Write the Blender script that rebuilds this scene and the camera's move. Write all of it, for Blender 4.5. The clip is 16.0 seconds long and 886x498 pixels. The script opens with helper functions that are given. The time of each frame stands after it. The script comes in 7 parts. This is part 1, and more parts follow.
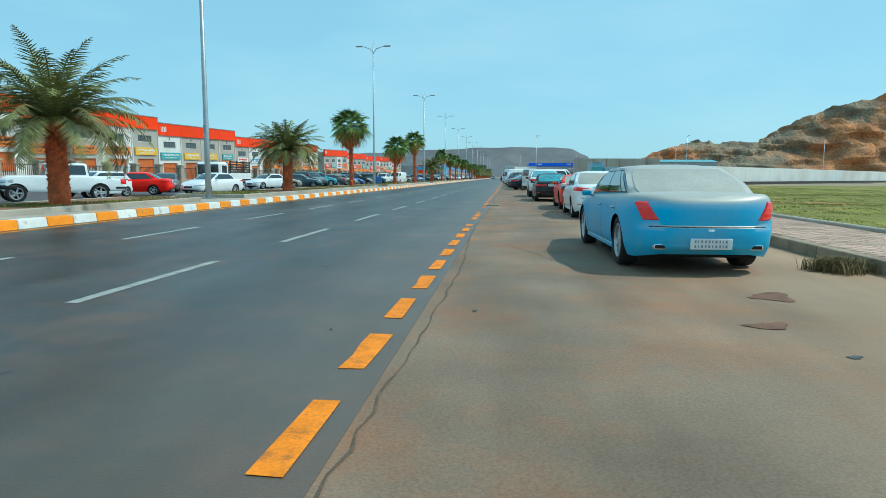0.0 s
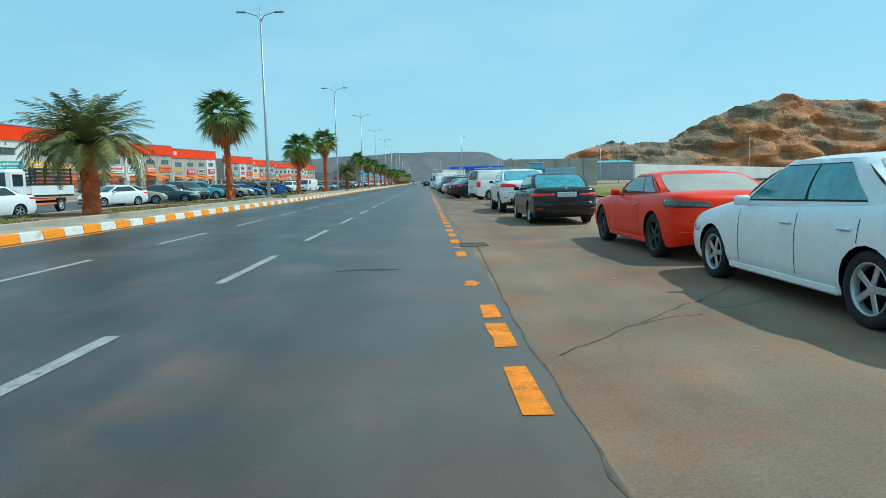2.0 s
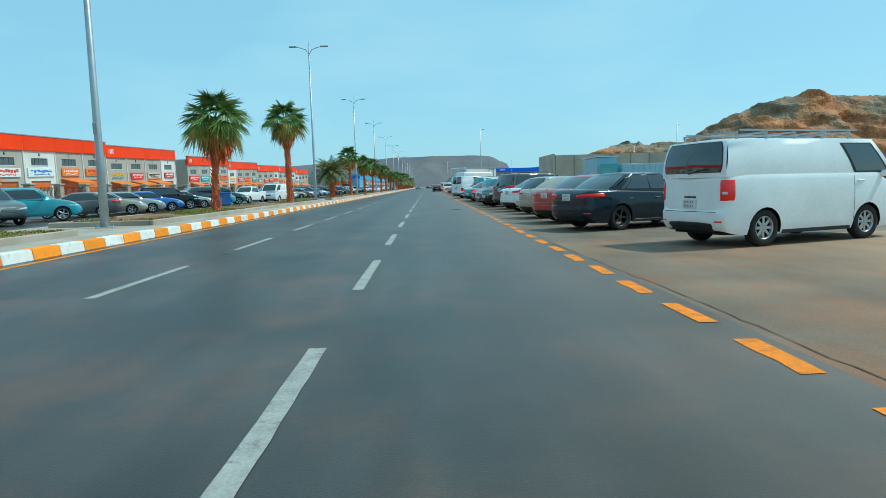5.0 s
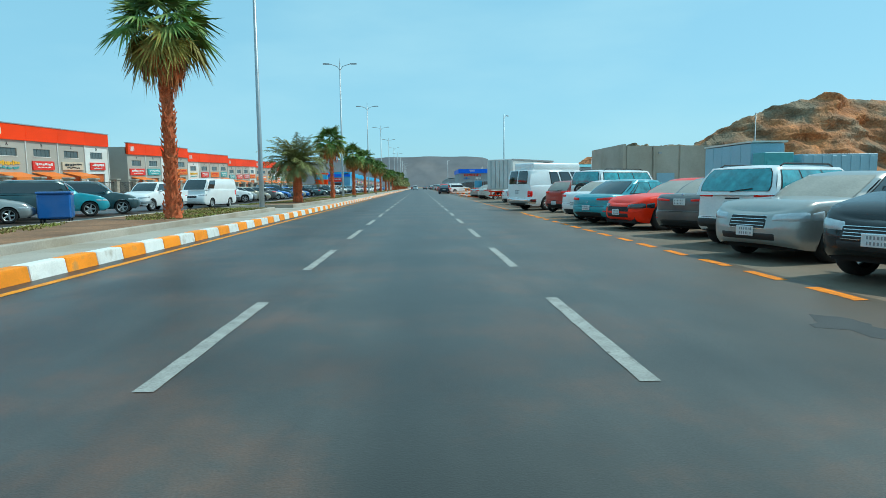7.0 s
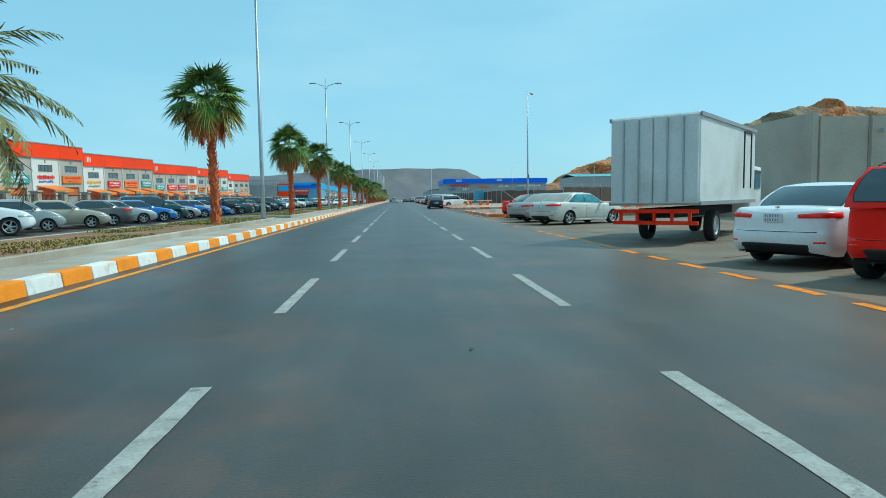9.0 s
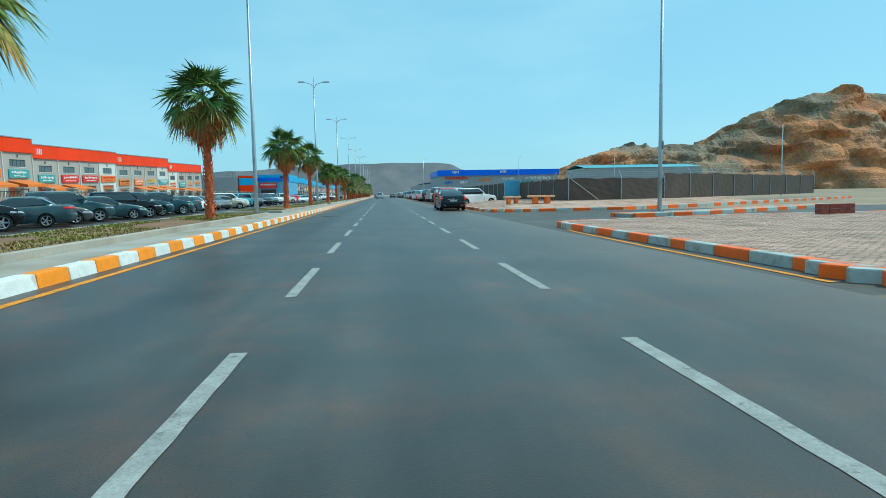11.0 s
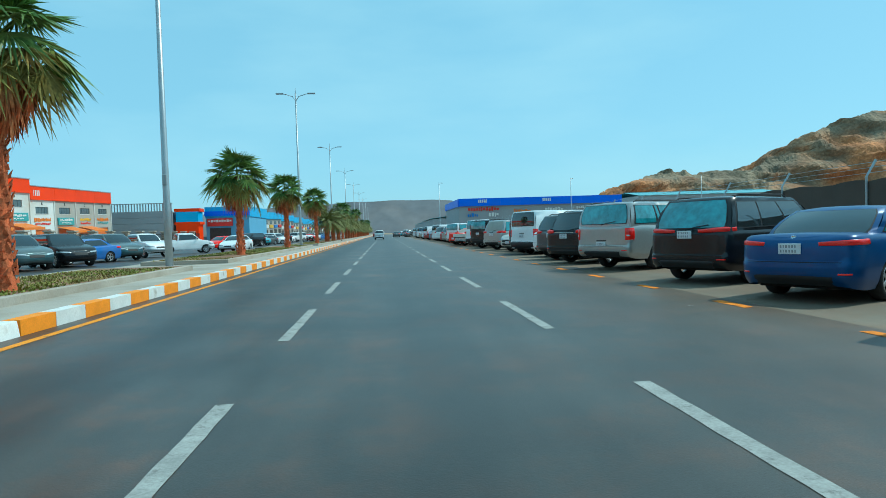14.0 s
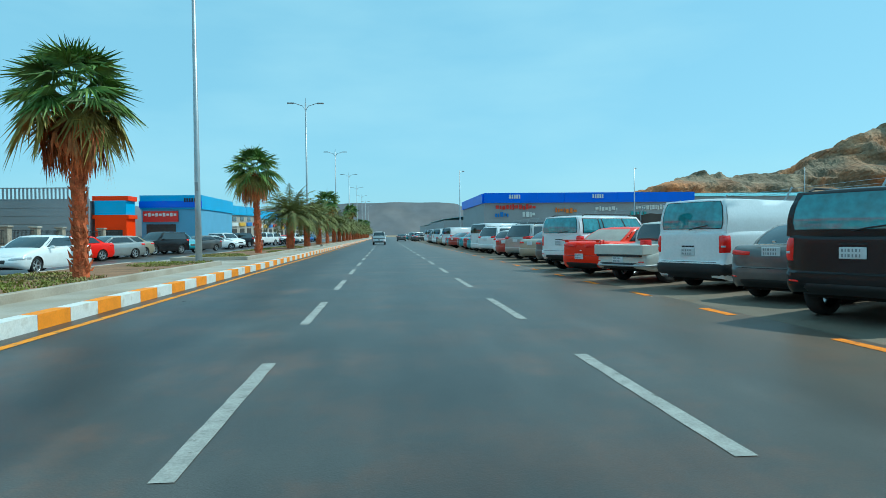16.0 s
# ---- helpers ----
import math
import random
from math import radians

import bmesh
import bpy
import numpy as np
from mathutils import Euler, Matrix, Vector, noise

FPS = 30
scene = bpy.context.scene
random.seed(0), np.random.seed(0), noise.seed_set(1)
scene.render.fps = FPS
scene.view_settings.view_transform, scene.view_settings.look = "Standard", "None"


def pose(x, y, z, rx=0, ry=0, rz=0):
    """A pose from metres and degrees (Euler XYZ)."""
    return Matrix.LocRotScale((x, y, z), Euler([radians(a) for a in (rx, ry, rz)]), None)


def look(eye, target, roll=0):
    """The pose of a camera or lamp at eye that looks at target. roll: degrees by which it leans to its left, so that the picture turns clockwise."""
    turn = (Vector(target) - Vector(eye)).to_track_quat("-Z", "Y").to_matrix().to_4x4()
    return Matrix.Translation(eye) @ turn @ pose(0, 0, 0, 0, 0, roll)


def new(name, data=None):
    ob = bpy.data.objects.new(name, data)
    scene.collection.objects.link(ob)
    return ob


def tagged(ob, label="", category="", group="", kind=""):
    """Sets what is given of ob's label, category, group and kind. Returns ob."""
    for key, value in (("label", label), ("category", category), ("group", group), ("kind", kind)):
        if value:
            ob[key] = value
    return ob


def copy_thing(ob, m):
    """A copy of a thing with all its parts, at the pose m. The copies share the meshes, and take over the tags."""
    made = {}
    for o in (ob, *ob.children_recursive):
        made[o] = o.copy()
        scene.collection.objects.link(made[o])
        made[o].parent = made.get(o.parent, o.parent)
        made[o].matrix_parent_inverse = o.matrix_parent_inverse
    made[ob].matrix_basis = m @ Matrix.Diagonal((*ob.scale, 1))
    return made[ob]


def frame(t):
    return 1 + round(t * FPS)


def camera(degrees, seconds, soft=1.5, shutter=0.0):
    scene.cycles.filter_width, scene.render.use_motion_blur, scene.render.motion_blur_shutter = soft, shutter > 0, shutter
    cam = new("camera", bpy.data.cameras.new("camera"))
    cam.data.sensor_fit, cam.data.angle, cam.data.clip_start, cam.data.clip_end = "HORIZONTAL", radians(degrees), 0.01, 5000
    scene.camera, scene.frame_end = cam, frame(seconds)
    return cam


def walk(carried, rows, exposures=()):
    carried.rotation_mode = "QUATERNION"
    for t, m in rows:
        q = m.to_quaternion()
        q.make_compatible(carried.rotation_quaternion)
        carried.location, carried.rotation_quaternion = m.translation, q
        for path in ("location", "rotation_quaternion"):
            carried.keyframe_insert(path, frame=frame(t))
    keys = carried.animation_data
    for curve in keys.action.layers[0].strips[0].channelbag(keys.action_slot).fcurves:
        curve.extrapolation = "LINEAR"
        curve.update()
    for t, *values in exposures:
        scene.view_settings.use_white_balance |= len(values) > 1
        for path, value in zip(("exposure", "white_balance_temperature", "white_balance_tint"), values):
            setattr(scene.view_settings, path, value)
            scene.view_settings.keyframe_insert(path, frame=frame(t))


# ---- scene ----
LENS, KELVIN, TINT = 70.44, 5600, -13
cam = camera(LENS, 16.0, soft=0.5)
EXPO = -0.1
PATH = [
    (0.0, pose(1.034, -0.005, 1.262, 83.397, -0.233, 5.892)),
    (0.5, pose(0.463, 3.55, 1.239, 84.043, -0.356, 4.686)),
    (1.0, pose(-0.001, 7.44, 1.264, 83.953, -0.177, 2.332)),
    (1.5, pose(-0.355, 11.32, 1.232, 83.968, 0.614, 0.055)),
    (2.0, pose(-0.541, 15.204, 1.264, 83.844, 1.142, -1.564)),
    (2.5, pose(-0.793, 19.356, 1.267, 83.808, 1.590, -1.664)),
    (3.0, pose(-1.052, 23.752, 1.265, 84.366, 1.484, -1.187)),
    (3.5, pose(-1.384, 28.823, 1.252, 84.420, 1.287, -1.447)),
    (4.0, pose(-1.716, 34.038, 1.237, 84.894, 0.798, -1.589)),
    (4.5, pose(-1.958, 39.384, 1.240, 84.194, 1.675, -1.457)),
    (6.8, pose(-4.539, 69.243, 1.264, 84.597, 0.945, -1.631)),
    (7.0, pose(-4.734, 72.278, 1.275, 84.320, 0.600, -2.169)),
    (7.5, pose(-4.960, 79.889, 1.269, 85.106, 1.231, -3.506)),
    (8.0, pose(-5.061, 88.380, 1.232, 85.140, 0.975, -4.620)),
    (8.2, pose(-5.061, 91.505, 1.253, 85.596, 0.853, -4.040)),
    (10.3, pose(-5.354, 126.794, 1.253, 85.023, 1.101, -4.767)),
    (10.5, pose(-5.333, 130.266, 1.241, 85.390, 1.535, -5.037)),
    (11.0, pose(-5.311, 138.832, 1.257, 84.941, 1.015, -5.432)),
    (11.5, pose(-5.239, 147.613, 1.258, 84.962, 1.082, -5.270)),
    (12.0, pose(-5.242, 156.641, 1.252, 85.328, 1.309, -4.899)),
    (12.5, pose(-5.267, 165.715, 1.262, 84.892, 0.936, -4.887)),
    (13.0, pose(-5.252, 174.557, 1.277, 85.049, 1.164, -4.866)),
    (13.1, pose(-5.276, 176.3, 1.272, 88.0, 1.4, -4.9)),
    (13.5, pose(-5.28, 183.28, 1.262, 88.15, 2.011, -5.348)),
    (14.0, pose(-5.259, 191.988, 1.259, 88.339, 1.819, -5.351)),
    (14.5, pose(-5.330, 200.330, 1.270, 88.992, 1.485, -4.960)),
    (15.0, pose(-5.384, 208.790, 1.288, 88.772, -0.224, -5.547)),
    (15.5, pose(-5.255, 217.053, 1.284, 88.843, 1.516, -5.582)),
    (16.0, pose(-5.296, 225.571, 1.298, 88.656, 0.692, -5.208)),
]

walk(cam, PATH, exposures=[(0.0, EXPO, KELVIN + 300, TINT + 6), (7.5, EXPO, KELVIN + 280, TINT + 5), (11.0, EXPO, KELVIN + 80, TINT + 2), (16.0, EXPO, KELVIN, TINT)])

# ---------------------------------------------------------------- light
SUN_FROM = Vector((0.60, 0.10, 0.79)).normalized()
world = bpy.data.worlds.new("sky")
scene.world = world
world.use_nodes = True
nt = world.node_tree
sky = nt.nodes.new("ShaderNodeTexSky")
sky.sky_type = "NISHITA"
sky.sun_disc = False
sky.sun_elevation = math.asin(SUN_FROM.z)
sky.sun_rotation = math.atan2(SUN_FROM.x, SUN_FROM.y)
sky.air_density, sky.dust_density, sky.ozone_density = 1.0, 0.8, 3.0
nt.nodes["Background"].inputs["Strength"].default_value = 0.15
haze = nt.nodes.new("ShaderNodeMix")
haze.data_type = "RGBA"
haze.inputs[0].default_value = 0.72
haze.inputs[7].default_value = (2.65, 4.9, 6.2, 1.0)
nt.links.new(sky.outputs[0], haze.inputs[6])
where, wide, wisp, veil = nt.nodes.new("ShaderNodeTexCoord"), nt.nodes.new("ShaderNodeMapping"), nt.nodes.new("ShaderNodeTexNoise"), nt.nodes.new("ShaderNodeMapRange")
wide.inputs["Scale"].default_value = (1.0, 1.0, 3.5)
wisp.inputs["Scale"].default_value, wisp.inputs["Detail"].default_value = 2.2, 6.0
veil.inputs["From Min"].default_value, veil.inputs["From Max"].default_value = 0.46, 0.74
veil.inputs["To Max"].default_value = 0.5
thin = nt.nodes.new("ShaderNodeMix")
thin.data_type = "RGBA"
thin.inputs[7].default_value = (4.0, 5.7, 6.5, 1.0)
nt.links.new(where.outputs["Generated"], wide.inputs[0])
nt.links.new(wide.outputs[0], wisp.inputs["Vector"])
nt.links.new(wisp.outputs[0], veil.inputs["Value"])
nt.links.new(veil.outputs[0], thin.inputs[0])
nt.links.new(haze.outputs[2], thin.inputs[6])
nt.links.new(thin.outputs[2], nt.nodes["Background"].inputs["Color"])
sun_data = bpy.data.lights.new("sun", "SUN")
sun_data.energy, sun_data.angle, sun_data.color = 3.15, radians(0.6), (1.0, 0.95, 0.87)
sun = new("sun", sun_data)
sun.matrix_basis = look(SUN_FROM * 100, (0, 0, 0))

# ---------------------------------------------------------------- materials
def mat(name, color, rough=0.6, metal=0.0, vary=0.15, scale=4.0, fine=60.0, bump=0.0, bump_scale=80.0, relief=0.02, other=None, mix_scale=0.6,
        mix_lo=0.45, mix_hi=0.7, coat=0.0, per_object=0.0, stretch=None, spec=0.5, grit=0.5):
    """A procedural surface: base colour with two scales of variation, patches of another colour, and fine relief."""
    m = bpy.data.materials.new(name)
    m.use_nodes = True
    t = m.node_tree
    n, l = t.nodes, t.links
    bsdf = n["Principled BSDF"]
    bsdf.inputs["Roughness"].default_value = rough
    bsdf.inputs["Metallic"].default_value = metal
    bsdf.inputs["Coat Weight"].default_value = coat
    bsdf.inputs["Specular IOR Level"].default_value = spec
    geo = n.new("ShaderNodeNewGeometry")
    src = geo.outputs["Position"]
    if stretch:
        mp = n.new("ShaderNodeMapping")
        mp.inputs["Scale"].default_value = stretch
        l.new(src, mp.inputs["Vector"])
        src = mp.outputs[0]

    def noise_node(s, detail=4.0, grit=0.5):
        k = n.new("ShaderNodeTexNoise")
        k.inputs["Roughness"].default_value = grit
        k.inputs["Scale"].default_value, k.inputs["Detail"].default_value = s, detail
        l.new(src, k.inputs["Vector"])
        return k

    def ramp(v, lo, hi, a=0.0, b=1.0):
        r = n.new("ShaderNodeMapRange")
        r.inputs["From Min"].default_value, r.inputs["From Max"].default_value = lo, hi
        r.inputs["To Min"].default_value, r.inputs["To Max"].default_value = a, b
        l.new(v, r.inputs["Value"])
        return r.outputs[0]

    def blend(fac, a, b, kind="MIX"):
        x = n.new("ShaderNodeMix")
        x.data_type, x.blend_type = "RGBA", kind
        for s, v in ((x.inputs[0], fac), (x.inputs[6], a), (x.inputs[7], b)):
            if hasattr(v, "links"):
                l.new(v, s)
            elif isinstance(v, float):
                s.default_value = v
            else:
                s.default_value = (*v, 1.0)
        return x.outputs[2]

    col = tuple(color)
    if other:
        col = blend(ramp(noise_node(mix_scale, 12.0 if grit > 0.5 else 6.0, grit).outputs[0], mix_lo, mix_hi), tuple(color), tuple(other))
    if vary:
        g = ramp(noise_node(scale).outputs[0], 0.3, 0.7, 1.0 - vary, 1.0 + vary)
        h = ramp(noise_node(fine, 2.0).outputs[0], 0.3, 0.7, 1.0 - vary * 0.7, 1.0 + vary * 0.7)
        mul = n.new("ShaderNodeMath")
        mul.operation = "MULTIPLY"
        l.new(g, mul.inputs[0]), l.new(h, mul.inputs[1])
        v = mul.outputs[0]
        if per_object:
            info = n.new("ShaderNodeObjectInfo")
            mul2 = n.new("ShaderNodeMath")
            mul2.operation = "MULTIPLY"
            l.new(v, mul2.inputs[0]), l.new(ramp(info.outputs["Random"], 0, 1, 1 - per_object, 1 + per_object), mul2.inputs[1])
            v = mul2.outputs[0]
        col = blend(1.0, col, v, "MULTIPLY")
    if isinstance(col, tuple):
        bsdf.inputs["Base Color"].default_value = (*col, 1)
    else:
        l.new(col, bsdf.inputs["Base Color"])
    if bump:
        b = n.new("ShaderNodeBump")
        b.inputs["Strength"].default_value, b.inputs["Distance"].default_value = bump, relief
        l.new(noise_node(bump_scale, 5.0).outputs[0], b.inputs["Height"])
        l.new(b.outputs[0], bsdf.inputs["Normal"])
    return m


# the reddish other colour partly imitates red windscreen reflections over the asphalt
ASPHALT = mat("asphalt", (0.047, 0.043, 0.038), 0.42, vary=0.36, scale=0.5, fine=70, bump=0.16, bump_scale=90, relief=0.012,
              other=(0.098, 0.052, 0.034), mix_scale=0.7, mix_lo=0.47, mix_hi=0.64, spec=0.45, grit=0.72)


def streaks(m, amount, across, along):
    """Wheel tracks: lighter and darker bands that run along the road."""
    nt = m.node_tree
    bsdf = next(n for n in nt.nodes if n.type == "BSDF_PRINCIPLED")
    src = bsdf.inputs["Base Color"].links[0].from_socket
    geo, mp, ns = nt.nodes.new("ShaderNodeNewGeometry"), nt.nodes.new("ShaderNodeMapping"), nt.nodes.new("ShaderNodeTexNoise")
    mp.inputs["Scale"].default_value = (across, along, 1.0)
    ns.inputs["Scale"].default_value, ns.inputs["Detail"].default_value = 1.0, 4.0
    rg = nt.nodes.new("ShaderNodeMapRange")
    rg.inputs["From Min"].default_value, rg.inputs["From Max"].default_value = 0.3, 0.7
    rg.inputs["To Min"].default_value, rg.inputs["To Max"].default_value = 1 - amount, 1 + amount
    mul = nt.nodes.new("ShaderNodeVectorMath")
    mul.operation = "SCALE"
    nt.links.new(geo.outputs["Position"], mp.inputs[0])
    nt.links.new(mp.outputs[0], ns.inputs["Vector"])
    nt.links.new(ns.outputs[0], rg.inputs["Value"])
    nt.links.new(src, mul.inputs[0])
    nt.links.new(rg.outputs[0], mul.inputs["Scale"])
    nt.links.new(mul.outputs[0], bsdf.inputs["Base Color"])


streaks(ASPHALT, 0.12, 0.9, 0.015)
LOT = mat("parking_asphalt", (0.215, 0.150, 0.104), 0.72, vary=0.24, scale=0.6, fine=60, bump=0.12, bump_scale=70,
          other=(0.30, 0.130, 0.062), mix_scale=0.5, mix_lo=0.46, mix_hi=0.72, spec=0.25, grit=0.72)
LOT_GREY = mat("parking_asphalt_grey", (0.185, 0.150, 0.112), 0.7, vary=0.2, scale=0.6, fine=60, bump=0.15, bump_scale=70,
          other=(0.21, 0.125, 0.078), mix_scale=0.22, mix_lo=0.46, mix_hi=0.72, spec=0.3, grit=0.72)


LOT_WORN = mat("side_strip_asphalt", (0.086, 0.074, 0.060), 0.55, vary=0.24, scale=0.5, fine=70, bump=0.14, bump_scale=90, relief=0.012, other=(0.135, 0.085, 0.055), mix_scale=0.5, mix_lo=0.46, mix_hi=0.75, spec=0.4, grit=0.75)
# reddish patches again: partly windscreen reflections put into the road colour
ROAD = mat("carriageway_asphalt", (0.047, 0.043, 0.038), 0.42, vary=0.36, scale=0.5, fine=70, bump=0.16, bump_scale=90, relief=0.012,
              other=(0.098, 0.052, 0.034), mix_scale=0.7, mix_lo=0.47, mix_hi=0.64, spec=0.45, grit=0.72)
streaks(ROAD, 0.22, 0.9, 0.02)
streaks(ROAD, 0.22, 2.6, 0.5)


def oil_strips(m, centre, lane, amount):
    """Dark drip strips along the middle of each lane, uneven along their length."""
    nt = m.node_tree
    bsdf = next(n for n in nt.nodes if n.type == "BSDF_PRINCIPLED")
    src = bsdf.inputs["Base Color"].links[0].from_socket
    geo, sep, ns = nt.nodes.new("ShaderNodeNewGeometry"), nt.nodes.new("ShaderNodeSeparateXYZ"), nt.nodes.new("ShaderNodeTexNoise")
    ns.inputs["Scale"].default_value, ns.inputs["Detail"].default_value, ns.inputs["Roughness"].default_value = 0.8, 8.0, 0.7
    shift, fold, near, add = (nt.nodes.new("ShaderNodeMath") for _ in range(4))
    shift.operation, shift.inputs[1].default_value = "SUBTRACT", centre
    fold.operation, fold.inputs[1].default_value = "PINGPONG", lane / 2
    near.operation, near.inputs[1].default_value, near.inputs[2].default_value = "MULTIPLY_ADD", 1.2, -0.6
    add.operation = "ADD"
    rg = nt.nodes.new("ShaderNodeMapRange")
    rg.inputs["From Min"].default_value, rg.inputs["From Max"].default_value = 0.15, 0.75
    rg.inputs["To Min"].default_value, rg.inputs["To Max"].default_value = 1 - amount, 1.0
    scale = nt.nodes.new("ShaderNodeVectorMath")
    scale.operation = "SCALE"
    nt.links.new(geo.outputs["Position"], sep.inputs[0])
    nt.links.new(geo.outputs["Position"], ns.inputs["Vector"])
    nt.links.new(sep.outputs["X"], shift.inputs[0])
    nt.links.new(shift.outputs[0], fold.inputs[0])
    nt.links.new(ns.outputs[0], near.inputs[0])
    nt.links.new(fold.outputs[0], add.inputs[0])
    nt.links.new(near.outputs[0], add.inputs[1])
    nt.links.new(add.outputs[0], rg.inputs["Value"])
    nt.links.new(src, scale.inputs[0])
    nt.links.new(rg.outputs[0], scale.inputs["Scale"])
    nt.links.new(scale.outputs[0], bsdf.inputs["Base Color"])


oil_strips(ROAD, -4.85, 3.25, 0.34)


def drifted_dust(m, dust, x0, x1, near, far):
    """Dust-coloured tint over the asphalt, thinning towards the lanes: drifted dust of the parking strip, and a
    lightening of the far road.
    """
    nt = m.node_tree
    bsdf = next(n for n in nt.nodes if n.type == "BSDF_PRINCIPLED")
    src = bsdf.inputs["Base Color"].links[0].from_socket
    geo, sep, ns = nt.nodes.new("ShaderNodeNewGeometry"), nt.nodes.new("ShaderNodeSeparateXYZ"), nt.nodes.new("ShaderNodeTexNoise")
    ns.inputs["Scale"].default_value, ns.inputs["Detail"].default_value, ns.inputs["Roughness"].default_value = 0.9, 12.0, 0.72
    add = nt.nodes.new("ShaderNodeMath")
    add.operation = "MULTIPLY_ADD"
    add.inputs[1].default_value = 2.2
    rg, fade = nt.nodes.new("ShaderNodeMapRange"), nt.nodes.new("ShaderNodeMapRange")
    rg.inputs["From Min"].default_value, rg.inputs["From Max"].default_value = x0, x1
    fade.inputs["From Min"].default_value, fade.inputs["From Max"].default_value = 40, 75
    fade.inputs["To Min"].default_value, fade.inputs["To Max"].default_value = near, far
    mul = nt.nodes.new("ShaderNodeMath")
    mul.operation = "MULTIPLY"
    mix = nt.nodes.new("ShaderNodeMix")
    mix.data_type = "RGBA"
    mix.inputs[7].default_value = (*dust, 1)
    nt.links.new(geo.outputs["Position"], sep.inputs[0])
    nt.links.new(geo.outputs["Position"], ns.inputs["Vector"])
    nt.links.new(ns.outputs[0], add.inputs[0])
    nt.links.new(sep.outputs["X"], add.inputs[2])
    nt.links.new(sep.outputs["Y"], fade.inputs["Value"])
    nt.links.new(add.outputs[0], rg.inputs["Value"])
    nt.links.new(rg.outputs[0], mul.inputs[0])
    nt.links.new(fade.outputs[0], mul.inputs[1])
    nt.links.new(mul.outputs[0], mix.inputs[0])
    nt.links.new(src, mix.inputs[6])
    nt.links.new(mix.outputs[2], bsdf.inputs["Base Color"])


drifted_dust(ROAD, (0.245, 0.160, 0.108), -1.4, 2.6, 0.55, 0.5)
# second pass lightens and warms the road across the lanes beyond y = 40
drifted_dust(ROAD, (0.21, 0.165, 0.115), -7.0, 2.0, 0.0, 0.22)
drifted_dust(LOT, (0.46, 0.285, 0.17), 3.2, 7.0, 0.75, 0.3)
streaks(LOT, 0.14, 1.3, 0.22)
streaks(LOT_GREY, 0.10, 1.2, 0.1)
SAND = mat("dry_ground", (0.34, 0.235, 0.15), 0.95, vary=0.2, scale=0.05, fine=2.0, other=(0.26, 0.2, 0.13), mix_scale=0.02, bump=0.3, bump_scale=6)
PATCH = mat("asphalt_patch", (0.05, 0.05, 0.05), 0.75, vary=0.2, scale=2, fine=40, bump=0.4)
STAIN = mat("rust_stain", (0.17, 0.068, 0.034), 0.7, vary=0.25, scale=6, fine=50)
SEAM = mat("dusty_seam", (0.115, 0.078, 0.052), 0.85, vary=0.3, scale=6, fine=50)
OIL = mat("oil_stain", (0.06, 0.055, 0.05), 0.45, vary=0.3, scale=5, fine=50)
WHITE_PAINT = mat("road_paint_white", (0.34, 0.335, 0.31), 0.75, vary=0.18, scale=5, fine=45, other=(0.12, 0.11, 0.10), mix_scale=7, mix_lo=0.55, mix_hi=0.68, bump=0.2, spec=0.3, grit=0.75)
ORANGE_PAINT = mat("road_paint_orange", (0.85, 0.235, 0.008), 0.75, vary=0.18, scale=5, fine=45, other=(0.36, 0.12, 0.03), mix_scale=6, mix_lo=0.52, mix_hi=0.68, bump=0.2, spec=0.3, grit=0.75)
YELLOW_LINE = mat("road_paint_yellow", (0.80, 0.28, 0.014), 0.75, spec=0.3, vary=0.15, scale=3, fine=40, other=(0.30, 0.2, 0.1), mix_scale=5, mix_lo=0.55, mix_hi=0.68)
KERB_WHITE = mat("kerb_paint_white", (0.80, 0.79, 0.75), 0.65, vary=0.1, scale=3, fine=40, other=(0.45, 0.40, 0.33), mix_scale=3, mix_lo=0.56, mix_hi=0.75, per_object=0.08, bump=0.15)
KERB_YELLOW = mat("kerb_paint_yellow", (0.95, 0.29, 0.004), 0.7, vary=0.1, scale=3, fine=40, other=(0.5, 0.24, 0.06), mix_scale=3, mix_lo=0.60, mix_hi=0.75, per_object=0.1, bump=0.15)
KERB_ORANGE = mat("kerb_paint_orange", (0.96, 0.15, 0.005), 0.6, vary=0.1, scale=3, fine=40, other=(0.55, 0.18, 0.05), mix_scale=3, mix_lo=0.62, mix_hi=0.75, per_object=0.12, bump=0.15)
KERB_GREY = mat("kerb_paint_grey", (0.52, 0.55, 0.52), 0.7, vary=0.14, scale=3, fine=40, other=(0.27, 0.22, 0.16), mix_scale=3, mix_lo=0.5, mix_hi=0.7, per_object=0.15, bump=0.2)
CONCRETE = mat("concrete", (0.42, 0.37, 0.31), 0.85, vary=0.12, scale=0.8, fine=30, other=(0.33, 0.27, 0.2), mix_scale=0.5, bump=0.2, bump_scale=30)
PAVER = mat("brick_paver", (0.56, 0.35, 0.265), 0.85, vary=0.14, scale=1.2, fine=25, other=(0.36, 0.245, 0.175), mix_scale=0.7, bump=0.2, per_object=0.1)
JOINT = mat("paver_joint", (0.27, 0.21, 0.15), 0.95, vary=0.2)
SOIL = mat("planting_soil", (0.24, 0.125, 0.062), 0.95, vary=0.3, scale=1.0, fine=12, bump=0.6, bump_scale=12)
KERB_DUST = mat("dusty_kerb_concrete", (0.33, 0.24, 0.16), 0.9, vary=0.14, scale=3, fine=40, other=(0.24, 0.15, 0.09), mix_scale=2, mix_lo=0.45, mix_hi=0.7, per_object=0.12, bump=0.2)
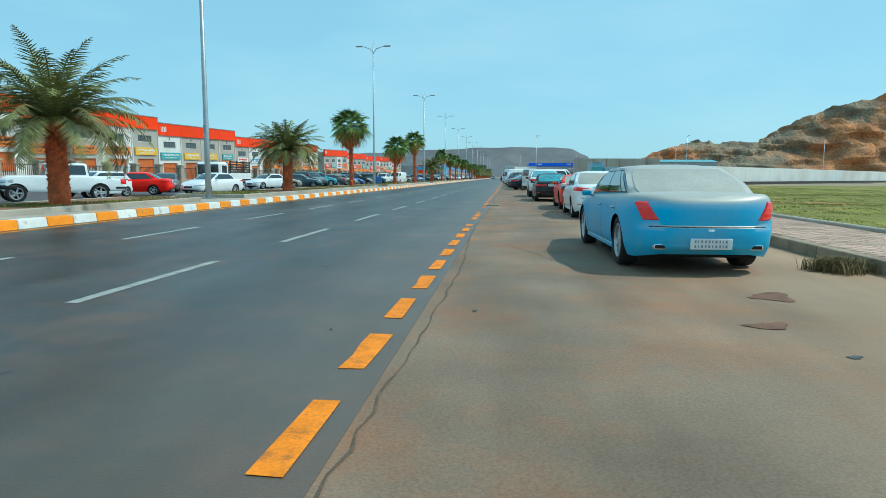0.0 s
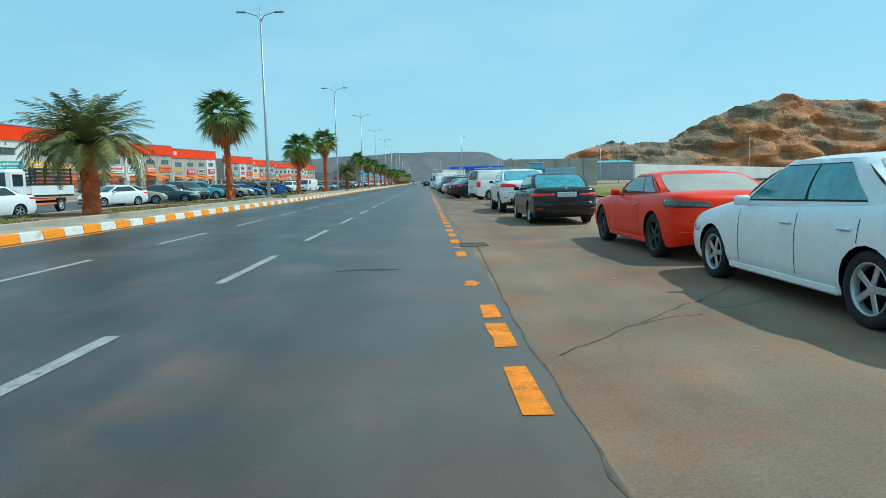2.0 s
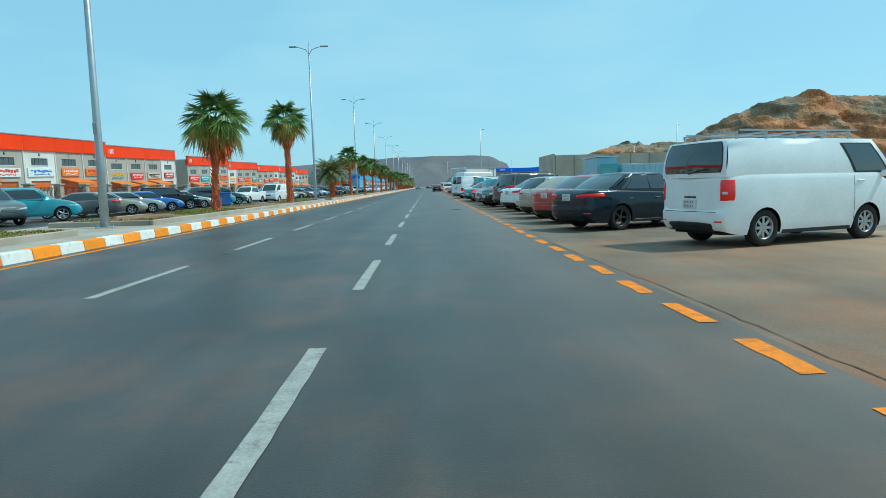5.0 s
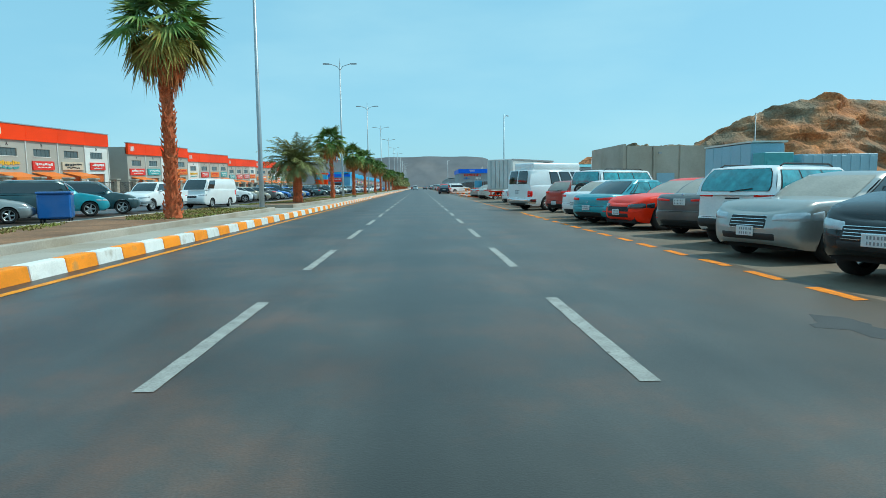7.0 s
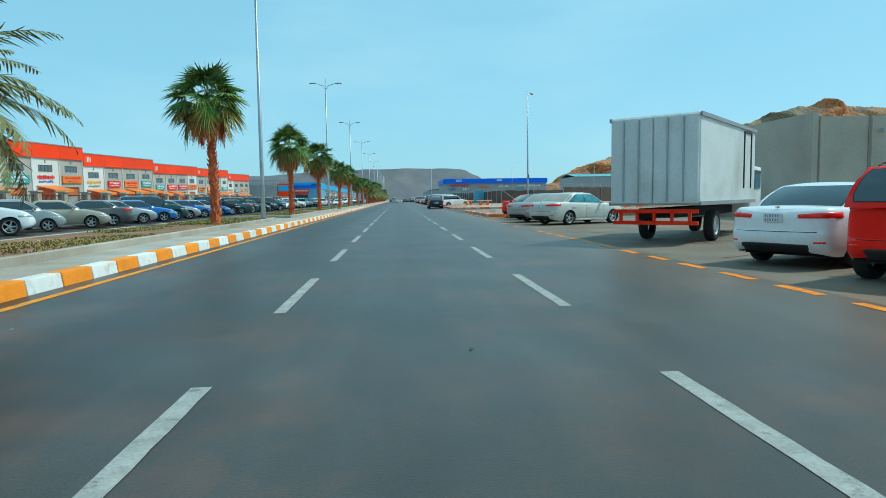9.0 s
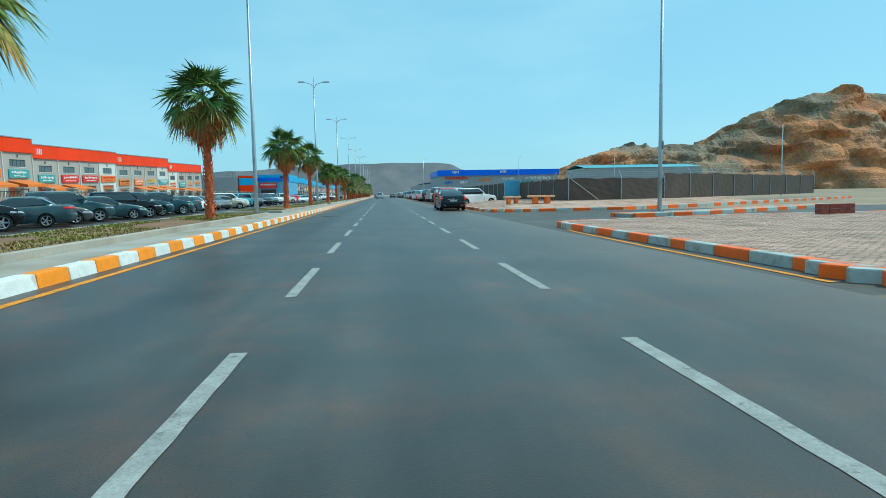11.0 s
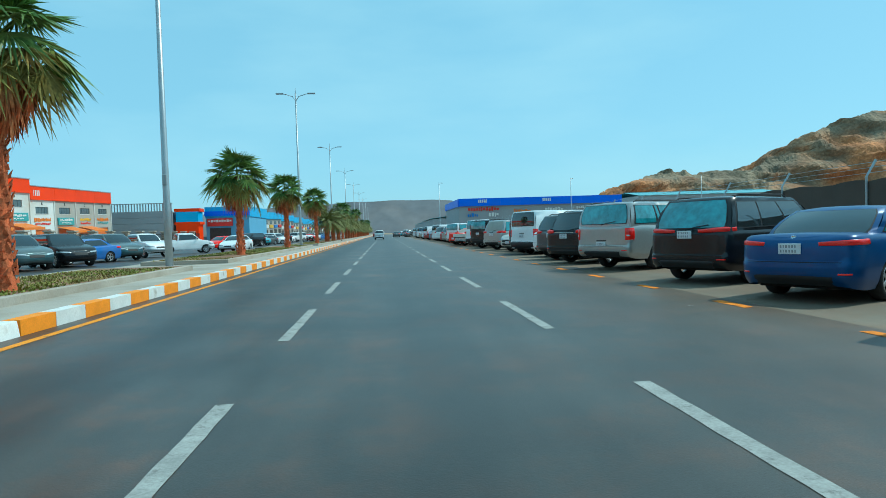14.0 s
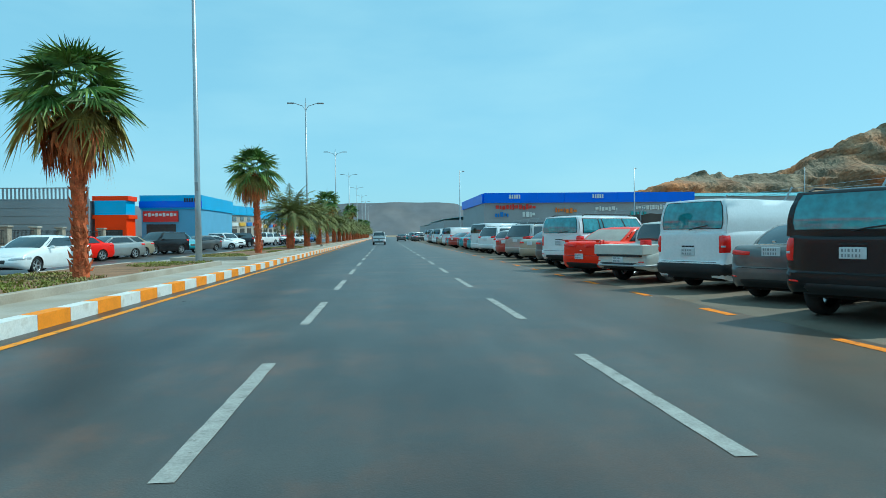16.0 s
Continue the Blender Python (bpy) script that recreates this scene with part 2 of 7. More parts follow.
TURF = mat("turf_ground", (0.21, 0.185, 0.022), 0.95, vary=0.3, scale=0.7, fine=9, other=(0.50, 0.17, 0.055), mix_scale=0.10, mix_lo=0.60, mix_hi=0.68, bump=0.6, bump_scale=14)
GRASS = mat("grass_blade", (0.20, 0.21, 0.03), 0.7, vary=0.3, scale=0.8, fine=6, other=(0.30, 0.22, 0.08), mix_scale=0.35, mix_lo=0.45, mix_hi=0.65)
GALV = mat("galvanised_steel", (0.42, 0.45, 0.47), 0.45, 0.6, vary=0.08, scale=2, fine=20)
LAMP_GREY = mat("lamp_head_grey", (0.36, 0.38, 0.40), 0.5, 0.4, vary=0.06)
TRUNK = mat("palm_trunk_bark", (0.60, 0.135, 0.045), 0.9, vary=0.28, scale=5, fine=30, other=(0.42, 0.12, 0.045), mix_scale=4, bump=0.8, bump_scale=25)
SKIRT = mat("dead_frond", (0.62, 0.145, 0.04), 0.85, vary=0.3, scale=3, fine=20, other=(0.5, 0.24, 0.09), mix_scale=2)
OLD_FAN = mat("ageing_palm_leaf", (0.30, 0.25, 0.06), 0.6, spec=0.25, vary=0.3, scale=2.2, fine=14, other=(0.36, 0.17, 0.05), mix_scale=1.2, mix_lo=0.5, mix_hi=0.75)
FAN = mat("fan_palm_leaf", (0.125, 0.205, 0.042), 0.5, spec=0.35, vary=0.3, scale=2.2, fine=14, other=(0.28, 0.27, 0.055), mix_scale=0.9, mix_lo=0.52, mix_hi=0.75)
DATE = mat("date_palm_leaf", (0.22, 0.225, 0.075), 0.65, spec=0.2, vary=0.25, scale=2.2, fine=14, other=(0.2, 0.19, 0.09), mix_scale=1.0)


def leaf_by_leaf(m, amount):
    """Each leaf a little lighter or darker than the next."""
    nt = m.node_tree
    bsdf = next(n for n in nt.nodes if n.type == "BSDF_PRINCIPLED")
    src = bsdf.inputs["Base Color"].links[0].from_socket
    geo, rg, mul = nt.nodes.new("ShaderNodeNewGeometry"), nt.nodes.new("ShaderNodeMapRange"), nt.nodes.new("ShaderNodeVectorMath")
    rg.inputs["To Min"].default_value, rg.inputs["To Max"].default_value = 1 - amount, 1 + amount
    mul.operation = "SCALE"
    nt.links.new(geo.outputs["Random Per Island"], rg.inputs["Value"])
    nt.links.new(src, mul.inputs[0])
    nt.links.new(rg.outputs[0], mul.inputs["Scale"])
    nt.links.new(mul.outputs[0], bsdf.inputs["Base Color"])


leaf_by_leaf(FAN, 0.4)
leaf_by_leaf(OLD_FAN, 0.4)
leaf_by_leaf(SKIRT, 0.35)
ROCK = mat("desert_rock", (0.47, 0.185, 0.07), 0.95, vary=0.40, scale=0.09, fine=0.8, other=(0.225, 0.165, 0.105), mix_scale=0.03, mix_lo=0.42, mix_hi=0.60, bump=1.0, bump_scale=0.45, relief=1.2)
# rock greyed in its base colour to imitate haze over the distance
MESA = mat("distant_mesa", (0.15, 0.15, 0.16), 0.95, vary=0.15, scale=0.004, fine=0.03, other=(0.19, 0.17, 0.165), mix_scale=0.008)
STUCCO = mat("grey_stucco", (0.42, 0.385, 0.34), 0.85, vary=0.07, scale=0.4, fine=12, other=(0.42, 0.38, 0.33), mix_scale=0.3, bump=0.1)
WHITE_WALL = mat("white_render", (0.72, 0.71, 0.68), 0.8, vary=0.06, scale=0.4, fine=12, other=(0.6, 0.55, 0.48), mix_scale=0.2)
ORANGE_CLAD = mat("orange_cladding", (0.95, 0.052, 0.002), 0.5, spec=0.15, vary=0.06, scale=0.3, fine=8, per_object=0.05)
BLUE_CLAD = mat("blue_cladding", (0.006, 0.14, 0.88), 0.4, vary=0.06, scale=0.3, fine=8)
CYAN_CLAD = mat("light_blue_cladding", (0.05, 0.42, 0.76), 0.45, vary=0.08, scale=0.3, fine=8)
TEAL_ROOF = mat("teal_metal_roof", (0.16, 0.42, 0.46), 0.5, 0.2, vary=0.08, scale=0.2, fine=4)
GREY_CLAD = mat("grey_cladding", (0.33, 0.34, 0.36), 0.55, 0.2, vary=0.06, scale=0.3, fine=6)
WIN_DARK = mat("shop_window_glass", (0.10, 0.13, 0.14), 0.12, vary=0.15, scale=0.5, fine=4)
SHUTTER = mat("orange_roller_shutter", (0.66, 0.15, 0.03), 0.5, vary=0.1, scale=1, fine=10, per_object=0.2)
# near-black colour paints the shade inside openings; also the dark wall footing
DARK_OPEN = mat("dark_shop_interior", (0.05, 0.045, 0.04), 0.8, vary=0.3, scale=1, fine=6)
STONE = mat("stone_post", (0.38, 0.31, 0.24), 0.9, vary=0.25, scale=4, fine=20, bump=0.6, bump_scale=8)
BLACK_METAL = mat("black_metal", (0.025, 0.025, 0.028), 0.5, 0.2, vary=0.1)
SCREEN = mat("dark_shade_cloth", (0.092, 0.066, 0.052), 0.85, vary=0.15, scale=0.8, fine=60, bump=0.2)
CREAM = mat("cream_concrete_wall", (0.46, 0.42, 0.36), 0.85, vary=0.08, scale=0.5, fine=10, other=(0.38, 0.33, 0.27), mix_scale=0.3)
BENCH = mat("bench_top_cream", (0.85, 0.48, 0.24), 0.7, vary=0.1, scale=3, fine=30)
BENCH_LEG = mat("bench_leg_orange", (0.92, 0.20, 0.02), 0.7, vary=0.12, scale=3, fine=30)
PALE_BLUE = mat("pale_blue_panel", (0.30, 0.47, 0.58), 0.5, vary=0.06, scale=0.6, fine=10)
SIGNS = {k: mat("sign_" + k, c, 0.5, vary=0.05) for k, c in dict(white=(0.75, 0.75, 0.73), yellow=(0.8, 0.45, 0.03), red=(0.68, 0.03, 0.02), orange=(0.8, 0.2, 0.02),
         blue=(0.03, 0.2, 0.6), teal=(0.08, 0.35, 0.36), beige=(0.6, 0.5, 0.38), black=(0.02, 0.02, 0.02)).items()}
PAINTS = {}


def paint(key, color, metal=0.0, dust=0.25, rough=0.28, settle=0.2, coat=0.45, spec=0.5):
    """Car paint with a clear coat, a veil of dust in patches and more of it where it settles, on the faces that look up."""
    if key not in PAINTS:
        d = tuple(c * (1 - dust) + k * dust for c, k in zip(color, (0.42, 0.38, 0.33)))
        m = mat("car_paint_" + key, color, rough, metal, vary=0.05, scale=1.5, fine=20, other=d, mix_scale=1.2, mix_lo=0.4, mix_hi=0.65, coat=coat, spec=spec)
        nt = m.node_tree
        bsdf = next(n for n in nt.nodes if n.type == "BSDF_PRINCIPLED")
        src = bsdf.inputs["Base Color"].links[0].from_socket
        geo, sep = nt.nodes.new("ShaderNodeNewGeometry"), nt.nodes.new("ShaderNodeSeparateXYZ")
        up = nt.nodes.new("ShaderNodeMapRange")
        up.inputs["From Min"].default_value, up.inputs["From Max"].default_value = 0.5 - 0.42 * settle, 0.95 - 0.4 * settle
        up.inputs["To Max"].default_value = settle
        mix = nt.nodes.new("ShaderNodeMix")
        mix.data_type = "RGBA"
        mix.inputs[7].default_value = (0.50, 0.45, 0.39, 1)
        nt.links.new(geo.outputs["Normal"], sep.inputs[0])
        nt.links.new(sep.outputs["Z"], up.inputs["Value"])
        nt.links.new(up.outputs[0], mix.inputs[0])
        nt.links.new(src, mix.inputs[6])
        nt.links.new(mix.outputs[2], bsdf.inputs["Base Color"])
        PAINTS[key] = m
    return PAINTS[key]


GLASS = mat("tinted_car_glass", (0.018, 0.026, 0.029), 0.05, vary=0.1, scale=1, fine=8, coat=0.7, spec=0.9)
# the teal base colour paints the sky's reflection into the glass
GLASS_SKY = mat("sky_lit_car_glass", (0.055, 0.29, 0.33), 0.05, vary=0.3, scale=2.5, fine=8, coat=0.7, spec=0.9)
GLASS_DUST = mat("dusty_car_glass", (0.40, 0.375, 0.33), 0.6, vary=0.12, scale=2, fine=30)
TYRE = mat("tyre_rubber", (0.018, 0.018, 0.018), 0.85, vary=0.2, scale=10, fine=60)
RIM = mat("alloy_rim", (0.50, 0.51, 0.52), 0.35, 0.7, vary=0.1)
RIM_DARK = mat("dark_alloy_rim", (0.06, 0.06, 0.065), 0.4, 0.5, vary=0.1)
CHROME = mat("chrome_trim", (0.75, 0.75, 0.75), 0.12, 1.0, vary=0.03)
TRIM = mat("black_plastic_trim", (0.022, 0.022, 0.023), 0.6, vary=0.15, scale=3, fine=30)
RED_LENS = mat("red_lamp_lens", (0.95, 0.012, 0.008), 0.22, vary=0.1, scale=8, fine=50, coat=0.5)
CLEAR_LENS = mat("clear_lamp_lens", (0.55, 0.58, 0.60), 0.1, 0.3, vary=0.1, scale=8, fine=50, coat=0.5)
PLATE = mat("number_plate_white", (0.72, 0.73, 0.74), 0.5, vary=0.04)
INK = mat("plate_bars", (0.27, 0.28, 0.30), 0.6, vary=0.05)
UNDER = mat("underbody_black", (0.012, 0.012, 0.012), 0.9, vary=0.2)
CARGO = mat("truck_box_white", (0.70, 0.70, 0.68), 0.6, vary=0.07, scale=0.7, fine=14, other=(0.5, 0.47, 0.42), mix_scale=0.6, mix_lo=0.5, mix_hi=0.75)


# ---------------------------------------------------------------- mesh helpers
def thing(name, label, category, group="", m=None, kind=""):
    """An Empty at the base of a thing, which parents its parts."""
    ob = tagged(new(name), label, category, group, kind)
    ob.empty_display_size = 0.2
    if m is not None:
        ob.matrix_basis = m
    return ob


def part(name, bm, material, parent=None, label="", smooth=False):
    me = bpy.data.meshes.new(name)
    if smooth:
        for f in bm.faces:
            f.smooth = True
    bm.to_mesh(me)
    bm.free()
    me.materials.append(material)
    ob = new(name, me)
    if parent is not None:
        ob.parent = parent
    if label:
        tagged(ob, label)
    return ob


def again(ob, m, parent=None, material=None):
    """The same mesh once more, as an object of its own."""
    o = new(ob.name.split(".")[0], ob.data)
    o.parent = parent if parent is not None else ob.parent
    o.matrix_basis = m
    return o


def raw(name, verts, faces, material, parent=None, label="", smooth=False):
    me = bpy.data.meshes.new(name)
    me.from_pydata(verts, [], faces)
    if smooth:
        me.polygons.foreach_set("use_smooth", [True] * len(me.polygons))
    me.materials.append(material)
    ob = new(name, me)
    if parent is not None:
        ob.parent = parent
    if label:
        tagged(ob, label)
    return ob


def box(bm, cx, cy, cz, sx, sy, sz, bevel=0.0, m=None, seg=1):
    """A box about (cx, cy, cz), its edges rounded by bevel."""
    r = bmesh.ops.create_cube(bm, size=1.0)
    vs = r["verts"]
    for v in vs:
        v.co = Vector((cx + v.co.x * sx, cy + v.co.y * sy, cz + v.co.z * sz))
    if bevel:
        es = list({e for v in vs for e in v.link_edges})
        r = bmesh.ops.bevel(bm, geom=es, offset=bevel, segments=seg, affect="EDGES", profile=0.6)
        vs = list({v for f in r["faces"] for v in f.verts} | {v for v in vs if v.is_valid})
    if m is not None:
        for v in vs:
            v.co = m @ v.co
    return vs


def tube(bm, path, radii, n=10, cap=True):
    """A round bar along path."""
    rings = []
    for i, p in enumerate(path):
        p = Vector(p)
        d = (Vector(path[min(i + 1, len(path) - 1)]) - Vector(path[max(i - 1, 0)])).normalized()
        a = d.orthogonal().normalized() if abs(d.z) < 0.99 else Vector((1, 0, 0))
        b = d.cross(a)
        r = radii[i] if isinstance(radii, (list, tuple)) else radii
        rings.append([bm.verts.new(p + r * (math.cos(2 * math.pi * k / n) * a + math.sin(2 * math.pi * k / n) * b)) for k in range(n)])
    for q, w in zip(rings, rings[1:]):
        for k in range(n):
            bm.faces.new((q[k], q[(k + 1) % n], w[(k + 1) % n], w[k]))
    if cap:
        bm.faces.new(rings[0][::-1])
        bm.faces.new(rings[-1])


def boxed(name, dims, material, parent=None, label="", bevel=0.0):
    bm = bmesh.new()
    box(bm, *dims, bevel=bevel)
    return part(name, bm, material, parent, label)


def structure(ob, label, category):
    return tagged(ob, label, category, kind="structure")


# ---------------------------------------------------------------- lettering
LETTERS = {}


def text(name, body, size, material, m, parent, label=""):
    if body in LETTERS:
        o = new(name, LETTERS[body])
        o.parent = parent
        o.matrix_basis = m
        return o
    cu = bpy.data.curves.new(name, "FONT")
    cu.body, cu.size, cu.extrude, cu.align_x, cu.align_y = body, size, 0.02, "CENTER", "CENTER"
    tmp = bpy.data.objects.new(name, cu)
    scene.collection.objects.link(tmp)
    dg = bpy.context.evaluated_depsgraph_get()
    me = bpy.data.meshes.new_from_object(tmp.evaluated_get(dg))
    bpy.data.objects.remove(tmp)
    o = new(name, me)
    me.materials.clear()
    me.materials.append(material)
    LETTERS[body] = me
    o.parent = parent
    o.matrix_basis = m
    return o


for ch in "ABCD":
    bpy.data.objects.remove(text("bay_letter", ch, 0.55, SIGNS["black"], Matrix.Identity(4), None))

# ---------------------------------------------------------------- ground, road and kerbs
R_LINE, L_LINE, KERB_X = -3.25, -6.5, -10.25
Y0, Y1 = -30.0, 620.0
ground = structure(raw("ground", [(-2500, -600, -0.06), (2500, -600, -0.06), (2500, 4000, -0.06), (-2500, 4000, -0.06)], [(0, 1, 2, 3)], SAND),
                   "dusty tan desert ground reaching the horizon", "ground")


def slab(name, x0, x1, y0, y1, z0, z1, material, label, category, parent=None):
    bm = bmesh.new()
    box(bm, (x0 + x1) / 2, (y0 + y1) / 2, (z0 + z1) / 2, x1 - x0, y1 - y0, z1 - z0)
    return structure(part(name, bm, material, parent), label, category)


road = slab("road", KERB_X, 0.25, Y0, Y1, -0.3, 0.0, ROAD, "dark grey asphalt carriageway with faint dust", "road")
slab("parking_strip", 0.25, 10.5, Y0, 58.5, -0.3, -0.004, LOT, "brownish dusty asphalt parking strip beside the road", "parking strip")
for y0, y1, m in ((58.5, 145.5, LOT_GREY), (145.5, 198, LOT_WORN), (198, Y1, LOT_GREY)):
    slab("parking_strip", 0.25, 10.5, y0, y1, -0.3, -0.004, m, "grey dusty asphalt strip beside the road", "parking strip")
side_street = slab("side_street", 10.5, 90, 164.5, 178.2, -0.3, -0.006, LOT_WORN, "grey asphalt side street", "road")
service_road = slab("service_road", -34.0, -16.6, Y0, 340, -0.3, -0.01, ASPHALT, "grey asphalt service road with parked cars", "road")
service_road_far = slab("service_road_far", -29.0, -16.6, 340, Y1, -0.3, -0.012, ASPHALT, "grey asphalt service road farther on", "road")
forecourt = slab("forecourt", -50.6, -34.0, Y0, 316, -0.3, 0.12, CONCRETE, "pale concrete forecourt before the shops", "pavement")

# lane markings
markings = thing("road_markings", "worn white and orange painted lane markings", "road marking", kind="structure")
PER, DASH, PHASE = 5.876, 3.1, 5.69


def flat(name, w, l, material, z=0.004, jag=0.0):
    n = max(2, int(l / 0.25))
    rnd = random.Random(name + str(l))
    vs, fs = [], []
    for i in range(n + 1):
        y = -l / 2 + l * i / n
        for s in (-1, 1):
            vs.append((s * w / 2 + rnd.uniform(-jag, jag), y + (rnd.uniform(-jag, jag) if i in (0, n) else 0), z))
    for i in range(n):
        fs.append((2 * i, 2 * i + 1, 2 * i + 3, 2 * i + 2))
    return raw(name, vs, fs, material, markings)


proto = [flat("lane_dash", 0.14, DASH, WHITE_PAINT, jag=0.005) for _ in range(1)][0]
proto.matrix_basis = pose(R_LINE, PHASE - PER * 2 + DASH / 2, 0)
for k in range(-1, 92):
    y = PHASE + PER * k + DASH / 2
    again(proto, pose(R_LINE, y, 0, 0, 0, 180 * (k % 2)), markings)
for k in range(-2, 92):
    again(proto, pose(L_LINE, PHASE + PER * k + DASH / 2, 0, 0, 0, 180 * (k % 2)), markings)
ost = flat("edge_dash", 0.17, 0.92, ORANGE_PAINT, jag=0.012)
ost.matrix_basis = pose(0, 3.95 + 0.48 - 1.497 * 3, 0)
ost2 = flat("edge_dash", 0.16, 0.88, ORANGE_PAINT, z=0.005, jag=0.01)
ost2.matrix_basis = pose(0.02, 3.95 + 0.48 - 1.497 * 4, 0)
rnd = random.Random(4)


def edge_dash(k, y0, y1):
    o = again((ost, ost2)[k % 2], pose(0.04 + rnd.uniform(-0.015, 0.015), (y0 + y1) / 2, 0, 0, 0, rnd.uniform(-1, 1)), markings)
    o.scale.y = (y1 - y0) / (0.92, 0.88)[k % 2]


for k in range(-1, 8):
    edge_dash(k, 3.92 + 1.5 * k, 4.84 + 1.5 * k)
# worn and patched stretch beside the drain, then regular again
for k, (y0, y1) in enumerate(((15.9, 16.5), (18.45, 19.35), (19.85, 20.65), (20.88, 21.5), (25.65, 26.4), (26.95, 27.12), (27.95, 28.75), (29.45, 30.35), (30.9, 31.7), (32.35, 33.15), (33.8, 34.6), (35.2, 35.95), (36.6, 37.32), (37.8, 38.5), (39.05, 39.8), (40.4, 41.1))):
    edge_dash(k, y0, y1)
for k in range(26, 90):
    y = 3.95 + 1.497 * k
    if not 101 < y < 105.5 and y < 127.5:
        edge_dash(k, y, y + 0.9)
for y0, y1, step in ((131, 144.5, 3.1), (197.5, 330, 3.1)):
    y = y0
    while y < y1:
        again((ost, ost2)[int(y) % 2], pose(0.0, y + 0.5, 0), markings)
        y += step
# painted stall lines, slanting away from the carriageway
FADED = mat("road_paint_faded", (0.26, 0.155, 0.065), 0.8, vary=0.3, scale=4, fine=40, other=(0.14, 0.11, 0.085), mix_scale=4, mix_lo=0.42, mix_hi=0.6, grit=0.75)
stall = flat("stall_line", 0.09, 3.6, FADED, z=0.003, jag=0.01)
stall.matrix_basis = pose(2.9, 61.95, 0, 0, 0, -60)
for k in range(80):
    y = 61.6 + 3.08 * (k + 1)
    if 129 < y < 131 or 144 < y:
        continue
    again(stall, pose(2.9, y + 0.35, 0, 0, 0, -60), markings)
bar = flat("lot_edge_line", 0.12, 5.7, YELLOW_LINE, z=0.004, jag=0.008)
bar.matrix_basis = pose(0.12, 99.3, 0)
bar2 = flat("lot_edge_line", 0.12, 2.6, YELLOW_LINE, z=0.005, jag=0.008)
bar2.matrix_basis = pose(1.4, 96.5, 0, 0, 0, 90)
raw("kerb_side_line", [(-9.95, Y0, 0.004), (-9.80, Y0, 0.004), (-9.80, Y1, 0.004), (-9.95, Y1, 0.004)], [(0, 1, 2, 3)], YELLOW_LINE, markings)


def blotch(name, x, y, rx, ry, material, seed, z=0.002):
    r = random.Random(seed)
    n = 22
    ph = [r.uniform(0, 6.28) for _ in range(4)]
    vs = [(x, y, z)]
    for i in range(n):
        a = 2 * math.pi * i / n
        q = 1 + 0.26 * math.sin(2 * a + ph[0]) + 0.2 * math.sin(3 * a + ph[1]) + 0.16 * math.sin(5 * a + ph[2]) + r.uniform(-0.16, 0.16)
        vs.append((x + rx * q * math.cos(a), y + ry * q * math.sin(a), z))
    return raw(name, vs, [(0, 1 + i, 1 + (i + 1) % n) for i in range(n)], material, stains)


stains = thing("road_stains", "dark tar patches and rusty stains on the asphalt", "stain", kind="structure")
for i, (x, y, rx, ry, m) in enumerate([(3.86, 6.92, 0.24, 0.2, STAIN), (3.28, 5.52, 0.15, 0.15, STAIN), (3.5, 4.6, 0.05, 0.04, OIL), (-1.4, 24.3, 0.34, 0.13, PATCH), (-2.2, 3.6, 0.05, 0.05, OIL),
        (-0.9, 77.6, 0.3, 0.4, PATCH), (-7.9, 106.5, 0.5, 0.2, PATCH), (1.05, 152.5, 0.45, 0.5, PATCH), (-1.1, 182.2, 0.25, 0.3, PATCH),
        (-0.4, 183.4, 0.3, 0.3, PATCH), (-8.6, 176.6, 0.5, 0.5, PATCH), (0.9, 222, 0.7, 0.9, PATCH), (0.3, 210.5, 0.5, 0.6, PATCH)]):
    blotch("stain", x, y, rx, ry, m, i)
blotch("edge_remnant", 0.0, 22.86, 0.12, 0.16, ORANGE_PAINT, 77, 0.004)
rnd = random.Random(9)
for i in range(70):
    blotch("speck", rnd.uniform(-9.5, 5.5), rnd.uniform(2, 250), rnd.uniform(0.015, 0.05), rnd.uniform(0.015, 0.05), rnd.choice((OIL, PATCH, WHITE_PAINT)), 100 + i, 0.006)




def crack(x, y, dx, dy, n, seed, w=0.02, material=STAIN, jit=0.08):
    r = random.Random(seed)
    pts = []
    for i in range(n + 1):
        pts.append((x + dx * i / n + (r.uniform(-jit, jit) if 0 < i < n else 0), y + dy * i / n + (r.uniform(-jit, jit) if 0 < i < n else 0)))
    vs, fs = [], []
    for i, (a, b) in enumerate(pts):
        ww = w * r.uniform(0.4, 1.5)
        vs += [(a - ww, b + ww * 0.5, 0.0025), (a + ww, b - ww * 0.5, 0.0025)]
    for i in range(n):
        fs.append((2 * i, 2 * i + 1, 2 * i + 3, 2 * i + 2))
    return raw("crack", vs, fs, material, stains)


crack(1.3, 20.5, 3.0, 1.8, 14, 3, 0.006, LOT_GREY), crack(-0.05, 75.0, 0.35, 2.2, 8, 4, 0.03)
crack(-10.0, 175.8, 3.6, -3.3, 18, 5, 0.035, PATCH), crack(-4.65, 188.4, 0.25, -2.4, 12, 9, 0.012, PATCH), crack(-6.45, 185.6, -0.1, 3.6, 12, 10, 0.05, PATCH), crack(1.6, 171.2, 6.0, -0.8, 16, 6, 0.02), crack(0.2, 38, 3.6, 3.0, 14, 8, 0.005, LOT_GREY)

# the ragged seam where the strip's asphalt meets the carriageway
for i in range(9):
    crack(0.30 + 0.12 * math.sin(i * 1.9), 2.0 + 6.2 * i, 0.12 * (math.sin((i + 1) * 1.9) - math.sin(i * 1.9)), 6.2, 26, 40 + i, 0.007, SEAM, 0.022)
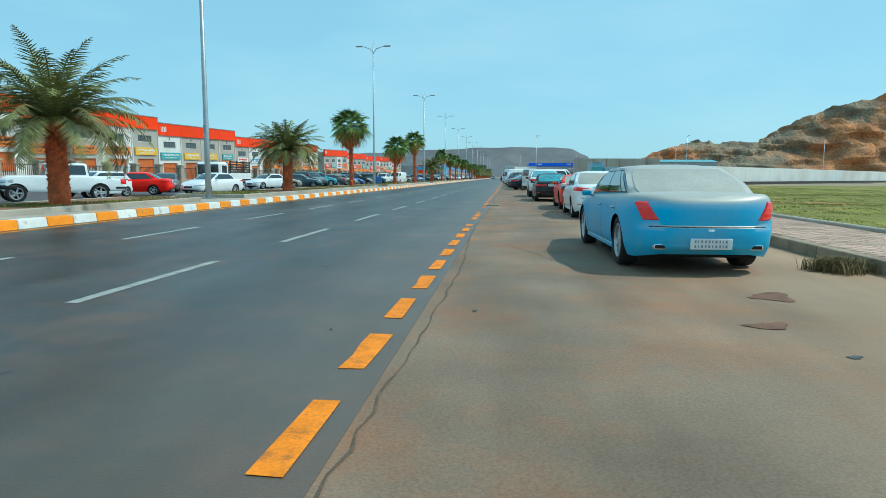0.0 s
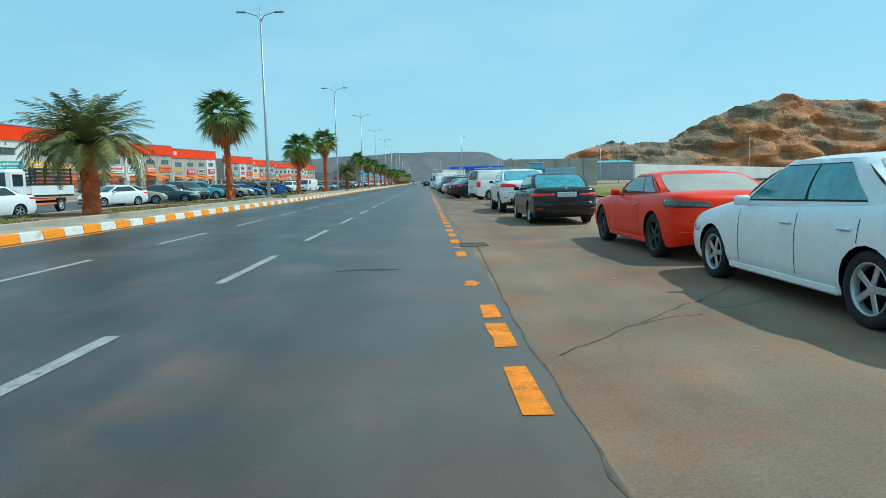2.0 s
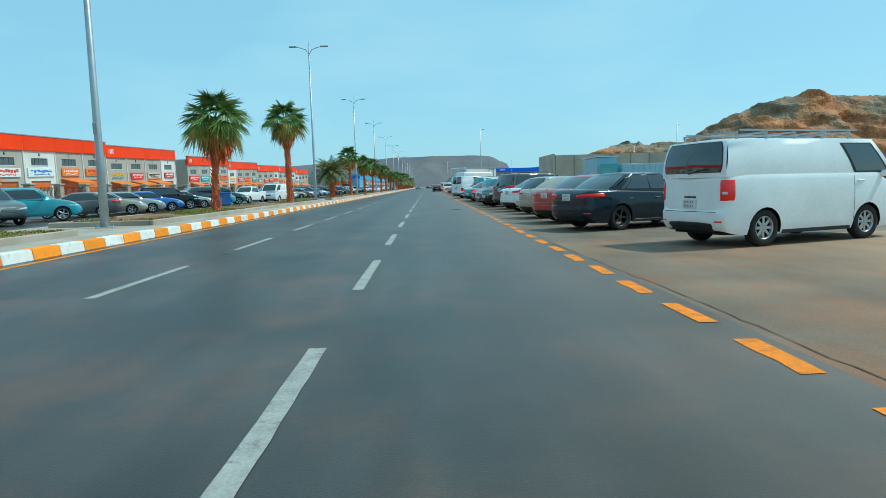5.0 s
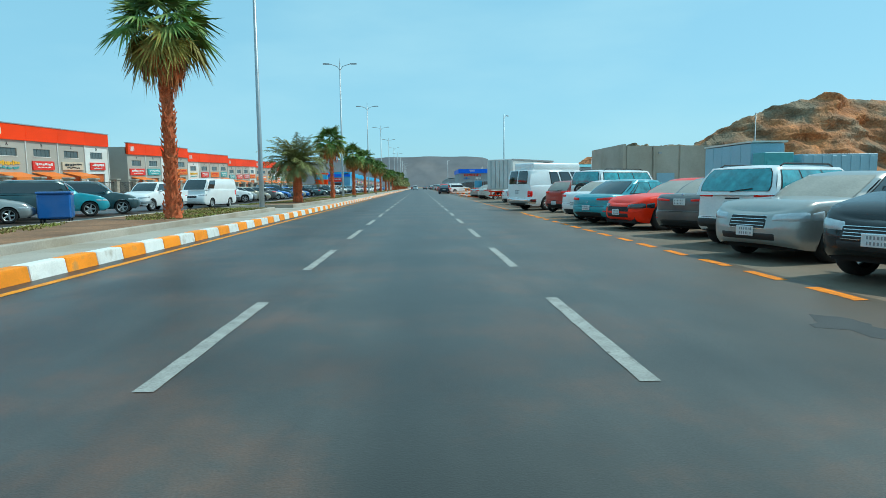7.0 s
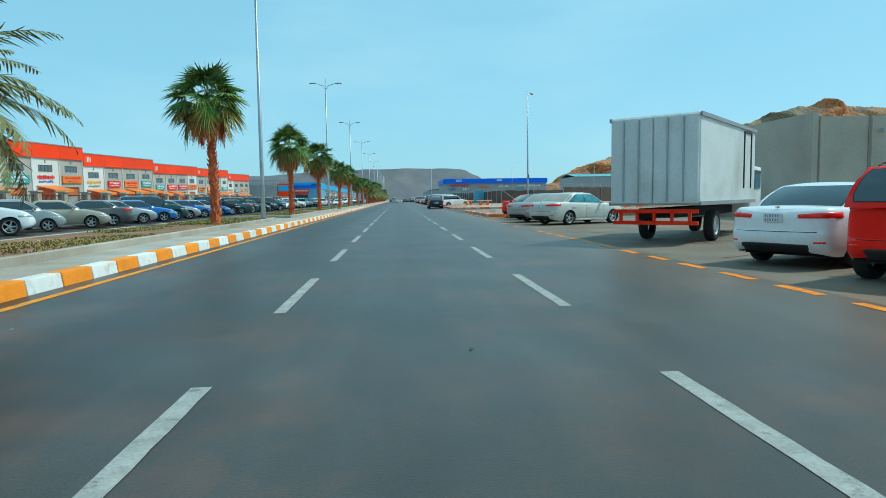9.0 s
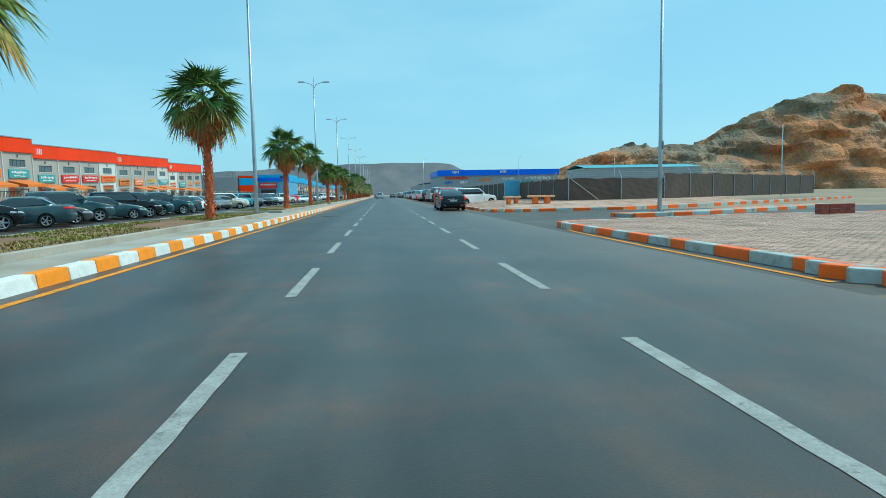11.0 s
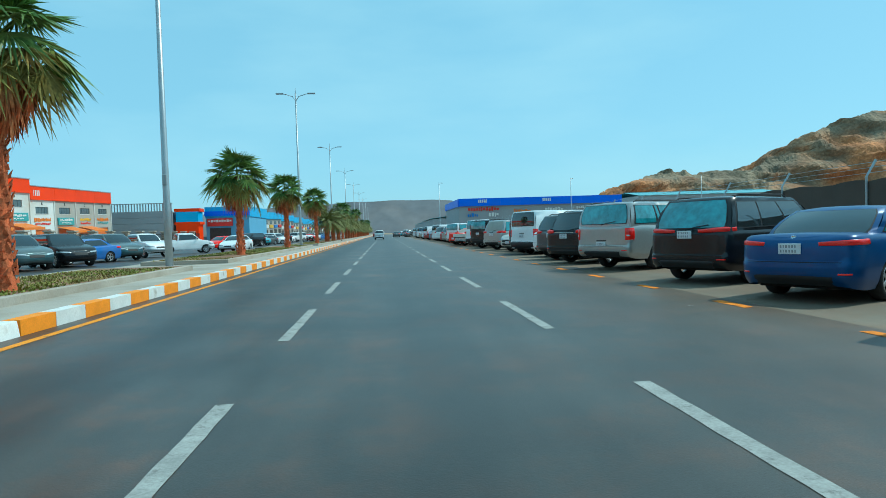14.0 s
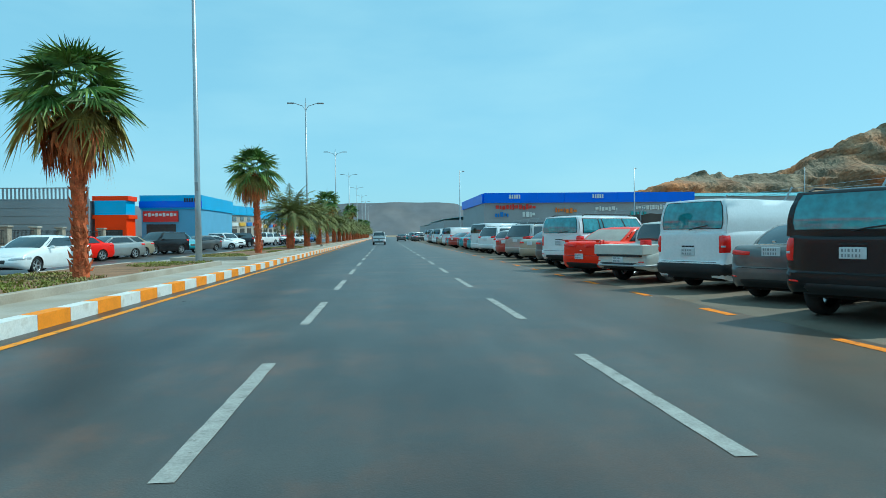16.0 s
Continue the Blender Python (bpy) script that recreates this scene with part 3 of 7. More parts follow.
for i, (x, y, dx, dy) in enumerate(((0.4, 19.6, 2.9, 3.0), (3.2, 22.6, 3.2, -3.4), (0.8, 12.5, 1.4, -4.2), (1.6, 36.2, 2.6, -2.4), (0.7, 44.0, 2.2, 3.0), (-0.2, 57.5, 4.2, 1.6))):
    crack(x, y, dx, dy, 30, 60 + i, 0.005, SEAM, 0.03)

# left kerb: painted stones
kerb_left = structure(slab("kerb_left_base", KERB_X - 0.24, KERB_X - 0.10, Y0, Y1, -0.2, 0.13, CONCRETE, "", ""), "raised kerb of white and yellow painted stones", "kerb")
KW = 0.9427
KS = 148.26 - KW * 0.5 - 168 * KW


def kerb_stone(name, length, material, parent):
    bm = bmesh.new()
    box(bm, 0, 0, 0.06, 0.27, length - 0.012, 0.32, bevel=0.035, seg=2)
    for v in bm.verts:
        if v.co.z > 0.15:
            v.co.x -= 0.04
    return part(name, bm, material, parent)


kw = kerb_stone("kerb_stone", KW, KERB_WHITE, kerb_left)
ky = kerb_stone("kerb_stone", KW, KERB_YELLOW, kerb_left)
kw.matrix_basis, ky.matrix_basis = pose(KERB_X - 0.13, KS, 0), pose(KERB_X - 0.13, KS + KW, 0)
for k in range(2, 225):
    again((kw, ky)[k % 2], pose(KERB_X - 0.13, KS + KW * k, rnd.uniform(-0.006, 0.006), 0, 0, rnd.uniform(-0.4, 0.4)), kerb_left)
far_w, far_y = bmesh.new(), bmesh.new()
for k in range(225, 640):
    box((far_w, far_y)[k % 2], KERB_X - 0.14, KS + KW * k, 0.06, 0.26, KW - 0.01, 0.32)
tagged(part("kerb_stones_far", far_w, KERB_WHITE, kerb_left), kind="stuff")
tagged(part("kerb_stones_far", far_y, KERB_YELLOW, kerb_left), kind="stuff")

# the median: concrete walk, edging, planted verge
slab("median_pavement", -11.9, KERB_X - 0.25, Y0, Y1, -0.2, 0.17, CONCRETE, "pale dusty concrete walk behind the kerb", "pavement")
median_base = slab("median_base", -16.5, -11.9, Y0, Y1, -0.2, 0.16, CONCRETE, "concrete median between palm beds", "pavement")
BEDS = [(-8, 25.6), (30, 62.5), (67.2, 104.0), (108.6, 140.0), (145, 176.0), (181, 214.6), (219.6, 251.8), (256.6, 290), (293, 525)]
verge = thing("palm_bed", "planted palm bed with patchy grass edged in concrete", "planting bed", "palm beds")
verge.matrix_basis = Matrix.Identity(4)
first = True
for a, b in BEDS:
    v = verge if first else thing("palm_bed", "planted palm bed with patchy grass edged in concrete", "planting bed", "palm beds")
    first = False
    bm = bmesh.new()
    box(bm, -13.75, (a + b) / 2, 0.225, 3.4, b - a - 0.3, 0.2)
    part("soil", bm, SOIL, v)
    for x, w, y, l in ((-12.03, 0.16, (a + b) / 2, b - a), (-15.5, 0.16, (a + b) / 2, b - a)):
        bm = bmesh.new()
        box(bm, x, y, 0.225, w, l, 0.23, bevel=0.02)
        part("edging", bm, CONCRETE, v)
    for y in (a + 0.08, b - 0.08):
        bm = bmesh.new()
        box(bm, -13.75, y, 0.225, 3.4, 0.16, 0.23, bevel=0.02)
        part("edging", bm, CONCRETE, v)


def tufts(name, spots, label, height, seed, material=GRASS, per=7, wide=0.012, spread=0.12):
    """Grass as many small bent blades about the given spots."""
    r = random.Random(seed)
    vs, fs = [], []
    for x, y, z in spots:
        for _ in range(per):
            a, h = r.uniform(0, 6.28), height * r.uniform(0.5, 1.3)
            bx, by = x + r.uniform(-spread, spread), y + r.uniform(-spread, spread)
            w = wide * (1 + 0.8 * r.random())
            lx, ly = math.cos(a) * h * 0.5, math.sin(a) * h * 0.5
            px, py = -math.sin(a) * w, math.cos(a) * w
            i = len(vs)
            vs += [(bx - px, by - py, z), (bx + px, by + py, z), (bx + lx * 0.4 + px, by + ly * 0.4 + py, z + h * 0.7), (bx + lx * 0.4 - px, by + ly * 0.4 - py, z + h * 0.7), (bx + lx, by + ly, z + h)]
            fs += [(i, i + 1, i + 2, i + 3), (i + 3, i + 2, i + 4)]
    o = raw(name, vs, fs, material)
    return tagged(o, label, "grass", kind="stuff")


spots = []
for a, b in BEDS[:8]:
    y = a + 0.4
    while y < b - 0.4:
        for _ in range(34):
            x, yy = rnd.uniform(-15.3, -12.2), y + rnd.uniform(0, 0.5)
            if noise.noise((x * 0.35, yy * 0.16, 3.0)) > -0.08:
                spots.append((x, yy, 0.32))
        y += 0.5
tufts("verge_grass", spots, "patchy green and dry grass under the palms", 0.055, 5, per=7)

# right pavement of the first stretch: kerb, brick paving, edging, turf field
kerb_right = thing("kerb_right", "dusty grey concrete kerb along the brick pavement", "kerb", kind="structure")
bm = bmesh.new()
box(bm, 0, 0, 0.04, 0.22, 0.98, 0.30, bevel=0.03, seg=2)
kr = part("kerb_stone", bm, KERB_DUST, kerb_right)
KRX = 6.0
kr.matrix_basis = pose(KRX, -10, 0)
for k in range(1, 62):
    again(kr, pose(KRX + 0.004 * max(0, k - 8), -10 + k, 0.0, 0, 0, rnd.uniform(-0.5, 0.5)), kerb_right)


def paving(name, label, inside, x0, x1, y0, y1, z, bw=0.2, bl=0.1, parent=None, rise=None):
    """A pavement of brick pavers: a bed with the pavers laid on it, joints left open."""
    vs, fs = [], []
    r = random.Random(name)
    ny, nx = int((y1 - y0) / bl), int((x1 - x0) / bw)
    g = 0.006
    for j in range(ny):
        for i in range(nx):
            cx, cy = x0 + (i + 0.5 + 0.5 * (j % 2)) * bw, y0 + (j + 0.5) * bl
            if not inside(cx, cy):
                continue
            up = [rise(cx + sx * bw / 2, cy + sy * bl / 2) for sx, sy in ((-1, -1), (1, -1), (1, 1), (-1, 1))] if rise else (0, 0, 0, 0)
            h = z + r.uniform(-0.003, 0.003)
            a, b = bw / 2 - g, bl / 2 - g
            k = len(vs)
            for q, zz in ((1.0, z - 0.02), (0.94, h)):
                vs += [(cx - a * q, cy - b * q, zz + up[0]), (cx + a * q, cy - b * q, zz + up[1]), (cx + a * q, cy + b * q, zz + up[2]), (cx - a * q, cy + b * q, zz + up[3])]
            fs += [(k + 4, k + 5, k + 6, k + 7)] + [(k + e, k + (e + 1) % 4, k + 4 + (e + 1) % 4, k + 4 + e) for e in range(4)]
    o = raw(name, vs, fs, PAVER, parent)
    return tagged(o, label, kind="stuff")


pave_bed = slab("brick_pavement", KRX + 0.1, 8.5, -12, 51.5, -0.1, 0.165, JOINT, "sand-coloured brick pavement bed", "pavement")
paving("pavers", "sandy pinkish brick pavers, dusty and worn", lambda x, y: True, KRX + 0.14, 8.36, 2, 50, 0.185, parent=pave_bed)
bm = bmesh.new()
for k in range(61):
    box(bm, 8.5, -10 + k, 0.13, 0.16, 0.985, 0.26, bevel=0.02)
tagged(part("edging_stones", bm, CONCRETE, pave_bed), "low concrete edging beside the turf", kind="stuff")

n = 90
vs, fs = [], []
for j in range(n + 1):
    for i in range(n + 1):
        x, y = 8.6 + 70 * (i / n) ** 1.6, -12 + 150 * (j / n)
        vs.append((x, y, 0.10 + 0.05 * noise.noise((x * 0.5, y * 0.5, 0)) + 0.16 * noise.noise((x * 0.09, y * 0.09, 2))))
for j in range(n):
    for i in range(n):
        fs.append((j * (n + 1) + i, j * (n + 1) + i + 1, (j + 1) * (n + 1) + i + 1, (j + 1) * (n + 1) + i))
turf = [f for f in fs if all(not (vs[k][0] < 11.0 and vs[k][1] > 50) and vs[k][1] < 96 for k in f)]
field = structure(raw("field", vs, turf, TURF, smooth=True), "patchy green field with bare orange earth", "ground")
spots = []
for _ in range(14000):
    x, y = 8.8 + 26 * rnd.random() ** 1.4, rnd.uniform(4, 70)
    if y > 50 and x < 11.2:
        continue
    if noise.noise((x * 0.2, y * 0.2, 7.0)) > -0.45:
        spots.append((x, y, 0.09 + 0.05 * noise.noise((x * 0.5, y * 0.5, 0)) + 0.16 * noise.noise((x * 0.09, y * 0.09, 2))))
tufts("field_grass", spots, "short patchy field grass", 0.035, 6, per=5, spread=0.25)

# ---------------------------------------------------------------- vehicles
def lerp(a, b, t):
    return a + (b - a) * t


def interp(table, y):
    for (a, va), (b, vb) in zip(table, table[1:]):
        if y <= b:
            t = 0 if b == a else max(0.0, (y - a) / (b - a))
            t = t * t * (3 - 2 * t) if abs(vb - va) > 0.25 else t
            return lerp(va, vb, t)
    return table[-1][1]


WHEELS = {}


def wheel_meshes(r, w, style):
    """Shared tyre and rim meshes of one size, axle along x."""
    key = (round(r, 3), round(w, 3), style)
    if key in WHEELS:
        return WHEELS[key]
    n = 28

    def lathe(prof):
        bm = bmesh.new()
        rings = [[bm.verts.new((x, q * math.cos(2 * math.pi * k / n), q * math.sin(2 * math.pi * k / n))) for k in range(n)] for x, q in prof]
        for a, b in zip(rings, rings[1:]):
            for k in range(n):
                bm.faces.new((a[k], a[(k + 1) % n], b[(k + 1) % n], b[k]))
        return bm

    h = w / 2
    ri = r * (0.64 if style == "steel" else 0.70)
    bm = lathe([(-h * 0.85, ri), (-h, ri + (r - ri) * 0.35), (-h * 0.92, r * 0.965), (-h * 0.7, r), (h * 0.7, r), (h * 0.92, r * 0.965), (h, ri + (r - ri) * 0.35), (h * 0.85, ri)])
    tyre = bpy.data.meshes.new("tyre")
    for f in bm.faces:
        f.smooth = True
    bm.to_mesh(tyre), bm.free()
    tyre.materials.append(TYRE)
    bm = lathe([(h * 0.2, ri * 0.98), (h * 0.86, ri), (h * 0.90, ri * 0.95), (h * 0.70, ri * 0.90), (h * 0.25, ri * 0.86)])
    for f in bm.faces:
        f.smooth = True
    box(bm, h * 0.6, 0, 0, h * 0.28, ri * 0.42, ri * 0.42, bevel=ri * 0.1)
    spokes = {"steel": 8, "five": 5, "multi": 14, "seven": 7, "dark": 5}[style]
    for k in range(spokes):
        a = 2 * math.pi * k / spokes
        sw = ri * {"steel": 0.26, "five": 0.27, "multi": 0.10, "seven": 0.2, "dark": 0.2}[style]
        box(bm, h * 0.58, ri * 0.55, 0, h * 0.16, ri * 0.86, sw, bevel=sw * 0.12, m=Matrix.Rotation(a, 4, "X"))
    rim = bpy.data.meshes.new("rim")
    bm.to_mesh(rim), bm.free()
    rim.materials.append(RIM_DARK if style == "dark" else RIM)
    bm = bmesh.new()
    bmesh.ops.create_cone(bm, cap_ends=True, segments=20, radius1=ri * 0.88, radius2=ri * 0.88, depth=0.02, matrix=Matrix.Translation((h * 0.1, 0, 0)) @ Matrix.Rotation(math.pi / 2, 4, "Y"))
    disc = bpy.data.meshes.new("brake_disc")
    bm.to_mesh(disc), bm.free()
    disc.materials.append(UNDER)
    WHEELS[key] = (tyre, rim, disc)
    return WHEELS[key]


def add_wheel(car, x, y, r, w, style, name="wheel", m=None, lite=False):
    tyre, rim, disc = wheel_meshes(r, w, style)
    wh = new(name, tyre)
    wh.parent = car
    wh.matrix_basis = m if m is not None else pose(x, y, r, 0, 0, 0 if x > 0 else 180)
    for nm, me in (("rim", rim), ("brake_disc", disc))[:1]:
        o = new(nm, me)
        o.parent = wh
    return wh


def plate(car, x, y, z, front, lean=0.0, wide=0.34, high=0.16, bars=True):
    s = 1 if front else -1
    m = Matrix.Translation((x, y, z)) @ Matrix.Rotation(radians(lean), 4, "X")
    bm = bmesh.new()
    box(bm, 0, 0, 0, wide, 0.016, high, bevel=0.006, m=m)
    p = part("number_plate", bm, PLATE, car, "white plate with dark bars")
    if not bars:
        return
    bm = bmesh.new()
    for row in (high * 0.22, -high * 0.22):
        x0 = -wide * 0.42
        for ww in (0.035, 0.02, 0.04, 0.03, 0.035, 0.025, 0.04, 0.03, 0.02, 0.04, 0.035):
            if x0 + ww > wide * 0.42:
                break
            box(bm, x0 + ww / 2, s * 0.010, row, ww * 0.62, 0.004, high * 0.26, m=m)
            x0 += ww + 0.012
    tagged(part("plate_lettering", bm, INK, p), kind="stuff")


def curve(table, v):
    """Straight steps between the (place, value) pairs of a table."""
    for (a, va), (b, vb) in zip(table, table[1:]):
        if v <= b:
            return lerp(va, vb, max(0.0, (v - a) / (b - a)))
    return table[-1][1]


GIRTH = ((0, .925), (.15, .975), (.42, .997), (.6, 1.0), (.76, .992), (.90, .968), (.97, .938), (1, .895))
GIRTH_BOXY = ((0, .945), (.12, .985), (.35, .998), (.6, 1.0), (.8, .995), (.95, .98), (1, .955))
REAR_BOOT = ((0, .15), (.10, .05), (.20, .012), (.34, 0), (.46, .006), (.50, .05), (.70, .055), (.86, .07), (.95, .10), (1, .17))
REAR_GATE = ((0, .10), (.08, .03), (.16, 0), (.34, 0), (.38, .04), (.7, .045), (.95, .05), (1, .06))
FRONT = ((0, .11), (.12, .03), (.28, 0), (.5, 0), (.62, .02), (.8, .05), (.92, .10), (1, .18))
LEVELS = (0, .06, .12, .2, .28, .34, .38, .46, .50, .6, .7, .78, .86, .92, .96, 1.0)


def car(name, label, color, m, L=4.7, W=1.8, H=1.45, wb=2.7, fo=0.9, sill=0.20, r=0.32, tw=0.21, belt=0.93, nose=0.68, cowl=0.98, tail=1.0, tailtip=None,
        ws=(1.25, 0.45), rw=(-1.15, -1.85), roof_in=0.74, glass=GLASS, rear_glass=None, front_glass=None, wheels="five", pillar=(-0.05,), lights=None, head=False, plate_z=0.85, trim=None,
        bumper=None, spare=False, rack=False, panes=None, rear_panes=None, group="parked cars", category="car", exhaust=0, bed=None, tall_lamp=False, spoiler=False, flat_rear=False, grille=None, rail=False, chrome=False,
        handle=CHROME, lite=False, raised=0.0, cpillar=None, slant=0.035, lower=None, seams=(), lamp=None, corner=None, plate_size=(0.34, 0.16), head_lens=None, tail_lens=None):
    """A vehicle that faces local +y. ws: where the windscreen meets the bonnet and the roof; rw: where the rear window meets the roof and the boot."""
    c = thing(name, label, category, group, m)
    h2, w2 = L / 2, W / 2
    yf, yr = h2 - fo, h2 - fo - wb
    tailtip = tail - 0.03 if tailtip is None else tailtip
    A, B = ws
    C, D = rw
    boxy = category == "van" or flat_rear and H > 1.85
    top = sorted([(-h2, tailtip), (-h2 + 0.14, tail), (min(D, -h2 + 0.2) if flat_rear else D, tail), (D + 0.3, max(belt, tail)), (A - 0.6, belt + 0.01), (A, cowl), (h2 - 0.45, nose + 0.12), (h2 - 0.12, nose + 0.02), (h2, nose - 0.05)])
    Ra = r * 1.12
    cr, cf = (0.20 if boxy else 0.30 if flat_rear else 0.42), (0.30 if boxy else 0.50)
    nr, nf_ = (4.2 if boxy else 3.4 if flat_rear else 3.0), (3.2 if boxy else 2.7)
    REAR = REAR_GATE if flat_rear else REAR_BOOT
    cr, nr = corner or (cr, nr)

    def bottom(y):
        e = (abs(y) - (h2 - 0.6)) / 0.6
        return sill + (0.09 * e * e if e > 0 else 0.0)

    def arch(y):
        d = min(abs(y - yf), abs(y - yr))
        return r + math.sqrt(Ra * Ra - d * d) if d < Ra else 0.0

    def surf(a, y, z, off=0.0):
        """The point of the lower body at share a of the half width, y along and z up, and its outward push."""
        zb, zt = bottom(y), interp(top, y)
        v = max(0.0, min(1.0, (z - zb) / (zt - zb)))
        d = h2 - abs(y)
        u = abs(y) / h2
        e = max(0.0, (u - 0.5) / 0.5)
        flare = 0.018 * max(0.0, 1 - (min(abs(y - yf), abs(y - yr)) / (Ra * 1.5)) ** 2) * (1 - abs(2 * v - 0.9)) if 0 < v < 0.95 else 0.0
        x = a * (w2 * (1 - 0.05 * e * e) * curve(GIRTH_BOXY if flat_rear else GIRTH, v) + flare)
        en = curve(REAR if y < 0 else FRONT, v) * max(0.0, 1 - d / 0.8) ** 2
        return Vector((x, y - math.copysign(en, y), z))

    def end(rear, f, z):
        c4, n = (cr, nr) if rear else (cf, nf_)
        a = min(abs(f), 1.0)
        sn = a ** (n / 2)
        d = c4 * (1 - max(0.0, 1 - sn * sn) ** (1 / n)) + max(0.0, abs(f) - 1)
        return surf(math.copysign(a, f), (-h2 + d) if rear else h2 - d, z)

    def shell(rear, f, z, off):
        p = end(rear, f, z)
        if abs(f) >= 0.999:
            t1 = Vector((0, 1, 0))
        else:
            t1 = end(rear, f + 0.004, z) - end(rear, f - 0.004, z)
        n = t1.cross(end(rear, f, z + 0.01) - end(rear, f, z - 0.01))
        if n.length < 1e-9:
            return p
        n.normalize()
        if n.dot(Vector((p.x, p.y, 0))) < 0:
            n = -n
        n.z *= 0.3
        return p + n * off

    half = []
    N = 9
    for k in range(N + 1):
        th = math.pi / 2 * k / N
        half.append((math.sin(th) ** (2 / nr), -h2 + cr * (1 - math.cos(th) ** (2 / nr))))
    ys = {A, D, B, C}
    y = -h2 + cr + 0.1
    while y < h2 - cf - 0.05:
        ys.add(round(y, 3))
        y += 0.28
    for yw in (yf, yr):
        ys = {q for q in ys if abs(q - yw) > Ra * 1.08}
        for k in range(0, 181, 18):
            ys.add(yw + Ra * math.cos(radians(k)) * 0.999)
        ys |= {yw - Ra * 1.04, yw + Ra * 1.04}
    half += [(1.0, q) for q in sorted(ys) if -h2 + cr + 0.03 < q < h2 - cf - 0.03]
    for k in range(N, -1, -1):
        th = math.pi / 2 * k / N
        half.append((math.sin(th) ** (2 / nf_), h2 - cf * (1 - math.cos(th) ** (2 / nf_))))
    bm = bmesh.new()
    for s in (1, -1):
        rows = []
        for a, y in half:
            zb, zt, za = bottom(y), interp(top, y), arch(y)
            col = []
            for k, v in enumerate(LEVELS):
                z = max(lerp(zb, zt, v), za + 0.003 * k if za else 0.0)
                col.append(bm.verts.new(surf(s * a, y, z)))
            p = col[-1].co
            for q in (0.82, 0.5, 0.0):
                col.append(bm.verts.new((p.x * q, p.y, p.z + 0.03 * (1 - q * q) * min(1.0, (h2 - abs(y)) / 0.3) + 0.004)))
            rows.append(col)
        for p, q in zip(rows, rows[1:]):
            for k in range(len(p) - 1):
                bm.faces.new((p[k], q[k], q[k + 1], p[k + 1]))
    bmesh.ops.remove_doubles(bm, verts=bm.verts, dist=0.002)
    bmesh.ops.recalc_face_normals(bm, faces=bm.faces)
    body = part("body", bm, color, c, smooth=True)
    body.data.set_sharp_from_angle(angle=radians(42))
    bm = bmesh.new()
    box(bm, 0, (yf + yr) / 2, sill + 0.22, W - 0.46, L - 0.62, 0.44)
    part("underbody", bm, UNDER, c)
    # greenhouse
    wb0, wr = w2 * (0.885 if not flat_rear else 0.94), w2 * roof_in
    zc, zd = cowl - 0.03, (tail if not flat_rear else max(belt, tail)) - 0.03
    cur = 0.14 if not flat_rear else 0.07 if boxy else 0.10
    zr = H - 0.055

    def wind(u, v, front):
        ya, yb = (A, B) if front else (D, C)
        z0 = zc if front else zd
        s = 1 if front else -1
        bow = math.sin(math.pi * v)
        return Vector((u * (lerp(wb0, wr, v) + 0.035 * bow), lerp(ya, yb, v) - s * cur * u * u + s * bow * 0.03, lerp(z0, zr, v) + bow * 0.015))

    def side(u, v, s):
        y0 = lerp(D + cur, C + cur, v)
        y1 = lerp(A - cur, B - cur, v)
        z0 = lerp(zd, zc, u)
        return Vector((s * (lerp(wb0, wr, v) + 0.035 * math.sin(math.pi * v)), lerp(y0, y1, u), lerp(z0, zr, v)))

    def roof(u, v):
        y = lerp(C + cur * u * u, B - cur * u * u, v)
        return Vector((u * wr, y, zr + 0.055 * (1 - abs(u) ** 3) * (1 - (2 * v - 1) ** 6)))

    def patch(bm, f, nu, nv, u0=0.0, u1=1.0, v0=0.0, v1=1.0, off=0.0, pinch=0.0):
        g = []
        for j in range(nv + 1):
            row = []
            for i in range(nu + 1):
                v = lerp(v0, v1, j / nv)
                k = pinch * (u1 - u0) * (1 - 2 * i / nu) * (1 if j in (0, nv) else 0)
                u = lerp(u0, u1, i / nu) + k
                p = f(u, v)
                if off:
                    e = 1e-3
                    nn = (f(u + e, v) - p).cross(f(u, v + e) - p).normalized()
                    if nn.dot(p - Vector((0, (A + D) / 2, 0.8))) < 0:
                        nn = -nn
                    p = p + nn * off
                row.append(bm.verts.new(p))
            g.append(row)
        for j in range(nv):
            for i in range(nu):
                bm.faces.new((g[j][i], g[j][i + 1], g[j + 1][i + 1], g[j + 1][i]))

    bm = bmesh.new()
    patch(bm, lambda u, v: wind(2 * u - 1, v, True), 8, 6)
    patch(bm, lambda u, v: wind(2 * u - 1, v, False), 8, 6)
    for s in (1, -1):
        patch(bm, lambda u, v: side(u, v, s), 6, 6)
    patch(bm, lambda u, v: roof(2 * u - 1, v), 8, 10)
    bmesh.ops.remove_doubles(bm, verts=bm.verts, dist=0.02)
    bmesh.ops.recalc_face_normals(bm, faces=bm.faces)
    top_part = part("roof", bm, color, c, smooth=True)
    top_part.data.set_sharp_from_angle(angle=radians(80))
    if raised:
        bm = bmesh.new()
        box(bm, 0, (B + C) / 2 + 0.12, zr + raised / 2, wr * 1.88, B - C - 0.3, raised + 0.06, bevel=0.13, seg=3)
        part("raised_roof", bm, color, c, smooth=True)
    bm = bmesh.new()
    patch(bm, lambda u, v: wind(2 * u - 1, v, True), 8, 5, 0.06, 0.94, 0.06, 0.92, off=0.006, pinch=0.012)
    part("windscreen", bm, front_glass or glass, c, smooth=True)
    lo = 0.07 if not flat_rear else 0.14
    for a, b in (rear_panes or ((0.055, 0.945),)) if rear_glass != "none" else ():
        if rear_glass != GLASS_DUST:
            bm = bmesh.new()
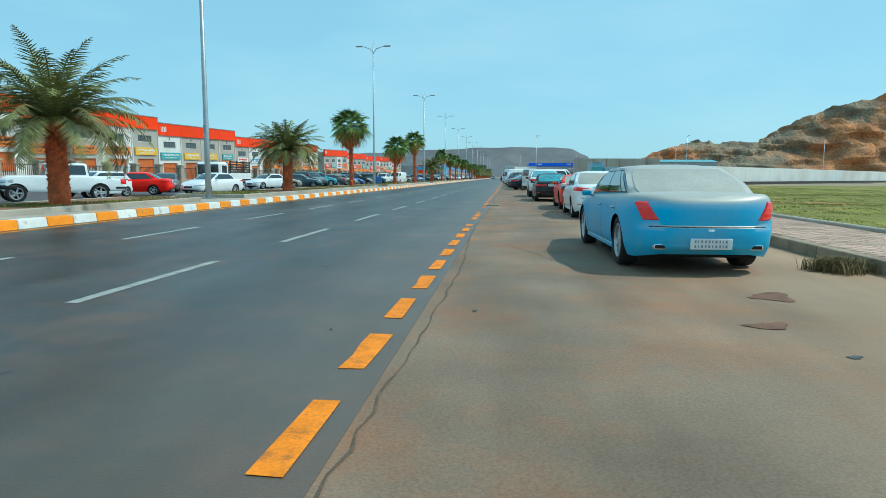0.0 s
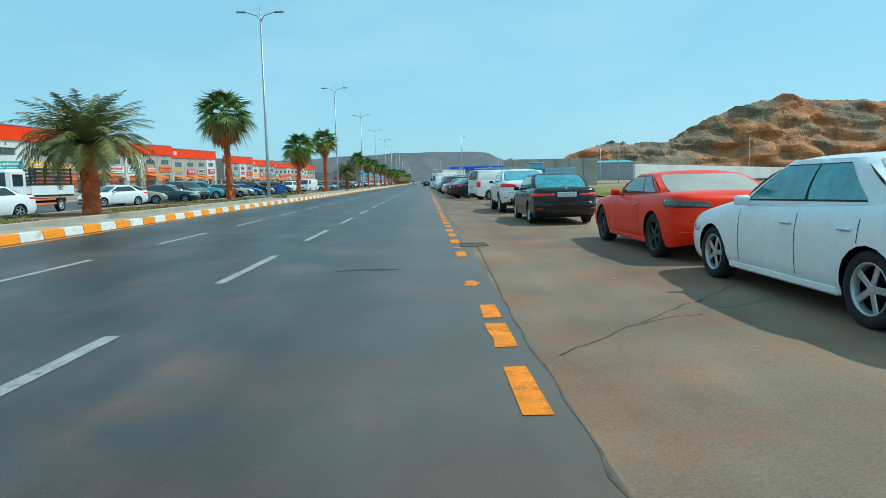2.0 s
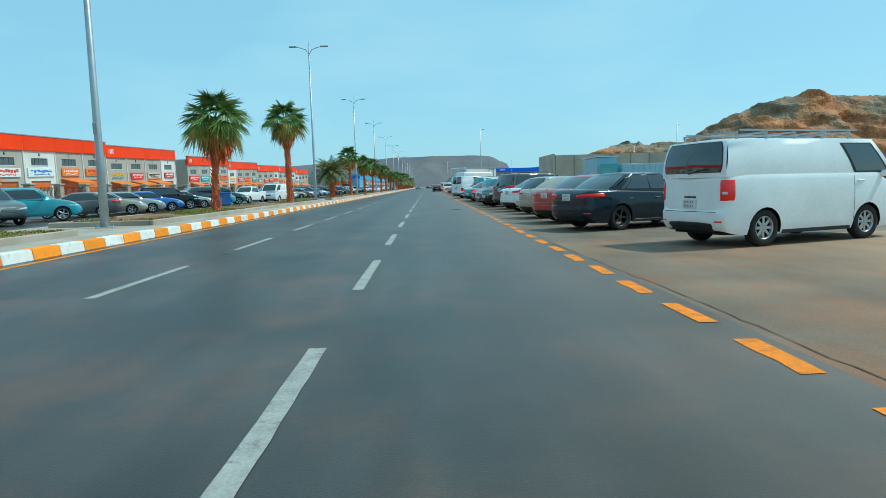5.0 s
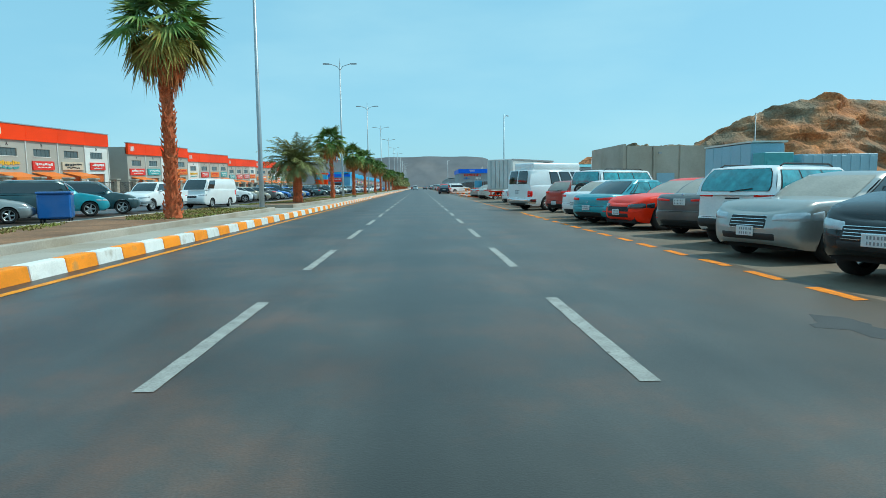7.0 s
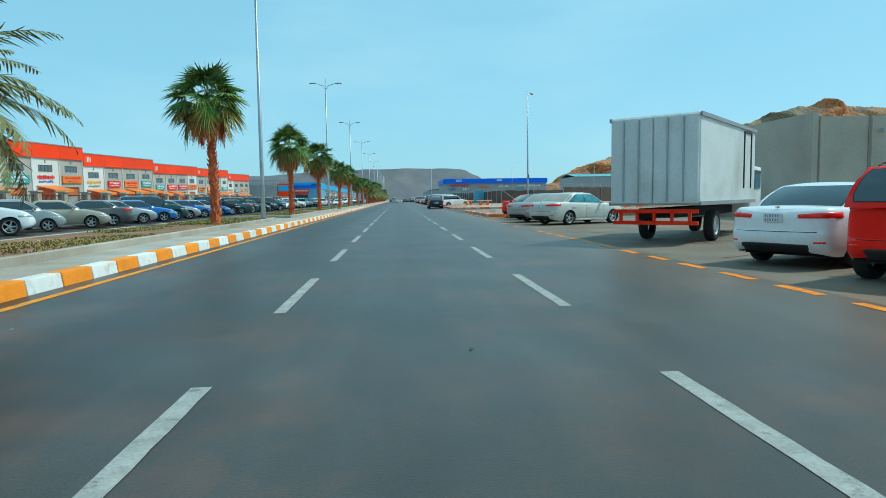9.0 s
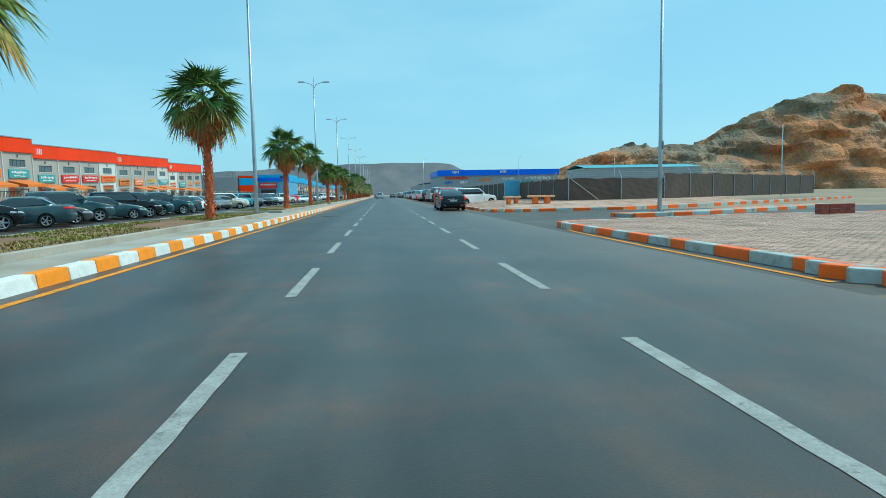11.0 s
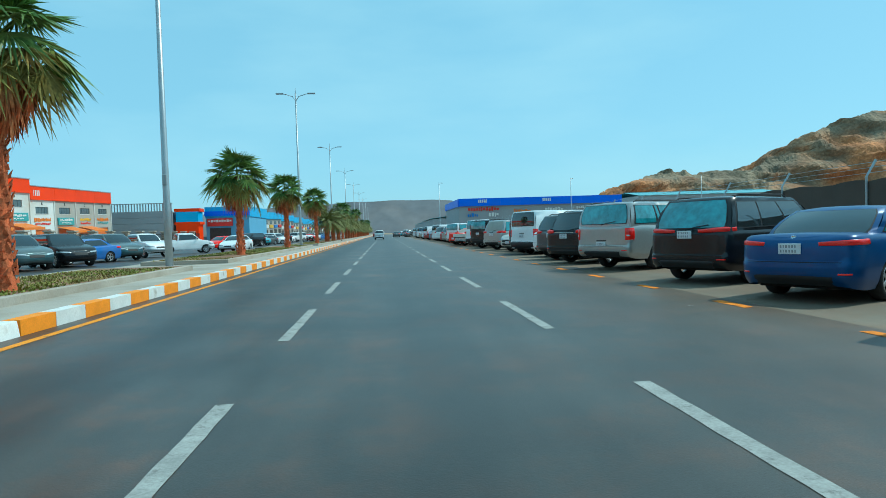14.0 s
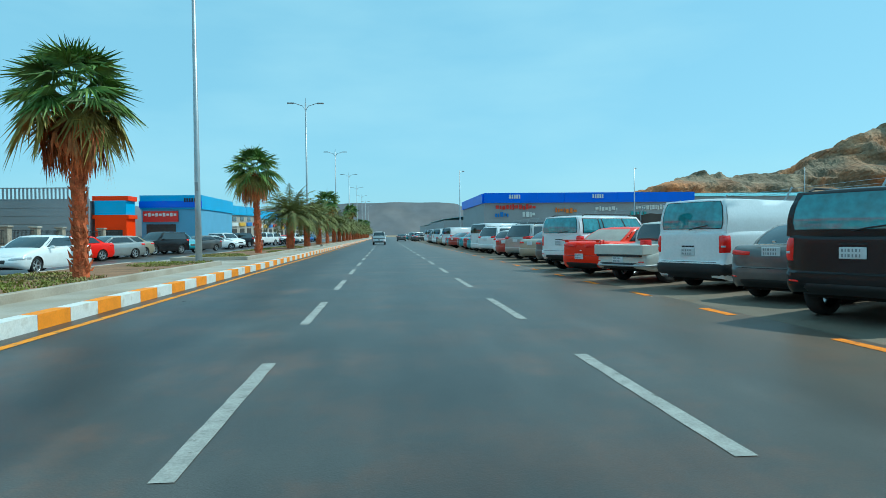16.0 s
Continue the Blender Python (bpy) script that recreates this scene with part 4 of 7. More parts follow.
            patch(bm, lambda u, v: wind(2 * u - 1, v, False), 8, 5, a - 0.012, b + 0.012, lo - 0.02, 0.95, off=0.004, pinch=0.02)
            part("window_seal", bm, TRIM, c, smooth=True)
        bm = bmesh.new()
        patch(bm, lambda u, v: wind(2 * u - 1, v, False), 8, 5, a, b, lo, 0.93, off=0.008, pinch=0.02)
        part("rear_window", bm, rear_glass or glass, c, smooth=True)
    span = (A - cur) - (D + cur)
    back = cpillar if cpillar is not None else 0.09 if not flat_rear else 0.05
    if panes:
        spans = [((a - (D + cur)) / span, (b - (D + cur)) / span) for a, b in panes]
    else:
        cuts = [back] + sorted(((p - (D + cur)) / span) for p in (() if lite else pillar)) + [0.965]
        spans = list(zip(cuts, cuts[1:]))
    for s in (1, -1):
        if not lite:
            bm = bmesh.new()
            for a, b in ([(spans[0][0], spans[-1][1])] if not panes else spans):
                patch(bm, lambda u, v: side(u, v, s), 6, 3, a - 0.006, b + 0.006, 0.10, 0.90, off=0.003)
            part("window_seal", bm, TRIM, c, smooth=True)
        for a, b in spans:
            bm = bmesh.new()
            patch(bm, lambda u, v: side(u, v, s), 4, 4, a + 0.010, b - 0.010, 0.14, 0.87, off=0.007)
            part("side_window", bm, glass, c, smooth=True)
    # mirrors, handles, seams and sills
    for s in (1, -1):
        bm = bmesh.new()
        box(bm, s * (w2 + 0.05), A - 0.48, cowl + 0.03, 0.17, 0.09, 0.115, bevel=0.04, seg=2)
        box(bm, s * (w2 * 0.93), A - 0.46, cowl - 0.015, 0.14, 0.05, 0.035, bevel=0.01)
        part("mirror", bm, trim or color, c, smooth=True)
        if lite:
            continue
        doors = sorted(p for p in (pillar if not seams else seams) if yr + 0.1 < p < A)
        for p in doors or (A - 1.2,):
            bm = bmesh.new()
            q = surf(s, p + 0.16, belt - 0.13)
            box(bm, q.x + s * 0.012, q.y, q.z, 0.03, 0.18, 0.028, bevel=0.01)
            part("door_handle", bm, handle if chrome else color, c)
        for p in doors + [A - 0.30]:
            z0, z1 = max(sill + 0.10, arch(p) + 0.03), belt - 0.03
            bm = bmesh.new()
            g = [[bm.verts.new(surf(s, p + dy, lerp(z0, z1, k / 8)) + Vector((s * 0.0025, 0, 0))) for k in range(9)] for dy in (-0.005, 0.005)]
            for k in range(8):
                bm.faces.new((g[0][k], g[1][k], g[1][k + 1], g[0][k + 1]))
            part("door_seam", bm, UNDER, c)
        bm = bmesh.new()
        box(bm, s * (w2 * 0.93), (yf + yr) / 2, sill + 0.035, 0.06, wb - 2 * Ra - 0.08, 0.09, bevel=0.02)
        part("sill", bm, trim or (color if not flat_rear else TRIM), c)
    for x in (w2 - tw * 0.5 - 0.015, -w2 + tw * 0.5 + 0.015):
        for y in (yf, yr):
            add_wheel(c, x, y, r, tw, wheels, lite=lite)

    def wrap(bm, rear, f0, f1, z0, z1, off, nf=10, slant=0.0, zc=0.0, taper=0.0, wedge=None, flush=False):
        """A raised band on an end of the body, between the shares f0 and f1 of its width and the heights z0 and z1."""
        nz = 5
        g = []
        for j in range(nz + 1):
            t = j / nz
            row = []
            for i in range(nf + 1):
                f = lerp(lerp(wedge[2], wedge[0], t), lerp(wedge[3], wedge[1], t), i / nf) if wedge else lerp(f0, f1, i / nf)
                mid = (z0 + z1) / 2 + slant * abs(f) + zc * f * f
                zz = mid + (t - 0.5) * (z1 - z0) * (1 - taper * (1 - i / nf))
                rim = j in (0, nz) or i in (0, nf)
                q = shell(rear, f, zz, (-0.05 if flush else -0.006) if rim else off)
                if flush and not rim:
                    q.y = min(shell(rear, f, z, off).y for z in (z0, mid, z1))
                row.append(bm.verts.new(q))
            g.append(row)
        for j in range(nz):
            for i in range(nf):
                bm.faces.new((g[j][i], g[j][i + 1], g[j + 1][i + 1], g[j + 1][i]))
        bmesh.ops.recalc_face_normals(bm, faces=bm.faces)

    lx, lz, lw, lh = lights or (0.64, tail - 0.15, 0.36, 0.15)
    for s in (1, -1):
        bm = bmesh.new()
        if lamp:
            wrap(bm, True, s, s, lz - lh / 2, lz + lh / 2, 0.016, 12, wedge=[s * q for q in lamp], flush=True)
        elif tall_lamp:
            wrap(bm, True, s * 0.86, s * 1.08, lz - lh / 2, lz + lh / 2, 0.018, 10)
        else:
            f0 = max(0.05, lx - lw / W)
            wrap(bm, True, s * f0, s * (1.18 if lw < 0.6 else 1.06), lz - lh * 0.55, lz + lh * 0.45, 0.016, 16, slant=slant, taper=0.45 if lw < 0.6 else 0.0, flush=True)
        lens = part("tail_light", bm, tail_lens or RED_LENS, c, smooth=not lamp)
        if not lite and not lamp:
            bm = bmesh.new()
            if tall_lamp:
                wrap(bm, True, s * 0.90, s * 1.0, lz - lh * 0.2, lz - lh * 0.05, 0.021, 6)
            else:
                wrap(bm, True, s * (f0 + 0.06), s * (f0 + 0.16), lz - lh * 0.15 + slant * 0.0, lz + lh * 0.1, 0.019, 6, slant=slant)
            part("reversing_lens", bm, CLEAR_LENS, lens, smooth=True)
            bm = bmesh.new()
            wrap(bm, True, s * 0.76, s * 0.95, sill + 0.235, sill + 0.265, 0.008, 6)
            part("reflector", bm, RED_LENS, c, smooth=True)
    if chrome:
        bm = bmesh.new()
        wrap(bm, True, -0.48, 0.48, plate_z + 0.11, plate_z + 0.135, 0.012)
        part("boot_trim", bm, CHROME, c)
    bz = sill + 0.10
    zt = bottom(h2)
    mid = zt + 0.47 * (tailtip - zt) if not flat_rear else zt + 0.35 * (tailtip - zt)
    if bumper:
        bm = bmesh.new()
        wrap(bm, True, -1.35, 1.35, zt + 0.03, mid - 0.02, 0.02, 30)
        part("rear_bumper", bm, bumper, c, smooth=True)
    if not lite:
        bm = bmesh.new()
        wrap(bm, True, -0.72, 0.72, zt - 0.02, zt + 0.14, 0.010, 16, zc=-0.02)
        part("rear_valance", bm, lower or TRIM, c, smooth=True)
        bm = bmesh.new()
        wrap(bm, True, -0.90, 0.90, mid - 0.006, mid + 0.008, 0.004, 16)
        part("boot_seam", bm, UNDER, c)
        if not flat_rear:
            bm = bmesh.new()
            wrap(bm, True, -0.012, 0.012, plate_z + 0.145, plate_z + 0.145 + 0.06, 0.006, 4)
            wrap(bm, True, -0.05, 0.05, plate_z + 0.155, plate_z + 0.195, 0.008, 6)
            part("badge", bm, CHROME, c)
        else:
            bm = bmesh.new()
            wrap(bm, True, -0.2, 0.2, plate_z + 0.105, plate_z + 0.14, 0.016, 8)
            part("tailgate_handle", bm, CHROME if chrome else TRIM, c)
            bm = bmesh.new()
            q = [wind(u, v, False) + Vector((0, -0.03, 0)) for u, v in ((0.0, 0.10), (0.2, 0.16), (0.52, 0.22))]
            tube(bm, q, 0.010, 5)
            part("rear_wiper", bm, TRIM, c)
    pr = shell(True, 0.0, plate_z, 0.0)
    plate(c, 0, pr.y - 0.014, plate_z, False, wide=plate_size[0], high=plate_size[1], bars=not lite)
    for s in (1, -1)[:2 if exhaust else 0]:
        bm = bmesh.new()
        q = shell(True, s * 0.68, sill + 0.17, 0.0)
        box(bm, q.x, q.y + 0.05, q.z, 0.18, 0.16, 0.08, bevel=0.035, seg=2)
        part("exhaust_tip", bm, CHROME, c)
        # black plate on the solid tip, imitating the shade inside the pipe
        bm = bmesh.new()
        box(bm, q.x, q.y - 0.028, q.z, 0.13, 0.01, 0.045, bevel=0.004)
        part("exhaust_tip", bm, UNDER, c, "black plate painted as the shaded opening of the exhaust")
    for s in (1, -1) if head or not lite or "service" in group else ():
        bm = bmesh.new()
        wrap(bm, False, s * 0.50, s * 1.14, nose - (0.25 if head else 0.18), nose - 0.07, 0.012, 14, slant=0.05, taper=0.35)
        part("headlight", bm, head_lens or CLEAR_LENS, c, smooth=True)
    g = grille or (0.75, 0.17, TRIM)
    gf = g[0] / W
    gz = nose - (0.21 if head else 0.19)
    if head or not lite or "service" in group:
        bm = bmesh.new()
        wrap(bm, False, -gf, gf, gz - g[1] * 0.5, gz + g[1] * 0.5, 0.006, 12)
        gr = part("grille", bm, TRIM, c)
    if bumper:
        bm = bmesh.new()
        wrap(bm, False, -1.25, 1.25, sill + 0.12, sill + 0.34, 0.02, 26)
        part("front_bumper", bm, bumper, c, smooth=True)
    if head:
        for k in range(5):
            bm = bmesh.new()
            zz = gz - g[1] * 0.40 + g[1] * 0.8 * k / 4
            wrap(bm, False, -gf * 0.96, gf * 0.96, zz - 0.007, zz + 0.007, 0.014, 10)
            part("grille_bar", bm, g[2], gr)
        bm = bmesh.new()
        wrap(bm, False, -0.62, 0.62, sill + 0.15, sill + 0.28, 0.006, 16)
        part("lower_intake", bm, TRIM, c, smooth=True)
        pf = shell(False, 0.0, sill + 0.30, 0.0)
        plate(c, 0, pf.y + 0.014, sill + 0.30, True, bars=not lite)
    if spare:
        add_wheel(c, 0, 0, r * 0.98, tw, wheels, "spare_wheel", pose(0.12, -h2 - 0.13, 0.98, 0, 0, -90))
    if spoiler:
        bm = bmesh.new()
        box(bm, 0, -h2 + 0.10, tail + 0.055, W * 0.78, 0.17, 0.03, bevel=0.012)
        for s in (1, -1):
            box(bm, s * W * 0.33, -h2 + 0.12, tail + 0.02, 0.05, 0.12, 0.06)
        part("spoiler", bm, color, c)
    if rail:
        for s in (1, -1):
            bm = bmesh.new()
            tube(bm, [(s * wr * 0.93, C + 0.3, zr + 0.02), (s * wr * 0.93, C + 0.42, zr + 0.07), (s * wr * 0.93, B - 0.45, zr + 0.07), (s * wr * 0.93, B - 0.3, zr + 0.02)], 0.018, 6)
            part("roof_rail", bm, TRIM, c)
    if rack:
        for k in range(5):
            bm = bmesh.new()
            y = lerp(C + 0.35, B - 0.6, k / 4)
            box(bm, 0, y, zr + 0.13, wr * 1.85, 0.035, 0.03)
            for s in (1, -1):
                box(bm, s * wr * 0.9, y, zr + 0.07, 0.03, 0.03, 0.12)
            part("roof_rack_bar", bm, GALV, c)
        for s in (1, -1):
            bm = bmesh.new()
            box(bm, s * wr * 0.92, (B + C) / 2, zr + 0.17, 0.03, B - C - 0.8, 0.03)
            part("roof_rack_rail", bm, GALV, c)
    if bed:
        y0, y1, z0, z1 = bed
        for s in (1, -1):
            bm = bmesh.new()
            box(bm, s * w2 * 0.90, (y0 + y1) / 2, (z0 + z1) / 2, 0.09, y1 - y0, z1 - z0, bevel=0.02)
            part("bed_side", bm, color, c)
        bm = bmesh.new()
        box(bm, 0, y0 + 0.04, (z0 + z1) / 2, W * 0.88, 0.07, z1 - z0, bevel=0.02)
        part("tailgate", bm, color, c)
        bm = bmesh.new()
        box(bm, 0, (y0 + y1) / 2, z0 - 0.02, W * 0.84, y1 - y0, 0.05)
        part("bed_floor", bm, TRIM, c)
    return c


def from_axle(x, y, az, L, fo, wb, reverse=False):
    """The pose of a car whose road-side axle stands over (x, y), heading az; reverse: nose towards the road."""
    h = Vector((math.sin(radians(az)), math.cos(radians(az)), 0))
    yr, yf = L / 2 - fo - wb, L / 2 - fo
    o = Vector((x, y, 0)) - h * (yf * -1 if reverse else yr)
    return pose(o.x, o.y, 0, 0, 0, -az + (180 if reverse else 0))


SEDAN = dict(L=4.8, W=1.82, H=1.46, wb=2.76, fo=0.95, belt=0.92, nose=0.68, cowl=0.96, tail=1.02, ws=(1.12, 0.28), rw=(-1.02, -1.72), pillar=(-0.28, -1.18))
COUPE = dict(L=4.84, W=1.92, H=1.37, wb=2.85, fo=0.97, belt=0.93, nose=0.72, cowl=0.97, tail=1.02, ws=(0.82, 0.02), rw=(-0.95, -1.75), pillar=(-0.75,), r=0.35, tw=0.25)
HATCH = dict(L=3.8, W=1.66, H=1.5, wb=2.45, fo=0.78, belt=0.92, nose=0.72, cowl=0.98, tail=0.98, ws=(1.05, 0.28), rw=(-1.38, -1.78), pillar=(-0.1, -1.15), flat_rear=True, lights=(0.72, 0.93, 0.28, 0.17), r=0.3, tw=0.18)
SUV = dict(L=4.75, W=1.9, H=1.76, wb=2.75, fo=0.92, sill=0.27, r=0.37, tw=0.24, belt=1.06, nose=0.86, cowl=1.14, tail=1.08, ws=(1.1, 0.42), rw=(-1.98, -2.26), roof_in=0.76, pillar=(-0.2, -1.2), flat_rear=True, lights=(0.74, 1.06, 0.3, 0.2), plate_z=0.95, wheels="five", rail=True)
BIGSUV = dict(SUV, L=5.2, W=2.0, H=1.92, wb=2.98, sill=0.32, r=0.39, belt=1.18, nose=1.0, cowl=1.26, tail=1.24, ws=(1.3, 0.7), rw=(-2.38, -2.52), roof_in=0.82, pillar=(0.05, -1.1, -1.3), tall_lamp=True, lights=(0.8, 1.02, 0.2, 0.36))
VAN = dict(L=4.9, W=1.78, H=2.02, wb=2.6, fo=1.15, sill=0.22, r=0.33, tw=0.2, belt=1.25, nose=0.95, cowl=1.22, tail=1.28, ws=(2.22, 1.55), rw=(-2.34, -2.43), roof_in=0.84, pillar=(0.9,), panes=((0.98, 1.98),), seams=(0.9, -0.3), flat_rear=True, tall_lamp=True, lights=(0.8, 1.02, 0.2, 0.40), plate_z=0.78, wheels="steel", category="van", group="parked vans")
PICKUP = dict(L=5.0, W=1.78, H=1.76, wb=3.0, fo=0.88, sill=0.3, r=0.36, tw=0.22, belt=1.1, nose=0.9, cowl=1.16, tail=0.86, ws=(1.3, 0.68), rw=(-0.68, -0.80), roof_in=0.78, pillar=(0.15,), tall_lamp=True, lights=(0.8, 0.95, 0.2, 0.3), plate_z=0.6, wheels="steel", bumper=GALV, bed=(-2.48, -0.85, 0.86, 1.2), flat_rear=True, category="pickup", group="parked pickups")

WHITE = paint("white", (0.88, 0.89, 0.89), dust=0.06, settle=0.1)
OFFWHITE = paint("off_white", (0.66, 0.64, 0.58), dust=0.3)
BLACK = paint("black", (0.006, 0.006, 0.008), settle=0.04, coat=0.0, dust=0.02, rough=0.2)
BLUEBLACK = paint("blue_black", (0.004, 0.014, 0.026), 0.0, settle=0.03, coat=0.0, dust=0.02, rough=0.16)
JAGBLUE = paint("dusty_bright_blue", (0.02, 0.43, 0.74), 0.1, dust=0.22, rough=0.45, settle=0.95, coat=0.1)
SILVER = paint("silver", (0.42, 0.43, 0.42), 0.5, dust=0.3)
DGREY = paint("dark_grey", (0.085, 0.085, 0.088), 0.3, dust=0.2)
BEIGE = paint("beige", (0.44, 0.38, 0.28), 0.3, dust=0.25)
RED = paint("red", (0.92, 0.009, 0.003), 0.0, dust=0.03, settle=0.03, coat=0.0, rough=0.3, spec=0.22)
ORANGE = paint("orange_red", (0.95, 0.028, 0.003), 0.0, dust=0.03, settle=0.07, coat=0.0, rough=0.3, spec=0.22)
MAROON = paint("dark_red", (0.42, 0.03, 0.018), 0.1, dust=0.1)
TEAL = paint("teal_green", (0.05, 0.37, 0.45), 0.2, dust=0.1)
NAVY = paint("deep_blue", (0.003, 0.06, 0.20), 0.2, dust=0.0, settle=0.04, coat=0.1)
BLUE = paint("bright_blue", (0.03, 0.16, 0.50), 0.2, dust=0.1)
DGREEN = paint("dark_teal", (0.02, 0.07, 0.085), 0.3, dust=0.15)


def spec(base, **k):
    d = dict(base)
    d.update(k)
    return d


def parallel(name, label, color, x, y_axle, az, s):
    yr = s["L"] / 2 - s["fo"] - s["wb"]
    car(name, label, color, pose(x, y_axle - yr, 0, 0, 0, -az), **s)


# parked along the kerb
parallel("sedan", "dusty bright blue luxury sedan parked at the kerb", JAGBLUE, 3.5, 9.35, -2.5,
         spec(SEDAN, L=5.12, W=1.92, H=1.46, wb=3.03, belt=0.95, tail=1.04, ws=(1.35, 0.4), rw=(-0.95, -1.92), r=0.35, tw=0.25, wheels="multi", rear_glass=GLASS_DUST, front_glass=GLASS_DUST, plate_z=0.42, plate_size=(0.52, 0.14), lights=(0.80, 0.83, 0.16, 0.34), slant=0.0, corner=(0.6, 2.5), lamp=(0.88, 1.0, 0.62, 0.86), cpillar=0.045, lower=JAGBLUE, exhaust=1, pillar=(-0.25, -1.3)))
parallel("sedan", "white sedan with red tail lights and dusty rear window", WHITE, 3.92, 20.15, 0, spec(SEDAN, L=4.86, wb=2.78, rear_glass=GLASS_DUST, glass=GLASS_SKY, chrome=True, cpillar=0.16, plate_z=0.84, lights=(0.72, 0.86, 0.42, 0.19), slant=0.05, exhaust=0))
parallel("coupe", "dusty orange red sports coupe", ORANGE, 3.98, 25.05, 0, spec(COUPE, rear_glass=GLASS_DUST, wheels="dark", tail_lens=GLASS, lights=(0.68, 0.84, 0.44, 0.17), plate_z=0.62))
parallel("sedan", "black sedan with wide red tail lights", BLACK, 3.32, 33.4, 0, spec(SEDAN, lights=(0.60, 0.84, 0.42, 0.13), plate_z=0.84, plate_size=(0.52, 0.13), slant=0.0, glass=GLASS_SKY, rear_glass=GLASS_SKY))
parallel("suv", "white coupe-roofed SUV with black lower bumper", WHITE, 3.30, 40.0, 0,
         spec(SUV, L=4.88, W=1.98, H=1.70, wb=2.93, sill=0.36, tail=1.22, tailtip=1.17, belt=1.12, cowl=1.16, ws=(1.15, 0.35), rw=(-0.85, -2.05), trim=TRIM, roof_in=0.70, pillar=(-0.3, -1.3), flat_rear=False, lights=(0.66, 1.04, 0.46, 0.22), plate_z=0.98, bumper=None, rail=False, glass=GLASS_SKY, r=0.40, tw=0.28))
parallel("pickup", "white double-cab pickup with a framed rear canopy", WHITE, 4.45, 46.9, 0, spec(PICKUP, ws=(1.2, 0.62), rw=(-2.28, -2.42), tail=1.12, pillar=(-0.1, -0.9, -1.0), bed=None, bumper=WHITE, glass=GLASS))
car("van", "white panel van with roof rack, parked across the kerb line", WHITE, pose(4.65, 57.35, 0, 0, 0, -71), **spec(VAN, L=4.65, W=1.7, H=1.96, wb=2.57, fo=1.1, rack=True, panes=((0.95, 1.88),), seams=(0.85,), ws=(2.1, 1.5), rw=(-2.2, -2.3), rear_glass=GLASS))

# slanted stalls: nose to the field unless reversed
SLANT = 60


def stall_car(name, label, color, y, s, x=2.15, reverse=False, az=None):
    az = az or (66 if y < 82 else 62)
    x += 0.3 if y > 215 else 0.1 if y > 195 else 0.0
    car(name, label, color, from_axle(x, y, az, s["L"], s["fo"], s["wb"], reverse), **spec(s, head=reverse))


stall_car("sedan", "dark blue sedan parked in a slanted stall", BLUEBLACK, 61.6, spec(SEDAN, wheels="dark"))
stall_car("sedan", "dark red brown sedan parked in a slanted stall", MAROON, 64.7, SEDAN)
stall_car("sedan", "dusty beige sedan parked in a slanted stall", BEIGE, 67.8, spec(SEDAN, rear_glass=GLASS_DUST))
stall_car("hatchback", "silver hatchback parked in a slanted stall", SILVER, 70.8, HATCH)
stall_car("sedan", "white sedan parked in a slanted stall", WHITE, 73.6, SEDAN)
stall_car("suv", "dark grey SUV parked in a slanted stall", DGREY, 76.5, SUV)
stall_car("suv", "black SUV with chrome barred grille facing the road", BLACK, 79.9, spec(SUV, grille=(1.1, 0.2, CHROME), H=1.72), reverse=True, x=1.6, az=70)
stall_car("sedan", "silver grey sedan with mesh grille facing the road", SILVER, 82.8, spec(SEDAN, L=5.0, W=1.9, H=1.48, wb=3.05, wheels="multi", r=0.35, nose=0.86, belt=1.0, cowl=1.02, grille=(0.8, 0.26, CHROME), front_glass=GLASS_DUST), reverse=True, x=1.55, az=70)
stall_car("suv", "white crossover SUV with red tail lights", WHITE, 84.9, spec(SUV, H=1.64, L=4.5, W=1.83, lights=(0.70, 1.02, 0.36, 0.10), plate_z=0.86, bumper=TRIM, glass=GLASS_SKY))
stall_car("sedan", "dark grey sedan with full-width tail lights", DGREY, 87.6, spec(SEDAN, rear_glass=GLASS_DUST, lights=(0.6, 0.88, 0.5, 0.11)), x=2.4)
stall_car("sedan", "orange red muscle sedan with dark wheels facing the road", ORANGE, 90.3, spec(SEDAN, L=5.0, W=1.9, wheels="dark", r=0.37, nose=0.80, belt=0.98, cowl=1.0, head_lens=GLASS, grille=(1.2, 0.15, TRIM), front_glass=GLASS_DUST), reverse=True, x=1.8, az=75)
stall_car("sedan", "teal green sedan with sky reflected in its windows", TEAL, 92.9, spec(SEDAN, glass=GLASS_SKY, rear_glass=GLASS, plate_z=0.55, tail=0.96, lower=None), x=1.6)
stall_car("sedan", "white sedan with triangular tail lights", WHITE, 95.2, spec(SEDAN, lights=(0.72, 0.88, 0.28, 0.16), glass=GLASS_SKY, rear_glass=GLASS_DUST, plate_z=0.62), x=1.75)
stall_car("off_roader", "white off-roader with spare wheel on the rear door", WHITE, 97.6, spec(BIGSUV, L=4.6, W=1.78, H=1.88, wb=2.73, ws=(1.0, 0.62), rw=(-2.12, -2.22), spare=True, glass=GLASS_SKY, pillar=(-0.2, -1.1), bumper=TRIM, lights=(0.8, 0.75, 0.2, 0.25)), x=2.6)
stall_car("hatchback", "dark red hatchback with dusty rear window", MAROON, 102.25, spec(HATCH, rear_glass=GLASS_DUST, glass=GLASS_SKY, wheels="seven", plate_z=0.45))
